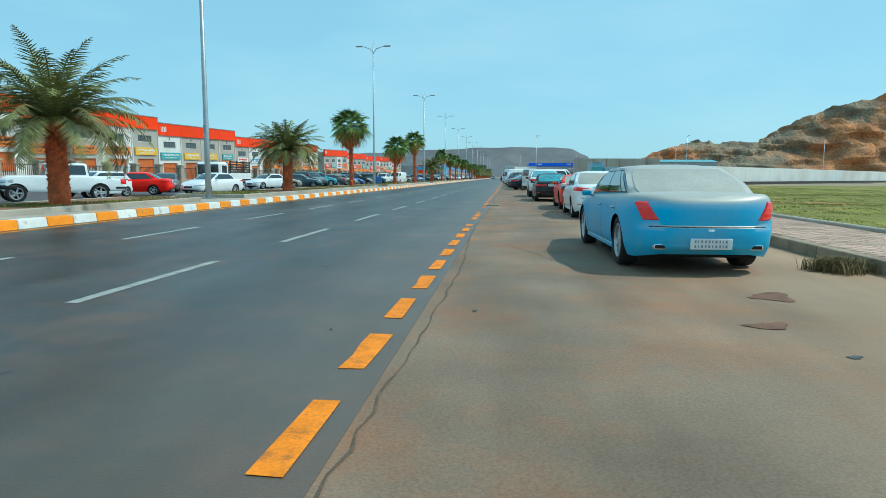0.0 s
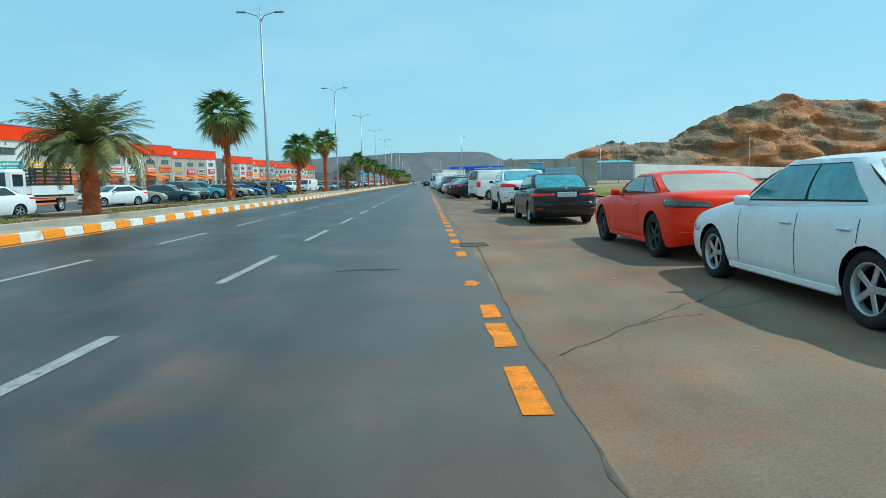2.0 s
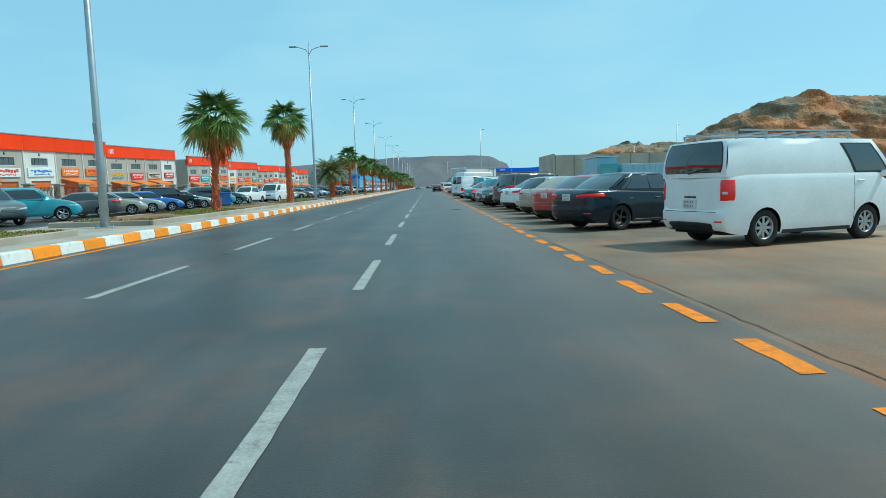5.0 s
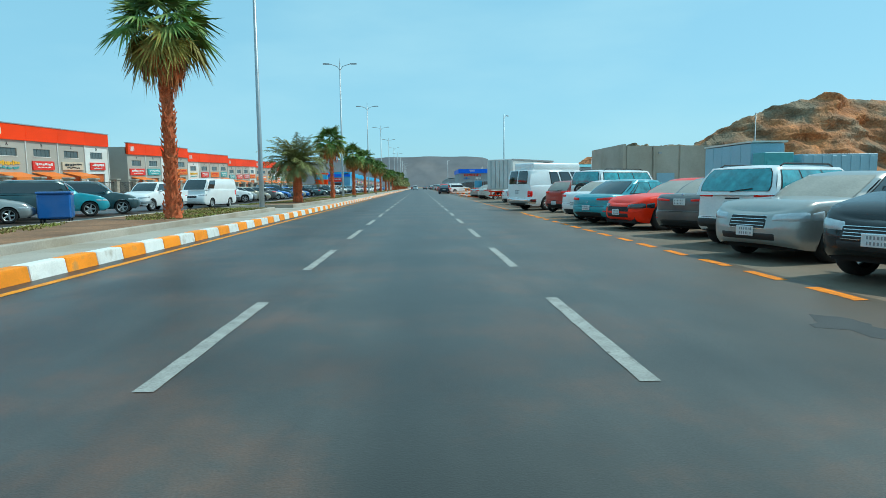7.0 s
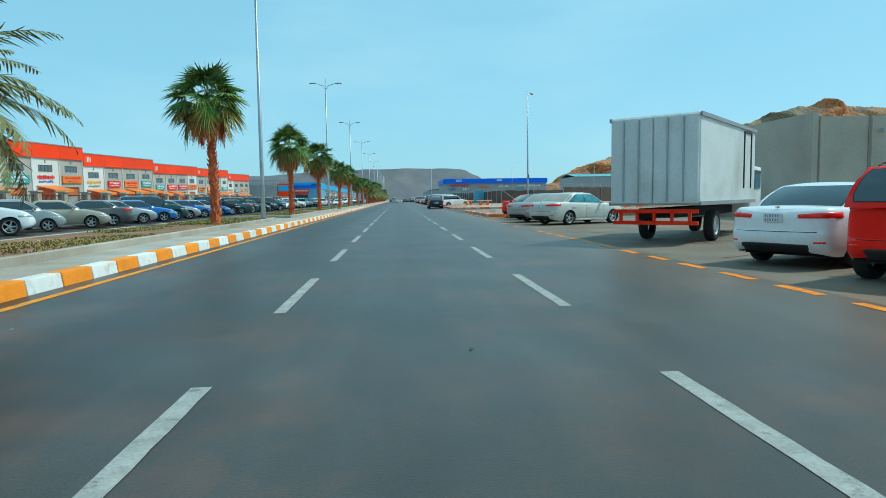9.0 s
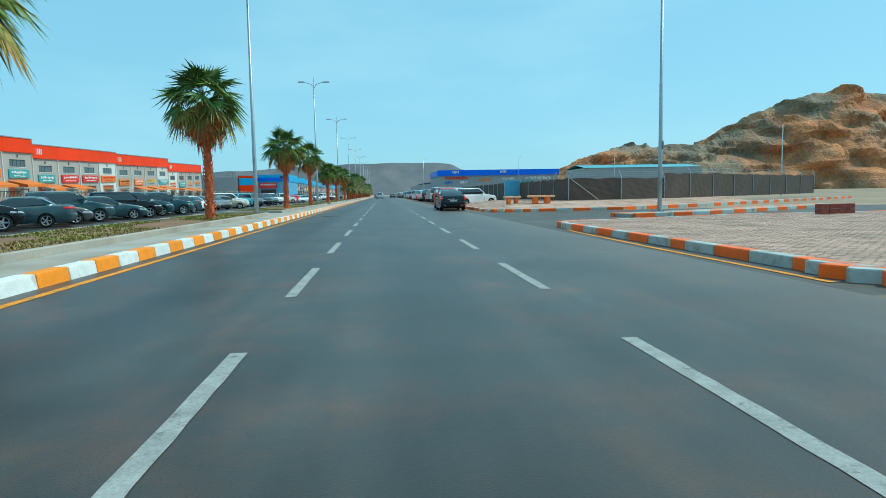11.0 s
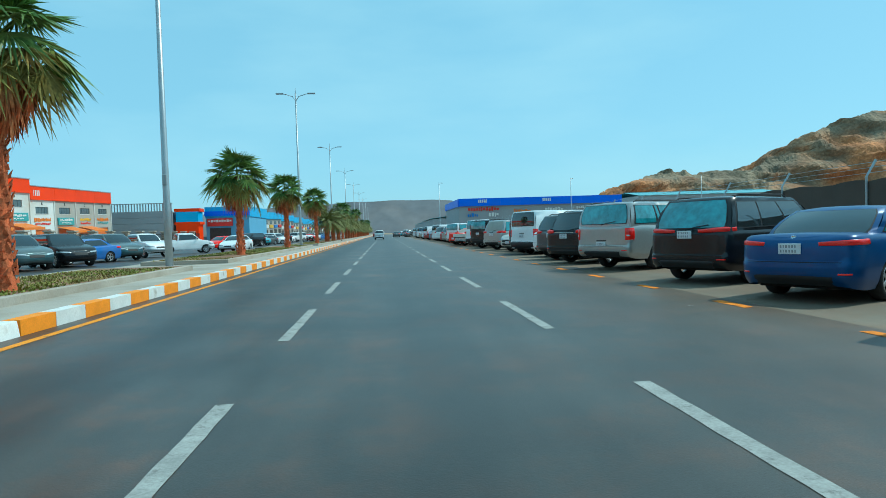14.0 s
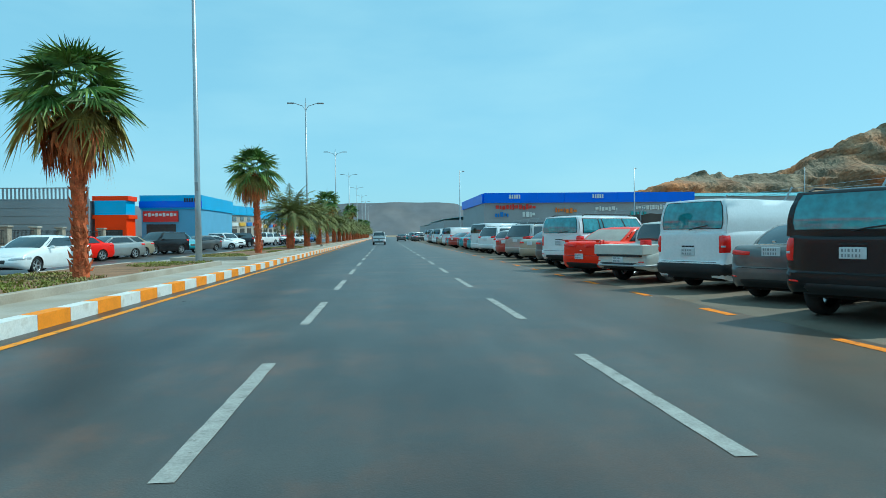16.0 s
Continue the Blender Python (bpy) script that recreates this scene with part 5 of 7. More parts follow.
stall_car("van", "white high-roofed panel van with dark rear windows", WHITE, 105.6, spec(VAN, L=5.5, W=2.0, wb=3.5, fo=0.75, r=0.37, ws=(1.45, 0.95), rw=(-2.58, -2.7), nose=1.05, cowl=1.32, belt=1.28, tail=1.3, panes=((0.45, 1.3), (-0.45, 0.3), (-1.2, -0.6)), seams=(0.38,), rear_panes=((0.10, 0.46), (0.54, 0.90)), H=2.12, raised=0.36, lights=(0.8, 0.85, 0.2, 0.32), bumper=CHROME, plate_z=0.92), x=1.45)
stall_car("sedan", "old grey green sedan beside the white van", DGREEN, 109.6, spec(SEDAN, L=4.5, H=1.4))
stall_car("suv", "red SUV with a roof spoiler", RED, 112.4, spec(SUV, L=4.4, H=1.66, bumper=None))
stall_car("sedan", "white sedan beside the red SUV", WHITE, 115.2, SEDAN)
stall_car("sedan", "white sedan parked in a slanted stall", OFFWHITE, 133.0, spec(SEDAN, glass=GLASS_SKY, rear_glass=GLASS_DUST))
stall_car("sedan", "old silver grey full-size sedan, dusty", SILVER, 136.6, spec(SEDAN, L=5.38, W=1.98, H=1.46, wb=2.91, tail=0.98, lights=(0.66, 0.82, 0.5, 0.15), plate_z=0.80, glass=GLASS_SKY, rear_glass=GLASS_DUST, wheels="multi", chrome=True), x=2.1)
stall_car("sedan", "black small sedan with red tail lights", BLACK, 140.1, spec(SEDAN, L=4.4, W=1.7, H=1.47, wb=2.55, spoiler=True, plate_z=0.8), x=2.3)
stall_car("sedan", "red sedan with a boot spoiler and dusty rear window", RED, 143.6, spec(SEDAN, L=4.9, rear_glass=GLASS_DUST, spoiler=True, plate_z=0.74, chrome=True), x=2.7)
# parked along the second corner
parallel("sedan", "glossy blue black luxury sedan at the painted kerb", BLUEBLACK, -0.28, 184.8, 0,
         spec(SEDAN, L=5.04, W=1.9, H=1.49, wb=3.05, belt=1.0, tail=1.10, cowl=1.03, nose=0.82, ws=(1.25, 0.4), rw=(-1.0, -1.75), r=0.36, tw=0.24, wheels="multi", plate_z=0.70, plate_size=(0.50, 0.13), tall_lamp=True, lights=(0.8, 0.93, 0.2, 0.28), exhaust=1, chrome=True, corner=(0.30, 4.0)))
parallel("suv", "red compact SUV at the painted kerb", RED, 0.0, 191.2, 0, spec(SUV, L=4.42, W=1.78, H=1.68, wb=2.63, belt=1.05, rw=(-1.75, -2.08), cpillar=0.13, rear_glass=GLASS_SKY, pillar=(-0.15, -1.05), lights=(0.80, 1.05, 0.2, 0.22), wheels="five", glass=GLASS))
stall_car("minivan", "white square-backed wagon with dark windows in a slanted stall", WHITE, 197.8, spec(SUV, L=5.1, W=1.93, H=1.73, wb=2.99, rw=(-2.38, -2.46), roof_in=0.84, glass=GLASS, plate_z=0.62, tall_lamp=True, lights=(0.8, 0.85, 0.2, 0.24), bumper=None), x=1.8)
stall_car("sedan", "deep blue sedan with boomerang tail lights", NAVY, 201.5, spec(SEDAN, L=4.9, lights=(0.68, 0.88, 0.42, 0.13), plate_z=0.82, glass=GLASS_SKY, rear_glass=GLASS), x=1.75)
stall_car("suv", "black SUV with a racetrack tail light", BLACK, 204.9, spec(SUV, L=5.1, W=1.93, H=1.8, wb=3.04, rw=(-2.1, -2.42), lights=(0.6, 1.08, 0.55, 0.13), plate_z=1.02, rear_glass=GLASS_SKY), x=1.75)
stall_car("suv", "silver grey full-size SUV with tall tail lights", SILVER, 209.7, spec(BIGSUV, glass=GLASS_SKY, rear_glass=GLASS_SKY, bumper=None, plate_z=0.72), x=1.8)
stall_car("suv", "black SUV with red tail lights and chrome strip", BLACK, 213.3, spec(SUV, L=5.0, W=2.0, H=1.8, wb=2.86, lights=(0.74, 1.08, 0.3, 0.2), chrome=True), x=1.7)
stall_car("suv", "dark grey SUV parked in a slanted stall", DGREY, 216.2, SUV, x=1.7)
stall_car("sedan", "white sedan with a full-width dark red lamp strip", WHITE, 218.6, spec(SEDAN, L=4.78, H=1.48, tail=1.06, ws=(1.1, 0.3), rw=(-0.9, -1.85), lights=(0.5, 0.96, 0.66, 0.06), plate_z=0.86, glass=GLASS_SKY, rear_glass=GLASS_SKY), x=2.05)
stall_car("van", "white panel van with a large dark rear window", WHITE, 221.9, spec(VAN, L=5.0, W=1.9, H=2.1, bumper=TRIM, plate_z=0.9, lights=(0.8, 1.04, 0.2, 0.42), rear_glass=GLASS), x=2.0)
stall_car("off_roader", "dark green off-roader with spare wheel", DGREEN, 224.1, spec(BIGSUV, L=4.6, W=1.85, H=1.95, wb=2.73, ws=(1.0, 0.62), rw=(-2.12, -2.22), spare=True, pillar=(-0.2, -1.1)), x=2.1)
stall_car("sedan", "white muscle sedan facing the road", OFFWHITE, 226.5, spec(SEDAN, L=5.0, W=1.9, nose=0.80, belt=0.98, grille=(1.3, 0.16, TRIM), front_glass=GLASS_DUST), reverse=True, x=2.0)
stall_car("suv", "grey luxury SUV with vertical red tail lights", SILVER, 229.65, spec(SUV, L=4.8, W=1.93, H=1.81, glass=GLASS_SKY, wheels="multi", rear_glass=GLASS_DUST, bumper=None), x=1.75)
stall_car("suv", "black square-backed SUV with vertical tail lights", BLACK, 233.9, spec(BIGSUV, L=4.83, W=1.95, H=1.89, wb=2.88, ws=(1.15, 0.7), rw=(-2.3, -2.38), glass=GLASS_SKY, plate_z=0.98, bumper=None), x=1.5)
stall_car("sedan", "dark grey sedan beside the black SUV", DGREY, 236.6, spec(SEDAN, plate_z=0.92, chrome=True), x=2.1)
stall_car("van", "white panel van with a wide rear window", WHITE, 239.3, spec(VAN, L=5.1, W=1.75, H=2.02, glass=GLASS_SKY, rear_glass=GLASS_SKY, bumper=TRIM, plate_z=0.85), x=2.1)
stall_car("pickup", "old cream pickup with a lettered tailgate", OFFWHITE, 241.6, spec(PICKUP, L=4.7, W=1.65, H=1.58, belt=1.02, cowl=1.05, nose=0.85, wb=2.75, bed=(-2.33, -0.75, 0.72, 0.98), tail=0.74), x=1.2)
stall_car("sedan", "orange red muscle sedan with a boot spoiler", ORANGE, 244.2, spec(SEDAN, L=5.0, W=1.9, spoiler=True, plate_z=0.6, lights=(0.55, 0.9, 0.7, 0.12), rear_glass=GLASS_DUST), x=1.2)
stall_car("suv", "white square-backed SUV with vertical tail lights", WHITE, 247.0, spec(BIGSUV, L=4.83, W=1.93, H=1.89, wb=2.88, ws=(1.15, 0.7), rw=(-2.3, -2.38), glass=GLASS_SKY), x=1.15)
far_row = [("sedan", "dark sedan in a slanted stall", DGREY, SEDAN), ("sedan", "beige sedan in a slanted stall", BEIGE, SEDAN), ("suv", "silver SUV in a slanted stall", SILVER, SUV), ("sedan", "maroon sedan in a slanted stall", MAROON, SEDAN),
           ("hatchback", "white hatchback in a slanted stall", WHITE, HATCH), ("suv", "white SUV in a slanted stall", WHITE, SUV), ("van", "white van in a slanted stall", WHITE, VAN), ("sedan", "blue grey sedan in a slanted stall", TEAL, SEDAN)]
PROTO = []
for i, (nm, lb, col, s) in enumerate(far_row):
    s = spec(s, group="parked cars farther on", lite=True)
    PROTO.append((car(nm, lb, col, from_axle(1.9, 250.2 + 3.08 * i, SLANT, s["L"], s["fo"], s["wb"]), **s), s))
order = random.Random(3)
for k in range(8, 26):
    p, s = PROTO[order.randrange(8)]
    copy_thing(p, from_axle(1.9 + order.uniform(-0.3, 0.4), 250.2 + 3.08 * k, SLANT + order.uniform(-3, 3), s["L"], s["fo"], s["wb"]))
for k in range(9):
    y = 345 + 9 * k
    p, s = PROTO[order.randrange(8)]
    copy_thing(p, pose(1.5 + order.uniform(-0.4, 0.4), y, 0, 0, 0, -order.choice((0, 60, 60))))
# the pickup ahead on the carriageway
car("pickup", "small white pickup with a stake bed on the road", WHITE, pose(-6.2, 312, 0), **spec(PICKUP, group="vehicles on the road"))
copy_thing(PROTO[0][0], pose(-2.2, 352, 0)), copy_thing(PROTO[3][0], pose(-7.8, 385, 0))

# vehicles on the service road
left = [("pickup", "white open-topped pickup beside the palm", WHITE, spec(PICKUP, wheels="five", L=5.5, W=1.88, H=1.85, wb=3.45, fo=0.72, sill=0.46, r=0.41, tw=0.28, nose=1.08, cowl=1.22, belt=1.2, tail=1.05, ws=(0.95, 0.74), rw=(-1.0, -1.06), bumper=TRIM, trim=TRIM, head=True, grille=(0.9, 0.3, TRIM), bed=(-2.72, -1.1, 1.05, 1.2)), -20.5, 28.6, 222), ("hatchback", "white hatchback on the service road", WHITE, HATCH, -22.5, 34.0, 200),
        ("sedan", "bright red sedan on the service road", RED, SEDAN, -23.2, 38.8, 250), ("sedan", "white sedan on the service road", WHITE, SEDAN, -19.4, 42.0, 195), ("sedan", "dark grey sedan on the service road", DGREY, SEDAN, -25.6, 47.0, 155),
        ("suv", "dark teal SUV on the service road", DGREEN, SUV, -22.8, 74.4, 120), ("sedan", "dark teal sedan on the service road", DGREEN, spec(SEDAN, L=5.0), -21.5, 66.5, 75), ("sedan", "beige sedan on the service road", BEIGE, SEDAN, -22.6, 70.2, 60),
        ("suv", "blue grey SUV on the service road", TEAL, SUV, -23.0, 78.2, 60), ("sedan", "blue sedan on the service road", BLUE, SEDAN, -22.5, 91.0, 60), ("suv", "black SUV on the service road", BLACK, SUV, -22.5, 94.5, 60),
        ("sedan", "silver sedan on the service road", SILVER, SEDAN, -22.5, 97.5, 60), ("pickup", "white pickup on the service road", WHITE, PICKUP, -21.3, 112.4, 190), ("van", "white van with a yellow band on the service road", WHITE, VAN, -19.6, 117.6, 190),
        ("suv", "white SUV on the service road", WHITE, SUV, -22.5, 131, 60), ("hatchback", "silver hatchback on the service road", SILVER, HATCH, -22.5, 134.5, 60)]
LP = []
for nm, lb, col, s, x, y, az in left:
    LP.append(car(nm, lb, col, pose(x, y, 0, 0, 0, -az), **spec(s, group="cars on the service road", lite=True, rail=False)))
order = random.Random(8)
copy_thing(LP[3], pose(-22.4, 59.8, 0, 0, 0, -205))
for y in [63.6, 82.6, 85.4, 88.2, 100.6, 103.8, 107.0, 124.5, 127.8, 138, 141, 144, 147.2, 150.5, 153.5, 157, 160, 163.2, 166.5, 170, 173, 176.2, 179.4, 182.5, 185.8, 189]:
    copy_thing(order.choice(LP[4:12]), pose(-22.6 + order.uniform(-0.5, 0.5), y, 0, 0, 0, -60 + order.uniform(-6, 6) + order.choice((0, 0, 180))))
for i, y in [(6, 193.0), (3, 197.6), (4, 202.6), (4, 206.0), (7, 209.5), (14, 213.0), (8, 218.5), (5, 224.0), (10, 227.2), (9, 231.0), (5, 234.5), (12, 240.5), (2, 262.5), (11, 266.5), (7, 270.0), (10, 276), (8, 280), (4, 286), (3, 292), (14, 297), (10, 303)]:
    copy_thing(LP[i], pose(-22.8 + order.uniform(-0.6, 0.4), y, 0, 0, 0, -order.choice((125, 130, 60, 205))))
copy_thing(LP[3], pose(-18.9, 251.6, 0, 0, 0, -186)), copy_thing(LP[12], pose(-22.5, 248, 0, 0, 0, -60))
for k in range(10):
    copy_thing(order.choice(LP), pose(-22.5 + order.uniform(-0.8, 0.8), 308 + 7 * k, 0, 0, 0, -order.choice((60, 120, 200))))

# ---------------------------------------------------------------- street lamps
def lamp_post(x, y, double=True, h=14.6, spread=1.55, rz=0, cat_label="tall grey twin-armed street lamp on the median", grp="median street lamps"):
    o = thing("street_lamp", cat_label, "street lamp", grp)
    bm = bmesh.new()
    tube(bm, [(0, 0, 0), (0, 0, 2.2), (0, 0, h)], [0.145 if double else 0.11, 0.125 if double else 0.1, 0.06], 12)
    part("pole", bm, GALV, o, smooth=True)
    bm = bmesh.new()
    box(bm, 0, 0, 0.03, 0.46, 0.46, 0.04, bevel=0.01)
    for a in (-1, 1):
        for b in (-1, 1):
            box(bm, a * 0.17, b * 0.17, 0.08, 0.05, 0.05, 0.1)
    part("base_plate", bm, GALV, o)
    bm = bmesh.new()
    box(bm, 0.0, -0.13, 3.3, 0.16, 0.06, 0.4, bevel=0.02)
    part("service_door", bm, LAMP_GREY, o)
    for s in ((-1, 1) if double else (1,)):
        bm = bmesh.new()
        tube(bm, [(0, 0, h - 0.75), (s * 0.3, 0, h - 0.30), (s * spread * 0.62, 0, h - 0.08), (s * spread * 0.75, 0, h - 0.05)], 0.035, 6)
        part("arm", bm, GALV, o, smooth=True)
        bm = bmesh.new()
        box(bm, s * (spread * 0.75 + 0.32), 0, h - 0.03, 0.72, 0.26, 0.12, bevel=0.045, seg=2)
        part("lamp_head", bm, LAMP_GREY, o)
    if double:
        bm = bmesh.new()
        tube(bm, [(0, 0, h - 0.3), (0, 0, h + 0.55)], [0.045, 0.012], 6)
        part("finial", bm, GALV, o)
    o.matrix_basis = pose(x, y, 0.15, 0, 0, rz)
    return o


post = lamp_post(-13.2, 28.8)
for y in [-9, 66.4] + [106.5, 142.8, 179.0, 216.0] + [253.0 + 37.4 * k for k in range(8)]:
    copy_thing(post, pose(-13.2, y, 0.15))
side_post = lamp_post(8.3, 168.8, False, 11.9, 1.5, 62, "single-armed grey street lamp on the corner", "roadside street lamps")
for x, y, rz in ((45.9, 166.1, 60), (7.0, 329, 60), (35.4, 325.4, 60), (65, 325.4, 60), (62, 240, 60), (90, 190, 60), (30, 420, 60)):
    copy_thing(side_post, pose(x, y, -0.06, 0, 0, rz))


# ---------------------------------------------------------------- palms
def frond_basis(az, el):
    d = Vector((math.cos(az) * math.cos(el), math.sin(az) * math.cos(el), math.sin(el)))
    s = Vector((-math.sin(az), math.cos(az), 0))
    return d, s, d.cross(s) * -1


def fan_palm(height, seed, trunk_r=0.2, crown=2.0, leaves=44, skirt=130):
    """A fan palm: a tapered trunk with old leaf bases, a skirt of dead fronds, a crown of pleated fans."""
    r = random.Random(seed)
    o = thing("fan_palm", "fan palm, green crown over a skirt of dead brown fronds", "palm tree", "fan palms on the median")
    hb = height - 1.6
    bm = bmesh.new()
    lean = (r.uniform(-0.2, 0.2), r.uniform(-0.2, 0.2))
    path = [(lean[0] * t * t, lean[1] * t * t, hb * t) for t in [i / 14 for i in range(15)]]
    tube(bm, path, [trunk_r * (1.35 - 0.35 * min(1, i / 2)) * (1 - 0.2 * i / 14) * r.uniform(0.94, 1.07) for i in range(15)], 14)
    top = Vector(path[-1])
    n = int(hb / 0.16)
    for i in range(n):
        z = 0.15 + hb * i / n
        rr = trunk_r * (1.3 if z < 0.6 else 1.0) * (1 - 0.2 * z / hb)
        for k in range(6):
            a = k * 1.047 + i * 0.9 + r.uniform(-0.2, 0.2)
            t = z / hb
            p = Vector((lean[0] * t * t + rr * math.cos(a), lean[1] * t * t + rr * math.sin(a), z))
            out = Vector((math.cos(a), math.sin(a), 0))
            tang = Vector((-math.sin(a), math.cos(a), 0))
            w, h = 0.07, r.uniform(0.11, 0.24)
            up = Vector((0, 0, h)) + out * r.uniform(0.03, 0.11) + tang * r.uniform(-0.08, 0.08)
            q = [bm.verts.new(p - tang * w - out * 0.03), bm.verts.new(p + tang * w - out * 0.03), bm.verts.new(p + up + tang * w * 0.4), bm.verts.new(p + up - tang * w * 0.4), bm.verts.new(p + out * 0.05)]
            bm.faces.new((q[0], q[1], q[4])), bm.faces.new((q[1], q[2], q[4])), bm.faces.new((q[2], q[3], q[4])), bm.faces.new((q[3], q[0], q[4]))
    part("trunk", bm, TRUNK, o)
    heart = top + Vector((0, 0, 0.35))
    vs, fs = [], []
    down = Vector((0, 0, -1))
    for i in range(leaves):
        if i == int(leaves * 0.74):
            raw("crown", vs, fs, FAN, o)
            vs, fs = [], []
        az = i * 2.39996 + r.uniform(-0.35, 0.35)
        t = i / leaves
        el = radians(lerp(86, -42, t ** 0.85)) + r.uniform(-0.14, 0.14)
        d, s, u = frond_basis(az, el)
        pet = crown * r.uniform(0.36, 0.54)
        hub = heart + d * pet + down * (0.06 + 0.12 * max(0.0, math.cos(el))) * pet
        k = len(vs)
        w = 0.022
        vs += [heart - s * w, heart + s * w, hub + s * w * 0.6, hub - s * w * 0.6]
        fs.append((k, k + 1, k + 2, k + 3))
        # the blade: pleated and joined near the stalk, split into hanging tips outside
        tip_down = radians(r.uniform(8, 30) + 18 * t)
        d2, s2, u2 = frond_basis(az + r.uniform(-0.25, 0.25), el - tip_down)
        roll = r.uniform(-0.5, 0.5)
        s2, u2 = s2 * math.cos(roll) + u2 * math.sin(roll), u2 * math.cos(roll) - s2 * math.sin(roll)
        n, rad = 30, crown * r.uniform(0.42, 0.56)
        k = len(vs)
        vs.append(hub)
        for b in range(n + 1):
            f = b / n * 2 - 1
            a = f * radians(112)
            ln = rad * (0.42 - 0.10 * f * f)
            vs.append(hub + (d2 * math.cos(a) + s2 * math.sin(a)) * ln + u2 * ((0.035 if b % 2 else -0.02) + 0.16 * abs(f) * ln) + down * 0.05 * ln)
        for b in range(n):
            f = (b + 0.5) / n * 2 - 1
            a = f * radians(115) + r.uniform(-0.05, 0.05)
            ln = rad * (1.0 - 0.30 * f * f) * r.uniform(0.86, 1.1)
            tip = hub + (d2 * math.cos(a) + s2 * math.sin(a)) * ln + u2 * 0.12 * abs(f) * ln + down * ln * r.uniform(0.10, 0.34 + 0.25 * t)
            q = len(vs)
            vs.append(tip)
            fs += [(k, k + 1 + b, k + 2 + b), (k + 1 + b, q, k + 2 + b)]
    raw("old_fronds", vs, fs, OLD_FAN, o)
    vs, fs = [], []
    thick = r.uniform(0, 6.28)
    for i in range(skirt):
        az = i * 2.39996 + r.uniform(-0.3, 0.3)
        if math.cos(az - thick) < -0.5 and r.random() < 0.55:
            continue
        out = Vector((math.cos(az), math.sin(az), 0))
        s = Vector((-math.sin(az), math.cos(az), 0))
        z0 = heart.z - r.uniform(0.05, 0.8)
        base = Vector((top.x, top.y, z0)) + out * 0.12
        reach, drop = r.uniform(0.12, 0.62), r.uniform(0.25, 0.7)
        hub = base + out * reach - Vector((0, 0, drop))
        long = r.uniform(0.45, 1.05)
        for b in range(8):
            f = (b - 3.5) / 3.5
            tip = hub + out * r.uniform(-0.12, 0.1) + s * f * r.uniform(0.08, 0.24) - Vector((0, 0, long * r.uniform(0.7, 1.1)))
            mid = (hub + tip) / 2 + out * r.uniform(0.0, 0.09)
            k = len(vs)
            w = r.uniform(0.014, 0.034)
            vs += [base - s * 0.015, base + s * 0.015, hub + s * (w + f * 0.05), hub - s * (w - f * 0.05), mid + s * w, mid - s * w, tip]
            fs += [(k, k + 1, k + 2, k + 3), (k + 3, k + 2, k + 4, k + 5), (k + 5, k + 4, k + 6)]
    raw("dead_fronds", vs, fs, SKIRT, o)
    return o


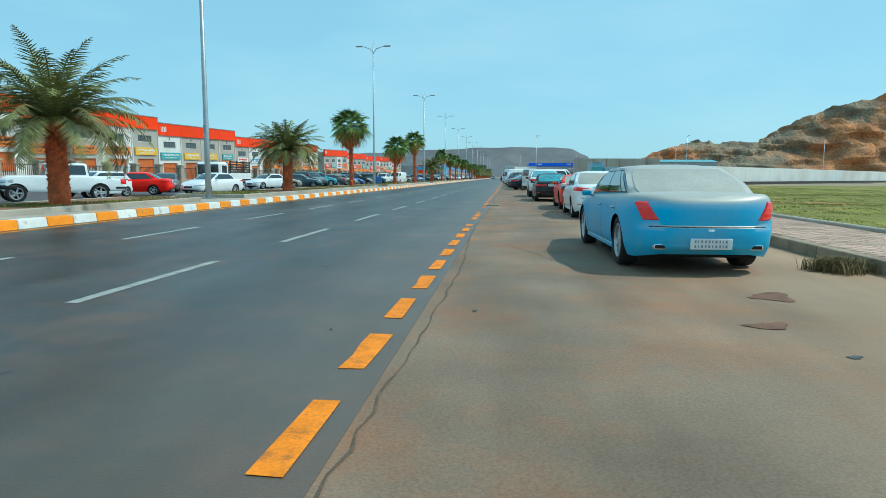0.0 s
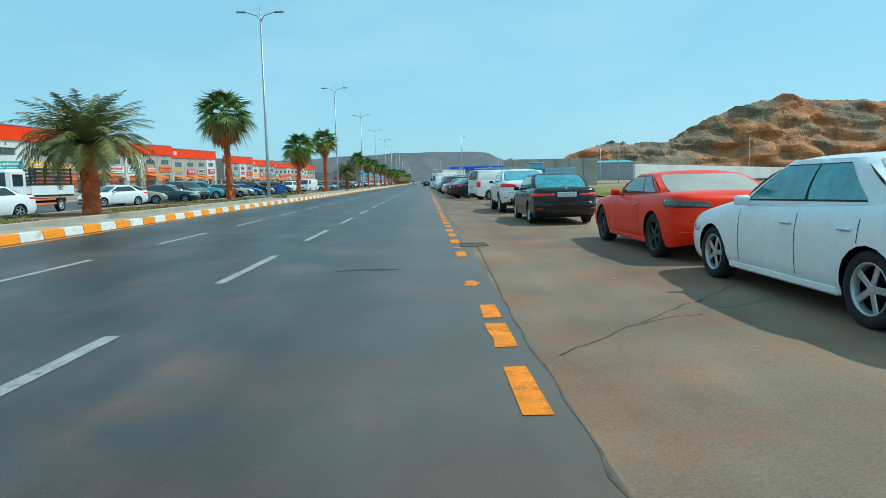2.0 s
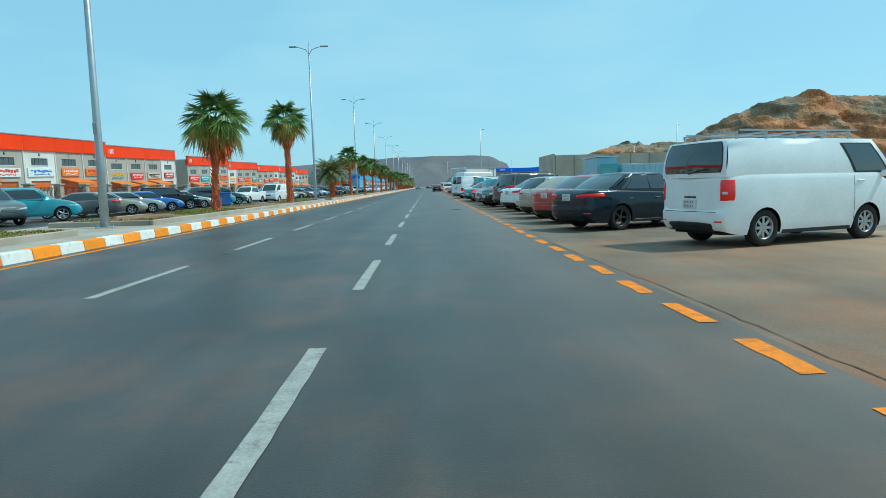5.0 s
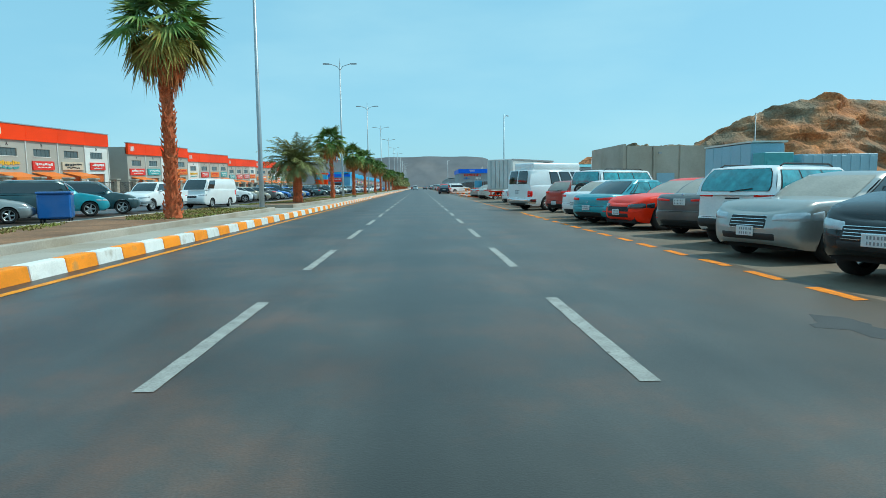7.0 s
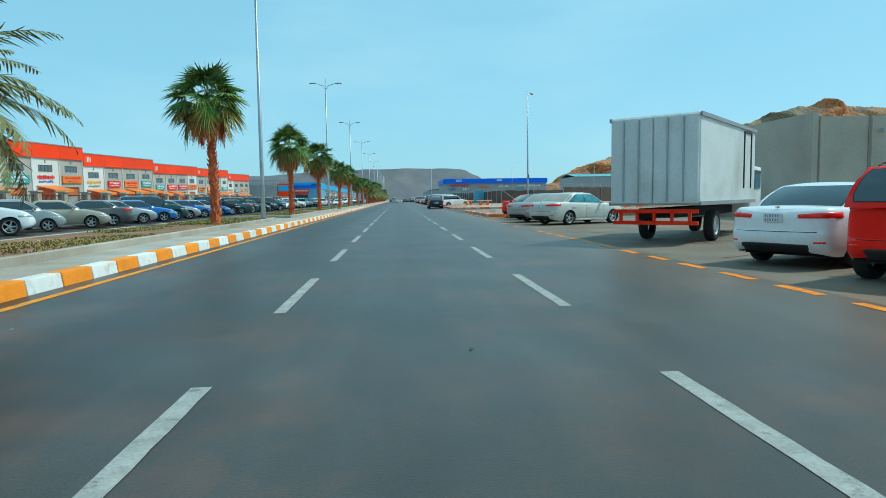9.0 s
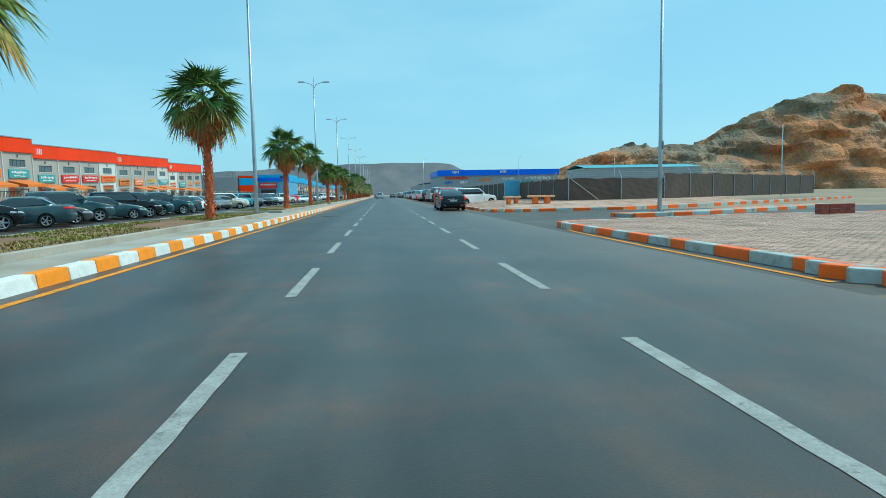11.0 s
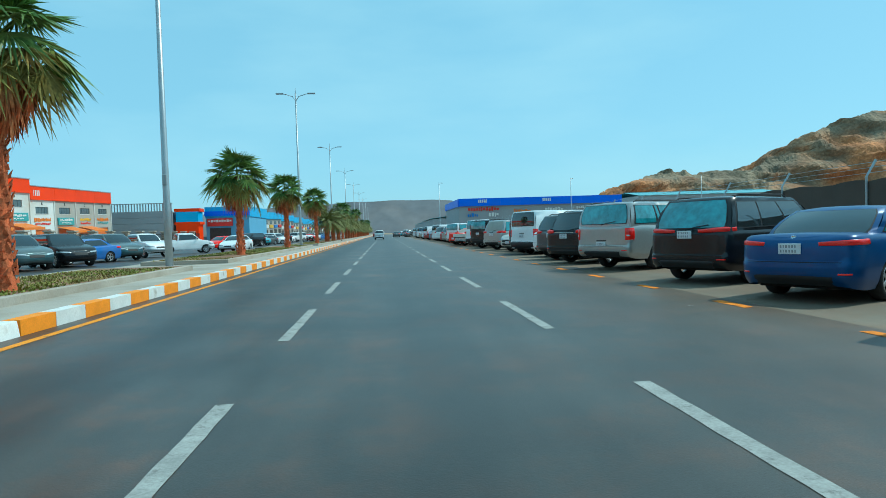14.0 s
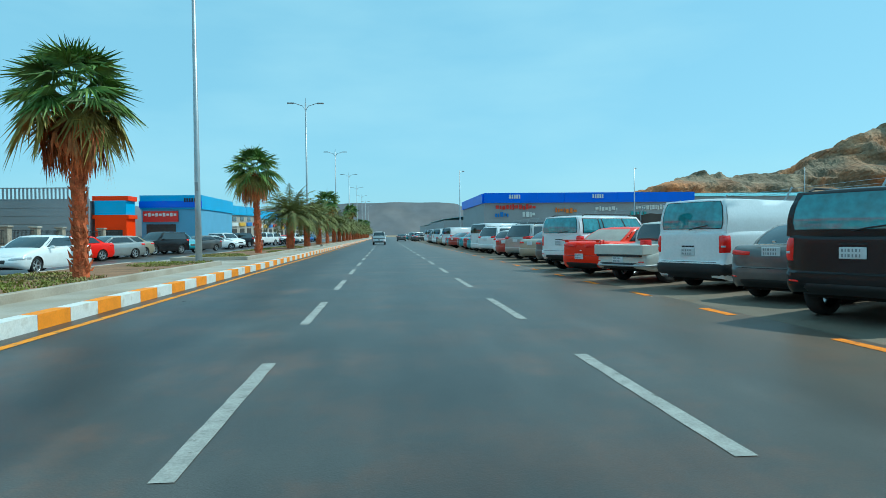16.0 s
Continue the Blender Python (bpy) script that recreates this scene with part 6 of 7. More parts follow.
def date_palm(height, seed, length=3.0, fronds=72):
    """A date palm: a stout trunk and long feathered fronds that arch out and down."""
    r = random.Random(seed)
    o = thing("date_palm", "young date palm with arching grey green feathered fronds", "palm tree", "date palms on the median")
    hb = height
    bm = bmesh.new()
    tube(bm, [(0, 0, hb * i / 10) for i in range(11)], [0.28 * (1.1 - 0.15 * i / 10) * r.uniform(0.93, 1.08) for i in range(11)], 14)
    n = int(hb / 0.13)
    for i in range(n):
        z = 0.1 + hb * i / n
        for k in range(8):
            a = k * 0.785 + i * 0.5
            out, tang = Vector((math.cos(a), math.sin(a), 0)), Vector((-math.sin(a), math.cos(a), 0))
            p = out * 0.27 + Vector((0, 0, z))
            q = [bm.verts.new(p - tang * 0.09 - out * 0.03), bm.verts.new(p + tang * 0.09 - out * 0.03), bm.verts.new(p + out * 0.07 + Vector((0, 0, 0.17)) + tang * 0.05), bm.verts.new(p + out * 0.07 + Vector((0, 0, 0.17)) - tang * 0.05)]
            bm.faces.new(q)
    part("trunk", bm, TRUNK, o)
    vs, fs = [], []
    for i in range(fronds):
        az = i * 2.39996 + r.uniform(-0.2, 0.2)
        t = i / fronds
        el = radians(lerp(86, 8, t ** 0.8))
        ln = length * r.uniform(0.8, 1.1)
        out = Vector((math.cos(az), math.sin(az), 0))
        s = Vector((-math.sin(az), math.cos(az), 0))
        pts, p, e = [], Vector((0, 0, hb)) + out * 0.12, el
        seg = 13
        for k in range(seg + 1):
            pts.append(p.copy())
            p = p + (out * math.cos(e) + Vector((0, 0, math.sin(e)))) * ln / seg
            e -= radians(2.6 + 5.0 * t + 0.3 * k)
        for k in range(seg):
            w = 0.035 * (1 - k / seg) + 0.006
            j = len(vs)
            vs += [pts[k] - s * w, pts[k] + s * w, pts[k + 1] + s * w * 0.8, pts[k + 1] - s * w * 0.8]
            fs.append((j, j + 1, j + 2, j + 3))
            if k < 1:
                continue
            d = (pts[k + 1] - pts[k]).normalized()
            up = s.cross(d)
            for m in range(3):
                b = pts[k].lerp(pts[k + 1], m / 3)
                ll = 0.52 * math.sin(math.pi * min(1, (k + m / 3) / seg * 0.9 + 0.1)) * r.uniform(0.8, 1.15) + 0.08
                for sd in (-1, 1):
                    dirn = (s * sd * 0.75 + d * 0.6 + up * r.uniform(-0.1, 0.45)).normalized()
                    tip = b + dirn * ll - Vector((0, 0, 0.10 * ll))
                    j = len(vs)
                    vs += [b - d * 0.018, b + d * 0.03, b.lerp(tip, 0.5) + d * 0.03, tip]
                    fs += [(j, j + 1, j + 2), (j, j + 2, j + 3)]
    raw("crown", vs, fs, DATE, o)
    vs, fs = [], []
    for i in range(16):
        az = i * 2.39996
        out, s = Vector((math.cos(az), math.sin(az), 0)), Vector((-math.sin(az), math.cos(az), 0))
        a = Vector((0, 0, hb - 0.25)) + out * 0.25
        for k in range(6):
            b = a + out * r.uniform(0.3, 0.9) + s * r.uniform(-0.3, 0.3) - Vector((0, 0, r.uniform(0.2, 0.8)))
            j = len(vs)
            vs += [a - s * 0.02, a + s * 0.02, b]
            fs.append((j, j + 1, j + 2))
    raw("dead_fronds", vs, fs, SKIRT, o)
    return o


PX, PZ = -12.8, 0.34
# place along the median, height of the palm, reach of its crown, dead fronds left on it
plan_palms = [(55.0, 6.35, 2.1, 200), (76.4, 5.45, 1.95, 90), (93.2, 7.25, 1.95, 210), (131.5, 6.25, 1.85, 120), (150.7, 5.9, 1.9, 120), (167.0, 6.15, 2.05, 190), (188.7, 5.75, 1.9, 150), (205.2, 6.05, 1.95, 80),
              (225.9, 5.15, 1.95, 110), (241.8, 5.5, 1.8, 130), (263.5, 5.85, 1.9, 110)]
fan = []
for k, (y, tall, reach, dead) in enumerate(plan_palms):
    fan.append(fan_palm(tall + 0.22, 21 + k, trunk_r=0.2 if y == 93.2 else 0.155, crown=reach * 1.04, skirt=dead))
    fan[-1].matrix_basis = pose(PX, y, PZ, 0, 0, 37 * k)
dates = [date_palm(2.45, 1, 2.9), date_palm(2.4, 2, 2.6)]
dates[0].matrix_basis, dates[1].matrix_basis = pose(PX, 18.2, PZ), pose(PX, 114.5, PZ)
copy_thing(dates[1], pose(PX, 38.6, PZ, 0, 0, 100))
for k in range(22):
    y = 276 + 10.5 * k
    if k % 5 == 3:
        copy_thing(fan[k % 3], pose(PX, y, PZ, 0, 0, 50 * k))
    else:
        copy_thing(dates[k % 2], pose(PX, y, PZ, 0, 0, 70 * k))


# ---------------------------------------------------------------- shops on the far side of the service road
def bars(bm, y0, y1, z, x, seed, h=0.3):
    """Unreadable lettering as plain bars along y, on a wall that faces +x."""
    r = random.Random(seed)
    y = y0
    while y < y1 - 0.1:
        w = min(r.uniform(0.12, 0.5), y1 - y)
        box(bm, x, y + w / 2, z + r.uniform(-0.06, 0.06), 0.03, w, h * r.uniform(0.45, 1.0))
        y += w + r.uniform(0.05, 0.14)


def shop_block(y0, width, ztop, seed, end_wall=False):
    """One shop building of four bays under an orange parapet. Local y runs along the front, x = 0 is the front wall."""
    r = random.Random(seed)
    o = thing("shop_building", "two-storey grey shop building with an orange metal parapet", "building", "shop row")
    bay = width / 4
    z_or, z_sign, z_door = ztop - 1.75, 3.55, 3.05
    for b in range(4):
        ya = b * bay
        wallm = WHITE_WALL if r.random() < 0.25 else STUCCO
        wy = ya + bay / 2
        # the wall of a bay, built round its window and shop opening
        bm = bmesh.new()
        ow, win_w, wz0, wz1 = bay * 0.62, bay * 0.52, ztop - 3.55, ztop - 2.65
        for (a, c, z0, z1) in ((ya, wy - ow / 2, -0.6, z_door), (wy + ow / 2, ya + bay, -0.6, z_door), (ya, ya + bay, z_door, wz0), (ya, wy - win_w / 2, wz0, wz1), (wy + win_w / 2, ya + bay, wz0, wz1), (ya, ya + bay, wz1, z_or + 0.05)):
            box(bm, -0.15, (a + c) / 2, (z0 + z1) / 2, 0.3, c - a, z1 - z0)
        part("wall", bm, wallm, o)
        bm = bmesh.new()
        box(bm, 0.05, wy, (z_or + ztop) / 2, 0.36, bay - 0.03, ztop - z_or, bevel=0.02)
        part("parapet_panel", bm, ORANGE_CLAD, o)
        bm = bmesh.new()
        box(bm, 0.05, ya + bay, (ztop - 0.1) / 2, 0.16, 0.14, ztop - 0.1, bevel=0.02)
        part("downpipe", bm, WHITE_WALL, o)
        win = thing("window", "", "", "")
        win.parent = o
        for q in range(4):
            bm = bmesh.new()
            box(bm, -0.12, wy - win_w / 2 + win_w * (q + 0.5) / 4, (wz0 + wz1) / 2, 0.04, win_w / 4 - 0.07, wz1 - wz0 - 0.06)
            part("pane", bm, WIN_DARK, win)
        bm = bmesh.new()
        box(bm, -0.03, wy, wz0 - 0.03, 0.14, win_w + 0.14, 0.08)
        part("window_sill", bm, WHITE_WALL, win)
        text("bay_letter", "ABCD"[b], 0.55, SIGNS["black"], Matrix.Translation((0.02, wy, wz1 + 0.42)) @ Matrix.Rotation(radians(90), 4, "Z") @ Matrix.Rotation(radians(90), 4, "X"), o)
        kind = r.choice(("white", "yellow", "orange", "orange", "red", "beige", "none", "none", "teal"))
        sw = bay * r.uniform(0.62, 0.86)
        if kind != "none":
            sg = boxed("shop_sign", (0.10, wy, z_sign + 0.55, 0.16, sw, 1.05), SIGNS[kind], o, bevel=0.02)
            bm = bmesh.new()
            bars(bm, wy - sw * 0.4, wy + sw * 0.4, z_sign + 0.72, 0.19, seed * 7 + b, 0.34)
            bars(bm, wy - sw * 0.3, wy + sw * 0.3, z_sign + 0.3, 0.19, seed * 9 + b, 0.16)
            tagged(part("sign_lettering", bm, SIGNS["white" if kind in ("red", "teal") else r.choice(("red", "black", "blue")) if kind == "white" else r.choice(("red", "white", "black"))], sg), kind="stuff")
        else:
            bm = bmesh.new()
            bars(bm, wy - sw * 0.45, wy + sw * 0.45, z_sign + 0.8, 0.05, seed * 7 + b, 0.55)
            tagged(part("sign_lettering", bm, SIGNS[r.choice(("orange", "yellow", "red", "orange"))], o), kind="stuff")
            bm = bmesh.new()
            bars(bm, wy - sw * 0.4, wy + sw * 0.4, z_sign + 0.25, 0.05, seed * 5 + b, 0.25)
            tagged(part("sign_lettering", bm, SIGNS[r.choice(("red", "teal", "blue"))], o), kind="stuff")
        # dark sheet, the interior's shade put into its colour
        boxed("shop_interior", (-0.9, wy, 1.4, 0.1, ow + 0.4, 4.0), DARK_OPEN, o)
        drop = r.choice((0.9, 1.2, 2.0, 2.9))
        bm = bmesh.new()
        for q in range(int(drop / 0.14)):
            box(bm, -0.2, wy, z_door - 0.07 - q * 0.14, 0.05, ow, 0.125)
        tagged(part("roller_shutter", bm, SHUTTER, o), kind="stuff")
        if r.random() < 0.45:
            bm = bmesh.new()
            box(bm, 1.1, wy, 3.0, 2.4, ow * 1.15, 0.05, m=Matrix.Translation((1.1, 0, 3.0)) @ Matrix.Rotation(radians(14), 4, "Y") @ Matrix.Translation((-1.1, 0, -3.0)))
            box(bm, 2.25, wy, 2.6, 0.04, ow * 1.15, 0.3)
            part("awning", bm, SIGNS["orange"], o)
    boxed("coping", (0.0, width / 2, ztop + 0.06, 0.6, width, 0.12), GREY_CLAD, o)
    # plain bars stand for the building number
    bm = bmesh.new()
    for q in range(4):
        box(bm, 0.25, 0.75 + 0.42 * q, ztop - 0.85, 0.03, 0.22 if q else 0.1, 0.75)
    tagged(part("number_plate", bm, SIGNS["white"], o), kind="stuff")
    boxed("main_hall", (-9.3, width / 2, ztop / 2 - 0.5, 18.0, width, ztop - 0.2), STUCCO, o)
    o.matrix_basis = pose(-50.5, y0, 0.0, 1.35, 0, 0)
    return o


for i, (y0, y1, zt) in enumerate([(10.9, 36.9, 8.9), (36.9, 62.9, 8.9), (62.9, 89.1, 9.0), (89.1, 115.5, 8.9), (115.5, 141.5, 8.5), (141.5, 167.5, 8.7), (173.7, 199.4, 8.6), (199.4, 225.6, 8.5), (225.6, 251.2, 8.5), (251.2, 277.4, 8.9), (277.4, 301.4, 8.7)]):
    shop_block(y0, y1 - y0, zt, 11 + i)


def fence_bay(y):
    """A stone post with a black railing beside it, along the shop forecourts."""
    o = thing("forecourt_fence", "stone post with cap and black railing panel", "fence", "forecourt fences")
    bm = bmesh.new()
    box(bm, 0, 0, 1.05, 0.62, 0.62, 2.3, bevel=0.03)
    part("post", bm, STONE, o)
    bm = bmesh.new()
    box(bm, 0, 0, 2.27, 0.82, 0.82, 0.16, bevel=0.03)
    part("cap", bm, CONCRETE, o)
    bm = bmesh.new()
    box(bm, 0, 2.2, 0.3, 0.3, 3.8, 0.8)
    part("plinth", bm, STONE, o)
    bm = bmesh.new()
    for z in (0.85, 1.95):
        box(bm, 0, 2.2, z, 0.05, 3.8, 0.05)
    for k in range(19):
        box(bm, 0, 0.42 + 0.2 * k, 1.4, 0.025, 0.025, 1.25)
    tagged(part("railing", bm, BLACK_METAL, o), kind="stuff")
    return o


fb = fence_bay(0)
fb.matrix_basis = pose(-36.5, 12, 0.1)
for k in range(1, 66):
    copy_thing(fb, pose(-36.5, 12 + 4.4 * k, 0.1))

# the grey hall, the orange pylon and the blue shops beyond
hall = thing("grey_hall", "grey panelled hall with a louvred parapet", "building")
for k in range(6):
    boxed("wall_panel", (-59, 312, 0.6 + 1.05 * k, 30.0, 0.4, 1.02), GREY_CLAD, hall)
boxed("hall_body", (-59, 330, 3.0, 29.6, 35.4, 6.6), GREY_CLAD, hall)
for k in range(60):
    boxed("louvre", (-73.7 + 0.5 * k, 312, 7.2, 0.14, 0.25, 1.5), GREY_CLAD, hall)
boxed("rail_top", (-59, 312, 7.95, 30, 0.3, 0.12), GREY_CLAD, hall)
boxed("rail_base", (-59, 312, 6.45, 30, 0.3, 0.14), GREY_CLAD, hall)
pylon = thing("sign_pylon", "orange and light blue striped entrance pylon", "pylon")
for z0, z1, mm, w in ((-0.3, 3.9, ORANGE_CLAD, 4.0), (3.9, 4.4, ORANGE_CLAD, 4.6), (4.4, 6.3, CYAN_CLAD, 4.0), (6.3, 6.9, ORANGE_CLAD, 4.6)):
    boxed("band", (-41.6, 314, (z0 + z1) / 2, w, 3.0, z1 - z0), mm, pylon)
# flat dark panel paints a shaded doorway on the solid band
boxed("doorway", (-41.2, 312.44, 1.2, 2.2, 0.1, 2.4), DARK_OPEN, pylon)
blue_shop = thing("blue_shop", "light blue shop building with a red sign", "building")
boxed("wall", (-35.6, 327, 2.8, 8.2, 18, 6.4), mat("blue_grey_wall", (0.17, 0.42, 0.62), 0.7, vary=0.06, scale=0.4, fine=8), blue_shop)
boxed("parapet", (-35.6, 327, 6.3, 8.5, 18.3, 2.0), CYAN_CLAD, blue_shop)
boxed("parapet_band", (-35.6, 317.75, 6.0, 8.6, 0.2, 0.9), BLUE_CLAD, blue_shop)
boxed("shop_sign", (-37.0, 317.8, 4.3, 4.8, 0.2, 1.5), SIGNS["red"], blue_shop)
bm = bmesh.new()
for k in range(9):
    box(bm, -39.0 + 0.5 * k, 317.66, 4.55, 0.36, 0.05, 0.3 + 0.2 * (k % 2))
tagged(part("sign_lettering", bm, SIGNS["white"], blue_shop), kind="stuff")
# doorway shade painted as a flat dark panel
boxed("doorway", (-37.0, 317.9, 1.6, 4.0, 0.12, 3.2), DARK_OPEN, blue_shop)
bm = bmesh.new()
for k in range(5):
    box(bm, -33.6 + 0.34 * k, 317.6, 6.6, 0.22, 0.04, 0.55)
tagged(part("number_plate", bm, SIGNS["black"], blue_shop), kind="stuff")


def blue_block(y0, x):
    o = thing("blue_shop_block", "row of pale shops under a light blue parapet", "building", "blue shop row")
    for b in range(4):
        y = b * 6.2 + 3.1
        boxed("wall", (-0.2, y, 2.4, 0.4, 6.15, 5.6), STUCCO, o)
        boxed("parapet_panel", (0, y, 6.1, 0.5, 6.1, 1.7), CYAN_CLAD, o)
        boxed("window", (0.02, y, 4.5, 0.08, 3.0, 0.8), WIN_DARK, o)
        boxed("shop_sign", (0.1, y, 3.5, 0.2, 4.6, 0.7), SIGNS[("white", "yellow", "blue", "red")[b]], o)
        # dark panel on the wall, coloured as the shade of an open door
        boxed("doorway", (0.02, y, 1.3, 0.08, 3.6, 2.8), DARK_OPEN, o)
    boxed("main_hall", (-8, 12.4, 3.2, 15.4, 24.7, 7.0), STUCCO, o)
    o.matrix_basis = pose(x, y0, 0, 1.2, 0, 0)
    return o


bb = blue_block(341, -33.0)
for k in range(1, 9):
    copy_thing(bb, pose(-33.0 - 0.3 * k, 341 + 25.4 * k, 0, 1.2, 0, 0))

# ---------------------------------------------------------------- the right side
truck = thing("box_truck", "white box truck with orange chassis lamps, parked at a slant", "truck")
bm = bmesh.new()
box(bm, 0, -1.0, 2.15, 2.3, 6.0, 2.3, bevel=0.03)
cargo = part("cargo_box", bm, CARGO, truck)
for s in (-1, 1):
    for k in range(2):
        boxed("rail", (s * 1.17, -1.0, 1.05 + 2.2 * k, 0.05, 6.02, 0.1), GREY_CLAD, cargo)
    boxed("side_door_frame", (s * 1.165, 0.5, 2.3, 0.03, 0.06, 1.7), TRIM, cargo)
    boxed("side_door_frame", (s * 1.165, 1.4, 2.3, 0.03, 0.06, 1.7), TRIM, cargo)
    boxed("side_door_frame", (s * 1.165, 0.95, 3.13, 0.03, 0.9, 0.05), TRIM, cargo)
for x in (-0.57, 0.57):
    boxed("rear_door", (x, -4.03, 2.15, 1.1, 0.06, 2.2), CARGO, cargo, bevel=0.01)
    for q in (-0.2, 0.2):
        boxed("lock_bar", (x + q, -4.08, 2.15, 0.04, 0.04, 2.1), GALV, cargo)
boxed("chassis", (0, 0, 0.8, 0.9, 7.6, 0.25), UNDER, truck)
bm = bmesh.new()
for z in (0.55, 0.85):
    box(bm, 0, -3.9, z, 2.2, 0.08, 0.1)
for k in range(5):
    box(bm, -0.9 + 0.45 * k, -3.9, 0.7, 0.07, 0.08, 0.3)
part("rear_guard", bm, ORANGE, truck)
bm = bmesh.new()
box(bm, 0, 3.0, 1.35, 2.0, 1.7, 1.7, bevel=0.12, seg=2)
part("cab", bm, CARGO, truck)
boxed("windscreen", (0, 3.86, 1.75, 1.7, 0.06, 0.7), GLASS, truck)
for s in (-1, 1):
    boxed("side_window", (s * 1.0, 3.1, 1.75, 0.05, 0.9, 0.6), GLASS, truck)
for x in (0.9, -0.9):
    for y in (2.8, -1.9):
        add_wheel(truck, x, y, 0.42, 0.26, "steel")
truck.matrix_basis = pose(4.1, 123.2, 0, 0, 0, -42)

# cream walled compound with ribs behind the stalls
compound = thing("concrete_compound", "beige ribbed concrete compound wall behind the stalls", "wall")
for k in range(6):
    boxed("wall_panel", (17.3 + 2.7 * k, 135.0, 2.5, 2.66, 0.3, 5.2), CREAM, compound)
    boxed("rib", (16.1 + 2.7 * k, 134.8, 2.6, 0.16, 0.2, 5.0), CREAM, compound)
    if k % 2:
        boxed("flood_lamp", (16.6 + 2.7 * k, 134.6, 4.4, 0.3, 0.2, 0.16), LAMP_GREY, compound)
boxed("side_wall", (15.8, 140.5, 2.6, 0.3, 11.4, 5.4), CREAM, compound)
boxed("far_wall", (32.0, 140.5, 2.5, 0.3, 11.4, 5.2), CREAM, compound)
boxed("metal_door", (20.0, 134.82, 1.2, 1.8, 0.08, 2.4), PALE_BLUE, compound)
shed = thing("site_cabin", "pale blue grey metal site cabin behind parked cars", "cabin")
for k in range(5):
    boxed("panel", (15.2, 110.1 + 1.2 * k, 1.8, 0.14, 1.17, 3.7), PALE_BLUE, shed, bevel=0.01)
boxed("cabin_body", (16.2, 112.5, 1.8, 1.9, 6.0, 3.7), PALE_BLUE, shed)
boxed("cabin_roof", (16.2, 112.5, 3.75, 2.2, 6.3, 0.1), WHITE_WALL, shed)
boxed("cabin_door", (15.10, 111.2, 1.25, 0.06, 0.9, 2.0), WHITE_WALL, shed)
boxed("lock_bar", (15.06, 111.0, 1.9, 0.05, 0.06, 0.5), TRIM, shed)
kiosk = thing("utility_cabinet", "teal utility cabinet beside the cabin", "cabinet")
boxed("body", (15.75, 108.2, 1.5, 1.7, 1.3, 3.05), mat("teal_panel", (0.10, 0.36, 0.40), 0.5, vary=0.08), kiosk, bevel=0.03)
boxed("door", (15.5, 107.53, 1.4, 0.9, 0.05, 2.3), mat("teal_panel_door", (0.12, 0.40, 0.44), 0.5, vary=0.08), kiosk)
container = thing("storage_container", "pale blue metal storage container behind parked cars", "container")
boxed("container_body", (19.2, 108.6, 1.45, 4.4, 2.4, 2.9), PALE_BLUE, container, bevel=0.02)
for k in range(8):
    boxed("rib", (17.2 + 0.55 * k, 107.38, 1.45, 0.25, 0.05, 2.7), PALE_BLUE, container, bevel=0.01)

# long white wall across the field, with its dark footing
def wall_between(name, a, b, z0, z1, t, material, label, category, seg=6.0):
    """A wall of panels from a to b."""
    d = Vector((b[0] - a[0], b[1] - a[1], 0))
    n = max(1, int(d.length / seg))
    o = thing(name, label, category, kind="structure")
    bm = bmesh.new()
    box(bm, 0, 0, (z0 + z1) / 2, t, d.length / n - 0.02, z1 - z0, bevel=0.02)
    p = part("wall_panel", bm, material, o)
    rz = math.degrees(math.atan2(d.y, d.x)) - 90
    for k in range(n):
        c = Vector((a[0], a[1], 0)) + d * ((k + 0.5) / n)
        if k == 0:
            p.matrix_basis = pose(c.x, c.y, 0, 0, 0, rz)
        else:
            again(p, pose(c.x, c.y, 0, 0, 0, rz), o)
    return o


wall_between("white_wall", (30, 107), (215, 322), 0.5, 3.2, 0.3, WHITE_WALL, "long low white perimeter wall across the field", "wall")
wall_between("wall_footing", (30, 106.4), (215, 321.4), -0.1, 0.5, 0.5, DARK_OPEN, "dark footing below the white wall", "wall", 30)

# brick corner islands, painted kerbs
def kerb_run(name, pts, label, a=KERB_ORANGE, b=KERB_GREY, length=1.15):
    """Painted kerb stones along a line of points."""
    o = thing(name, label, "kerb", kind="structure")
    bmA = bmesh.new()
    box(bmA, 0, 0, 0.04, 0.24, length - 0.015, 0.30, bevel=0.03, seg=2)
    pa = part("kerb_stone", bmA, a, o)
    bmB = bmesh.new()
    box(bmB, 0, 0, 0.04, 0.24, length - 0.015, 0.30, bevel=0.03, seg=2)
    pb = part("kerb_stone", bmB, b, o)
    pa.matrix_basis = pb.matrix_basis = pose(pts[0][0], pts[0][1], -0.4)
    k = 0
    rest = 0.0
    for (x0, y0), (x1, y1) in zip(pts, pts[1:]):
        d = Vector((x1 - x0, y1 - y0))
        pos = rest + length / 2
        while pos <= d.length + length * 0.25:
            c = Vector((x0, y0)) + d * (pos / d.length)
            again((pa, pb)[k % 2], pose(c.x, c.y, 0, 0, 0, math.degrees(math.atan2(d.y, d.x)) - 90), o)
            pos += length
            k += 1
        rest = 0.0
    return o


def arc(cx, cy, r, a0, a1, n=6):
    return [(cx + r * math.cos(radians(a0 + (a1 - a0) * i / n)), cy + r * math.sin(radians(a0 + (a1 - a0) * i / n))) for i in range(n + 1)]


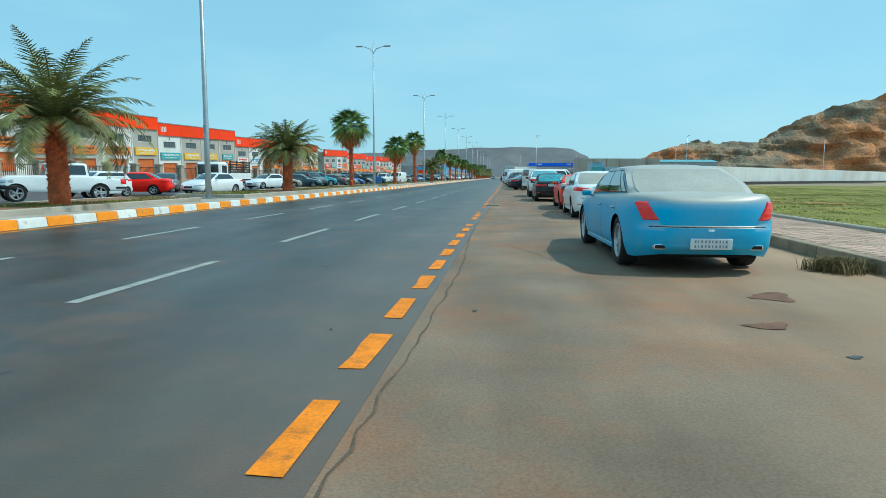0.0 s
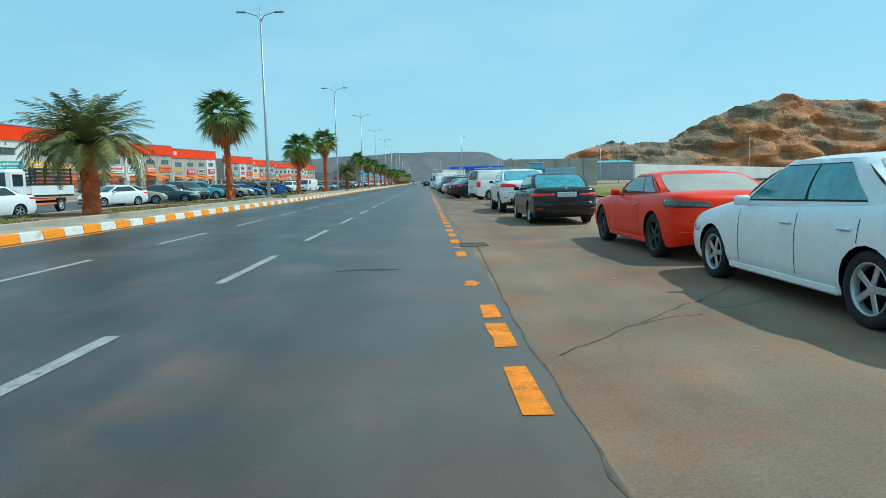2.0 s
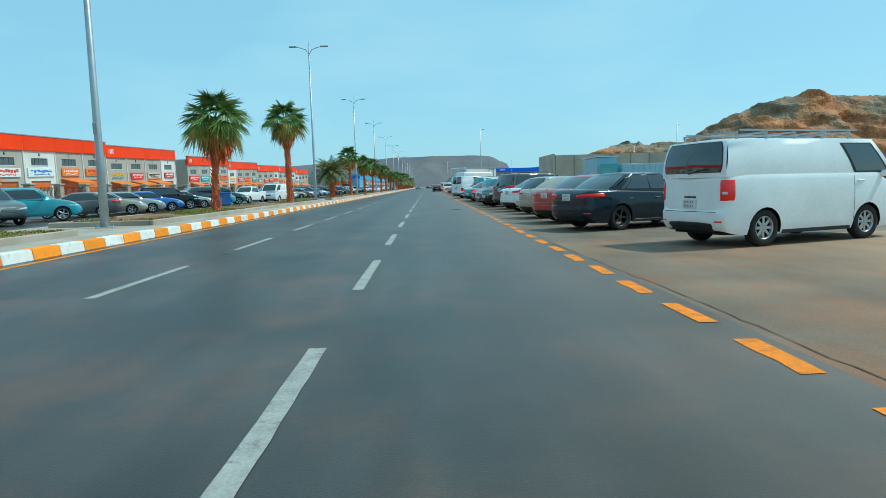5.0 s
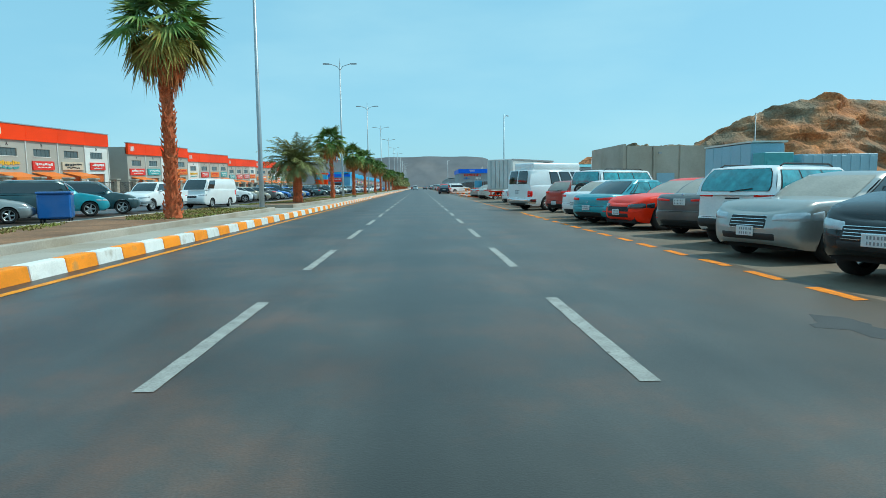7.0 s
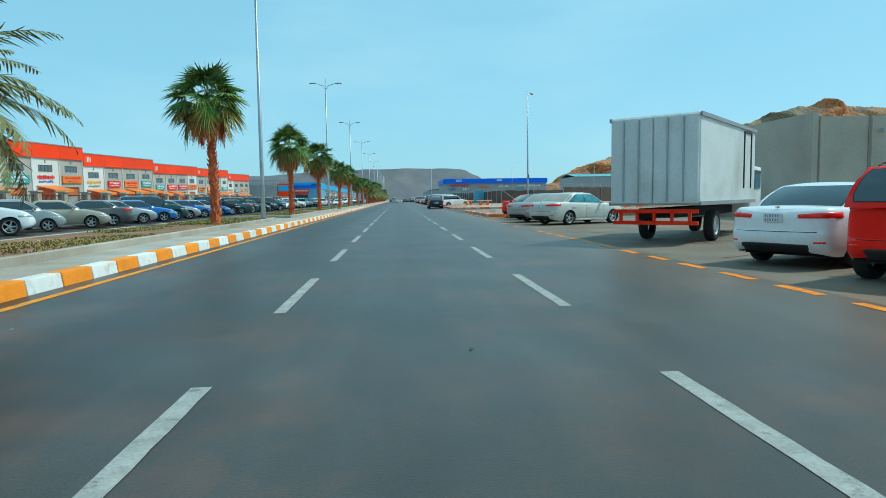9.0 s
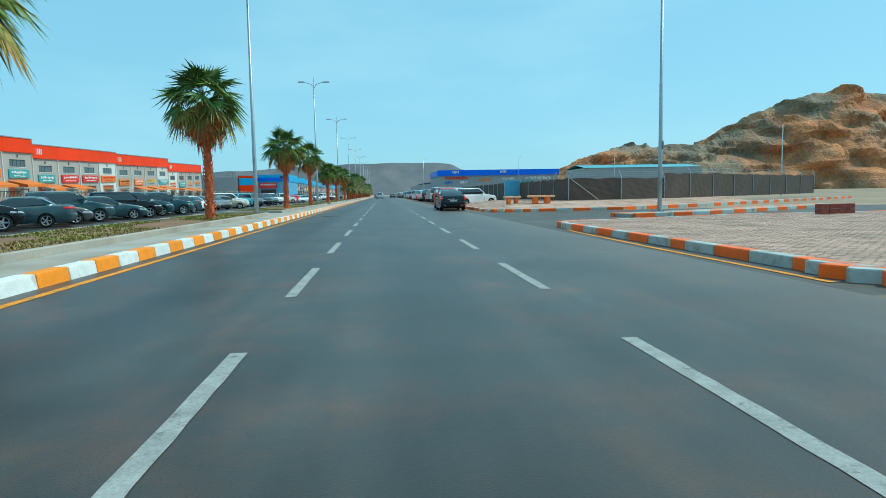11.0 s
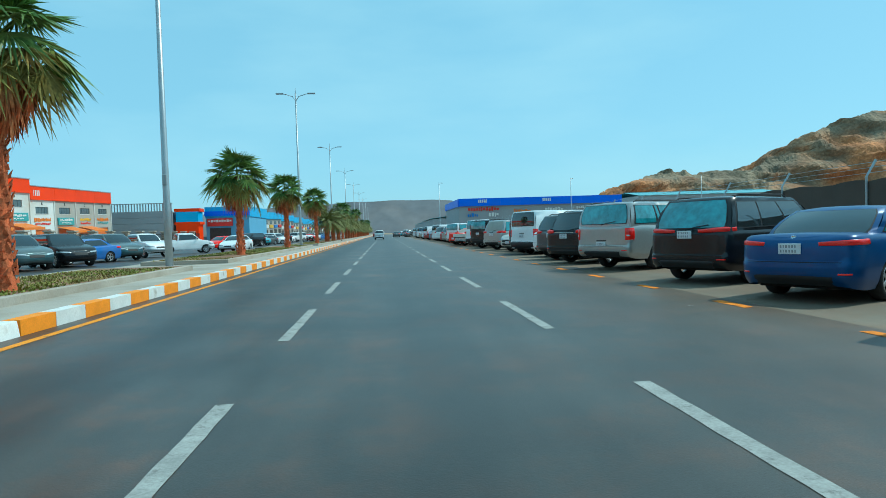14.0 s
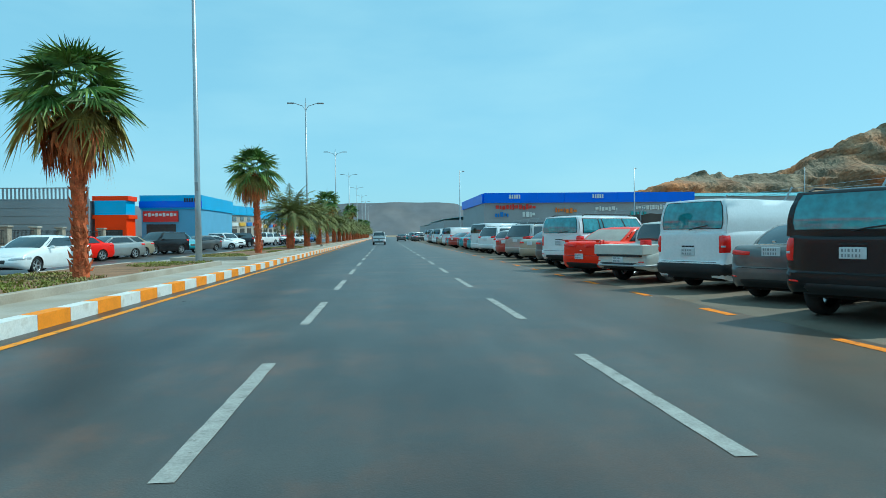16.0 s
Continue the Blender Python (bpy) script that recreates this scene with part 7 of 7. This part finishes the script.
def inside_poly(pts):
    def f(x, y):
        c = False
        for (x0, y0), (x1, y1) in zip(pts, pts[1:] + pts[:1]):
            if (y0 > y) != (y1 > y) and x < (x1 - x0) * (y - y0) / (y1 - y0) + x0:
                c = not c
        return c
    return f


def island(name, pts, label, pave_box, rise=None):
    me = bmesh.new()
    f = me.faces.new([me.verts.new((x, y, 0.165)) for x, y in pts])
    r = bmesh.ops.extrude_face_region(me, geom=[f])
    for v in [g for g in r["geom"] if isinstance(g, bmesh.types.BMVert)]:
        v.co.z = -0.1
    bmesh.ops.recalc_face_normals(me, faces=me.faces)
    o = structure(part(name, me, JOINT), label, "pavement")
    paving("pavers", "sandy pinkish brick pavers of the corner", inside_poly(pts), *pave_box, 0.18, 0.22, 0.11, parent=o, rise=rise)
    if rise:
        # the bed of the rising part, in strips half a metre wide
        hit, vs, fs = inside_poly(pts), [], []
        x0, x1, y0, y1 = pave_box
        for i in range(int((x1 - x0) * 2)):
            for j in range(int((y1 - y0) * 2)):
                c = [(x0 + 0.5 * (i + a), y0 + 0.5 * (j + b)) for a, b in ((0, 0), (1, 0), (1, 1), (0, 1))]
                if all(hit(*p) for p in c):
                    fs.append(tuple(range(len(vs), len(vs) + 4)))
                    vs += [(x, y, 0.166 + rise(x, y)) for x, y in c]
        raw("paving_bed", vs, fs, JOINT, o)
    return o


def rise_b(x, y):
    """The second corner's pavement climbs from its kerb to the fence."""
    d = 9.0
    for (x0, y0), (x1, y1) in zip(edge_b, edge_b[1:]):
        dx, dy = x1 - x0, y1 - y0
        u = max(0.0, min(1.0, ((x - x0) * dx + (y - y0) * dy) / (dx * dx + dy * dy)))
        d = min(d, math.hypot(x - x0 - u * dx, y - y0 - u * dy))
    if x < 6.8:
        d = min(d, max(0.0, 199.2 - y))
    return 0.12 * max(0.0, min(3.2, d - 0.2))


edge_a = [(7.5, 144.0), (2.6, 144.4)] + arc(2.4, 146.8, 1.3, 250, 180, 4) + [(1.05, 152.0)] + arc(2.5, 159.9, 1.6, 180, 95, 6) + [(9.5, 163.8), (26, 164.2)]
kerb_run("corner_kerb_a", edge_a, "orange and grey painted kerb of the first corner")
island("corner_pavement_a", [(x + 0.1 if x < 3 else x, y + (0.1 if y < 150 else -0.1)) for x, y in edge_a] + [(26, 150), (10, 144.2)], "brick paved corner", (1.0, 24, 144, 164.3))
edge_b = [(1.45, 199.0), (1.4, 188.0), (1.42, 181.0)] + arc(3.4, 180.2, 2.0, 180, 270, 6) + [(9.5, 178.6), (17.8, 183.2), (46, 204)]
kerb_run("corner_kerb_b", edge_b, "orange and grey painted kerb of the second corner")
island("corner_pavement_b", [(x + 0.1, y + 0.1) for x, y in edge_b] + [(46, 209.5), (17.0, 188.0), (12.0, 185.6), (8.9, 184.2), (8.5, 202.2), (6.8, 202.2), (6.8, 199.1)], "brick paved corner with benches", (1.4, 26, 178, 203), rise_b)
strip = [(6.2, 166.9), (10.5, 168.3), (24, 176.5)]
kerb_run("street_divider_kerb", strip, "orange and grey painted kerb of a narrow divider")
kerb_run("street_divider_kerb", [(x - 0.6, y + 1.2) for x, y in strip], "orange and grey painted kerb of a narrow divider")
bm = bmesh.new()
for (x0, y0), (x1, y1) in zip(strip, strip[1:]):
    d = math.hypot(x1 - x0, y1 - y0)
    box(bm, 0, 0, 0.08, 1.2, d, 0.18, m=pose((x0 + x1) / 2 - 0.3, (y0 + y1) / 2 + 0.6, 0, 0, 0, math.degrees(math.atan2(y1 - y0, x1 - x0)) - 90))
structure(part("street_divider", bm, CONCRETE), "narrow concrete divider of the side street", "pavement")
for pts in ([(0.55, 146.5), (0.5, 152.0), (0.6, 158.0), (1.0, 161.0)], [(0.95, 198.5), (0.9, 188.0), (0.95, 181.0), (1.4, 178.8), (3.2, 177.6), (9.5, 178.0)]):
    for (x0, y0), (x1, y1) in zip(pts, pts[1:]):
        d = math.hypot(x1 - x0, y1 - y0)
        ln = flat("corner_edge_line", 0.12, d, YELLOW_LINE, z=0.0045)
        ln.matrix_basis = pose((x0 + x1) / 2, (y0 + y1) / 2, 0, 0, 0, math.degrees(math.atan2(y1 - y0, x1 - x0)) - 90)


def bench(x, y, rz, length):
    o = thing("bench", "cream concrete slab bench on two orange block legs", "bench", "benches on the corner")
    bm = bmesh.new()
    box(bm, 0, 0, 0.50, length, 0.48, 0.13, bevel=0.03, seg=2)
    part("seat", bm, BENCH, o)
    for s in (-1, 1):
        bm = bmesh.new()
        box(bm, s * length * 0.24, 0, 0.22, length * 0.17, 0.40, 0.44, bevel=0.05, seg=2)
        part("leg", bm, BENCH_LEG, o)
    o.matrix_basis = pose(x, y, 0.17 + rise_b(x, y), 0, 0, rz)


bench(3.7, 182.4, 12, 1.2), bench(5.4, 180.9, 12, 1.9)


def screen_fence(pts, h=2.5, step=4.4, foot=0.12, braced=()):
    """Steel posts, slanted barbed-wire arms, and dark shade cloth stretched between."""
    o = thing("screen_fence", "dark shade-cloth fence on grey steel posts with slanted tops", "fence", kind="structure")
    for e, ((x0, y0), (x1, y1)) in enumerate(zip(pts, pts[1:])):
        d = Vector((x1 - x0, y1 - y0, 0))
        n = max(1, round(d.length / step))
        rz = math.degrees(math.atan2(d.y, d.x)) - 90
        w = d.length / n
        bm = bmesh.new()
        g = [[bm.verts.new((0.012 * math.sin(j * 1.7 + i * 2.1) * (0 if i in (0, 8) else 1), -w / 2 + w * i / 8, 0.05 + (h - 0.1) * j / 5 + (0.04 * math.sin(i * 1.3) if j == 5 else 0))) for i in range(9)] for j in range(6)]
        for j in range(5):
            for i in range(8):
                bm.faces.new((g[j][i], g[j][i + 1], g[j + 1][i + 1], g[j + 1][i]))
        bmesh.ops.recalc_face_normals(bm, faces=bm.faces)
        cloth = part("screen_panel", bm, SCREEN, o)
        bm = bmesh.new()
        tube(bm, [(-0.05, 0, 0), (-0.05, 0, h + 0.05), (0.22, 0.0, h + 0.5)], 0.035, 6)
        pst = part("post", bm, GALV, o)
        bm = bmesh.new()
        for z, xx in ((h + 0.15, 0.02), (h + 0.3, 0.1), (h + 0.45, 0.19)):
            box(bm, xx, 0, z, 0.012, w, 0.012)
        wire = part("wire", bm, GALV, o)
        if e in braced:
            bm = bmesh.new()
            tube(bm, [(-0.08, w * 0.49, h * 0.96), (-0.08, -w * 0.05, 0.05)], 0.025, 6)
            part("brace", bm, GALV, o).matrix_basis = pose(x0 + d.x / n / 2, y0 + d.y / n / 2, foot, 0, 0, rz)
        for k in range(n):
            c = Vector((x0, y0, 0)) + d * ((k + 0.5) / n)
            q = Vector((x0, y0, 0)) + d * (k / n)
            mc, mq = pose(c.x, c.y, foot, 0, 0, rz), pose(q.x, q.y, foot, 0, 0, rz)
            if k == 0:
                cloth.matrix_basis, pst.matrix_basis, wire.matrix_basis = mc, mq, mc
            else:
                again(cloth, mc, o), again(pst, mq, o), again(wire, mc, o)
    return o


screen_fence([(44, 207.0), (16.8, 186.8)], 2.1, 4.4, 0.5)
screen_fence([(16.8, 186.8), (12.3, 184.3), (8.0, 183.0), (7.9, 199.0)], 1.68, 4.4, 0.54, (1,))
screen_fence([(7.95, 199.3), (7.7, 204.0), (8.4, 216), (10.2, 330)], 2.2)
GATE_BLUE = mat("gate_blue_sheet", (0.12, 0.40, 0.60), 0.5, vary=0.08, scale=1.5, fine=12)
gate = thing("fence_gate", "pale blue sheet metal gate leaf in the fence", "gate")
for k in range(3):
    boxed("gate_panel", (6.7 + 0.5 * k, 199.05, 1.3, 0.49, 0.06, 2.2), GATE_BLUE, gate, bevel=0.01)
for x in (6.4, 7.98):
    boxed("gate_post", (x, 199.05, 1.3, 0.09, 0.09, 2.4), GALV, gate)

# far right: blue hall, teal sheds
bh = thing("blue_hall", "long grey showroom under a bright blue fascia", "building")
boxed("wall", (31, 350, 3.2, 38, 30, 7.0), GREY_CLAD, bh)
for k in range(8):
    boxed("fascia_panel", (14.3 + 4.8 * k, 334.7, 7.55, 4.77, 0.6, 1.75), BLUE_CLAD, bh)
boxed("side_fascia", (11.9, 350, 7.5, 0.4, 30, 1.7), BLUE_CLAD, bh)
for k, (x, w, z, c) in enumerate(((17.5, 7.0, 5.9, "red"), (26.5, 3.5, 5.3, "orange"), (34, 4.0, 5.5, "white"), (43.5, 8.0, 5.7, "white"), (15.0, 2.2, 4.6, "blue"), (20, 2.4, 4.6, "white"), (40, 3, 4.6, "teal"))):
    bm = bmesh.new()
    r = random.Random(k)
    q = x - w / 2
    while q < x + w / 2:
        ww = r.uniform(0.25, 0.7)
        box(bm, q + ww / 2, 334.85, z + r.uniform(-0.1, 0.1), ww * 0.85, 0.12, r.uniform(0.4, 0.95))
        q += ww + 0.1
    tagged(part("sign_lettering", bm, SIGNS[c], bh), kind="stuff")
for x in (16.5, 31.5):
    bm = bmesh.new()
    for q in range(5):
        box(bm, x + 0.42 * q, 334.3, 7.75, 0.28, 0.06, 0.7)
    tagged(part("number_plate", bm, SIGNS["white"], bh), kind="stuff")
boxed("show_window", (24, 334.9, 1.9, 20, 0.1, 2.6), WIN_DARK, bh)


def shed_hall(x, y, w, l, h, rz, label):
    o = thing("metal_shed", label, "building", "metal sheds")
    boxed("wall", (0, 0, h / 2 - 0.3, w, l, h), GREY_CLAD, o)
    for s in (-1, 1):
        bm = bmesh.new()
        n = int(l / 1.2)
        for k in range(n):
            box(bm, s * w * 0.25, -l / 2 + (k + 0.5) * l / n, h + 0.55, w * 0.54, l / n - 0.06, 0.08, m=Matrix.Translation((s * w * 0.25, 0, h + 0.55)) @ Matrix.Rotation(radians(s * 7), 4, "Y") @ Matrix.Translation((-s * w * 0.25, 0, -h - 0.55)))
        tagged(part("roof_sheet", bm, TEAL_ROOF, o), kind="stuff")
    o.matrix_basis = pose(x, y, 0, 0, 0, rz)


shed_hall(97, 391, 24, 48, 10.4, 90, "long shed with a teal ribbed metal roof")
shed_hall(20, 430, 18, 60, 5.5, 0, "grey shed with a teal ribbed metal roof")
shed_hall(22, 520, 18, 80, 5.5, 0, "grey shed with a teal ribbed metal roof")

# ---------------------------------------------------------------- hills
def hill(name, label, material, nx, ny, place):
    """A rocky height field; place(u, v) gives a point for u across and v front to back."""
    vs = [place(i / nx, j / ny) for j in range(ny + 1) for i in range(nx + 1)]
    fs = [(j * (nx + 1) + i, j * (nx + 1) + i + 1, (j + 1) * (nx + 1) + i + 1, (j + 1) * (nx + 1) + i) for j in range(ny) for i in range(nx)]
    o = raw(name, vs, fs, material, smooth=False)
    return tagged(o, label, "hill", kind="structure")


def crest(x):
    return interp([(80, 2), (100, 10), (118, 20), (128, 24), (150, 28.5), (166, 27.5), (180, 29), (196, 28), (203, 31), (210, 37), (219, 43), (235, 49), (251, 55), (272, 61), (285, 63), (305, 61), (345, 60), (420, 52), (540, 42), (620, 30)], x)


def rocky(u, v):
    x = 80 + 540 * u
    y = 475 + 100 * v + 20 * noise.noise((x * 0.02, 0.0, 5.0)) * (1 - v)
    base = crest(x) * (min(1.0, (v / 0.45)) ** 0.85 if v < 0.45 else 1.0 - 0.5 * (v - 0.45))
    q = noise.fractal((x * 0.03, y * 0.03, 3.0), 1.0, 2.1, 7)
    g = noise.ridged_multi_fractal((x * 0.017, y * 0.017, base * 0.02), 1.0, 2.0, 5, 1.0, 2.0)
    h = noise.fractal((x * 0.16, y * 0.16, base * 0.1), 0.9, 2.0, 4)
    z = base + h * 1.6 * min(1.0, v * 6) + (q * 4.0 + (g - 1.2) * 3.0) * min(1.0, v * 6) * (1.0 if v < 0.35 else 0.15)
    step = 5.5 + 2.5 * noise.noise((x * 0.01, y * 0.01, 8))
    z = lerp(z, math.floor(z / step) * step + step * min(1.0, ((z / step) % 1.0) * 1.9), 0.5)
    return (x + q * 3, y + 10 * noise.noise((x * 0.05, z * 0.12, 1)), max(z, -0.5))


hill("rocky_hill", "orange brown rocky desert hill with ledges", ROCK, 420, 110, rocky)


def mesa(u, v):
    x = -620 + 900 * u
    y = 1850 + 300 * v
    e = interp([(0, 52), (0.2, 74), (0.42, 84), (0.6, 92), (0.75, 93), (0.90, 88), (0.955, 68), (1.0, 0)], u)
    z = e * min(1, (v / 0.5)) + 5 * noise.noise((x * 0.01, y * 0.01, 0)) * (1 if 0.05 < v else 0)
    return (x, y, max(-1, z))


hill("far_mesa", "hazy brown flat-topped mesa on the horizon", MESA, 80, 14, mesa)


def ridge(u, v):
    x = 150 + 900 * u
    y = 1500 + 250 * v
    return (x, y, max(-1, (34 + 16 * noise.noise((u * 9, 0, 4))) * min(1, v / 0.5)))


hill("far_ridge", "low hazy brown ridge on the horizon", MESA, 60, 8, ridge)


def west(u, v):
    x = -1500 + 980 * u
    y = 1100 + 500 * v + 600 * u
    return (x, y, max(-1, (30 + 14 * noise.noise((u * 7, 0, 9))) * min(1, v / 0.5)))


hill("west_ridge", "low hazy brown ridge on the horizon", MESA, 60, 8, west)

# ---------------------------------------------------------------- small things
grate = thing("drain_grate", "dark iron storm drain grate set in the asphalt", "drain grate")
bm = bmesh.new()
for x, y, sx, sy in ((0, 0.42, 1.1, 0.06), (0, -0.42, 1.1, 0.06), (0.55, 0, 0.06, 0.9), (-0.55, 0, 0.06, 0.9), (0, 0, 1.1, 0.05)):
    box(bm, x, y, 0.012, sx, sy, 0.02)
IRON = mat("dusty_cast_iron", (0.20, 0.165, 0.125), 0.8, vary=0.25, scale=6, fine=40, bump=0.3)
part("frame", bm, IRON, grate)
gb = boxed("grate_bar", (0, 0, 0.012, 0.040, 0.34, 0.018), IRON, grate)
gb.matrix_basis = pose(-0.46, 0.21, 0, 0, 0, 14)
for k in range(1, 20):
    again(gb, pose(-0.46 + 0.102 * (k % 10), 0.21 if k < 10 else -0.21, 0, 0, 0, 14), grate)
# thin black sheet paints the shade of the pit below the bars
boxed("drain_pit", (0, 0, 0.003, 1.06, 0.84, 0.004), UNDER, grate)
grate.matrix_basis = pose(0.37, 27.6, -0.008) @ Matrix.Diagonal((0.49, 0.72, 1, 1))

weed = []
rnd = random.Random(12)
for _ in range(70):
    weed.append((5.55 + rnd.gauss(0, 0.13), 8.95 + rnd.gauss(0, 0.13), 0.0))
tufts("dry_weed", weed, "dry brown weed clump at the kerb", 0.16, 3, mat("dry_weed", (0.20, 0.14, 0.06), 0.9, vary=0.3), per=30, wide=0.004)
bin_ = thing("wheeled_bin", "bright blue wheeled rubbish bin", "bin")
bm = bmesh.new()
box(bm, 0, 0, 0.65, 1.2, 0.9, 1.0, bevel=0.06)
part("body", bm, BLUE, bin_)
boxed("lid", (0, 0, 1.2, 1.26, 0.96, 0.1), BLUE, bin_, bevel=0.03)
for x in (-0.5, 0.5):
    for y in (-0.35, 0.35):
        bm = bmesh.new()
        tube(bm, [(x - 0.03, y, 0.09), (x + 0.03, y, 0.09)], 0.09, 10)
        part("castor", bm, TYRE, bin_)
bin_.matrix_basis = pose(-19.6, 98.6, -0.01, 0, 0, 20)
stake = thing("stake_truck", "white cab-over truck with orange bumper and black stake bed", "truck")
boxed("cab", (0, 2.1, 1.45, 2.0, 1.5, 1.75), WHITE, stake, bevel=0.16)
boxed("windscreen", (0, 2.84, 1.75, 1.7, 0.06, 0.75), GLASS, stake, bevel=0.02)
boxed("bumper", (0, 2.88, 0.62, 2.0, 0.14, 0.34), SIGNS["orange"], stake, bevel=0.04)
boxed("chassis", (0, -0.2, 0.65, 0.9, 5.6, 0.25), UNDER, stake)
boxed("bed", (0, -0.75, 0.95, 2.1, 4.0, 0.16), TRIM, stake)
for s in (-1, 1):
    boxed("side_window", (s * 1.0, 2.15, 1.75, 0.04, 0.8, 0.6), GLASS, stake)
    for k in range(5):
        boxed("rail", (s * 1.03, -0.75, 1.55 + 0.2 * k, 0.05, 4.0, 0.1), TRIM, stake)
    for k in range(4):
        boxed("stake_post", (s * 1.03, -2.6 + 1.24 * k, 1.72, 0.07, 0.07, 1.5), TRIM, stake)
    boxed("side_board", (s * 1.07, -0.75, 1.22, 0.05, 4.0, 0.5), WHITE, stake, bevel=0.01)
    boxed("side_guard", (s * 1.0, 0.1, 0.72, 0.06, 2.2, 0.1), SIGNS["orange"], stake, bevel=0.01)
    boxed("side_guard", (s * 1.0, 0.1, 0.48, 0.06, 2.2, 0.1), SIGNS["orange"], stake, bevel=0.01)
    for y in (2.0, -1.6):
        add_wheel(stake, s * 0.86, y, 0.38, 0.22, "steel", lite=True)
stake.matrix_basis = pose(-22.2, 49.9, -0.01, 0, 0, 180)
planks = thing("brick_stack", "low stack of red brown blocks on the corner", "brick stack")
for k in range(8):
    boxed("block", (0.42 * (k % 4) - 0.6, 0, 0.12 + 0.2 * (k // 4), 0.4, 0.3, 0.18), mat("red_block", (0.25, 0.06, 0.04), 0.8, vary=0.2) if k == 0 else bpy.data.materials["red_block"], planks, bevel=0.01)
planks.matrix_basis = pose(12.2, 161.8, 0.18, 0, 0, 10)
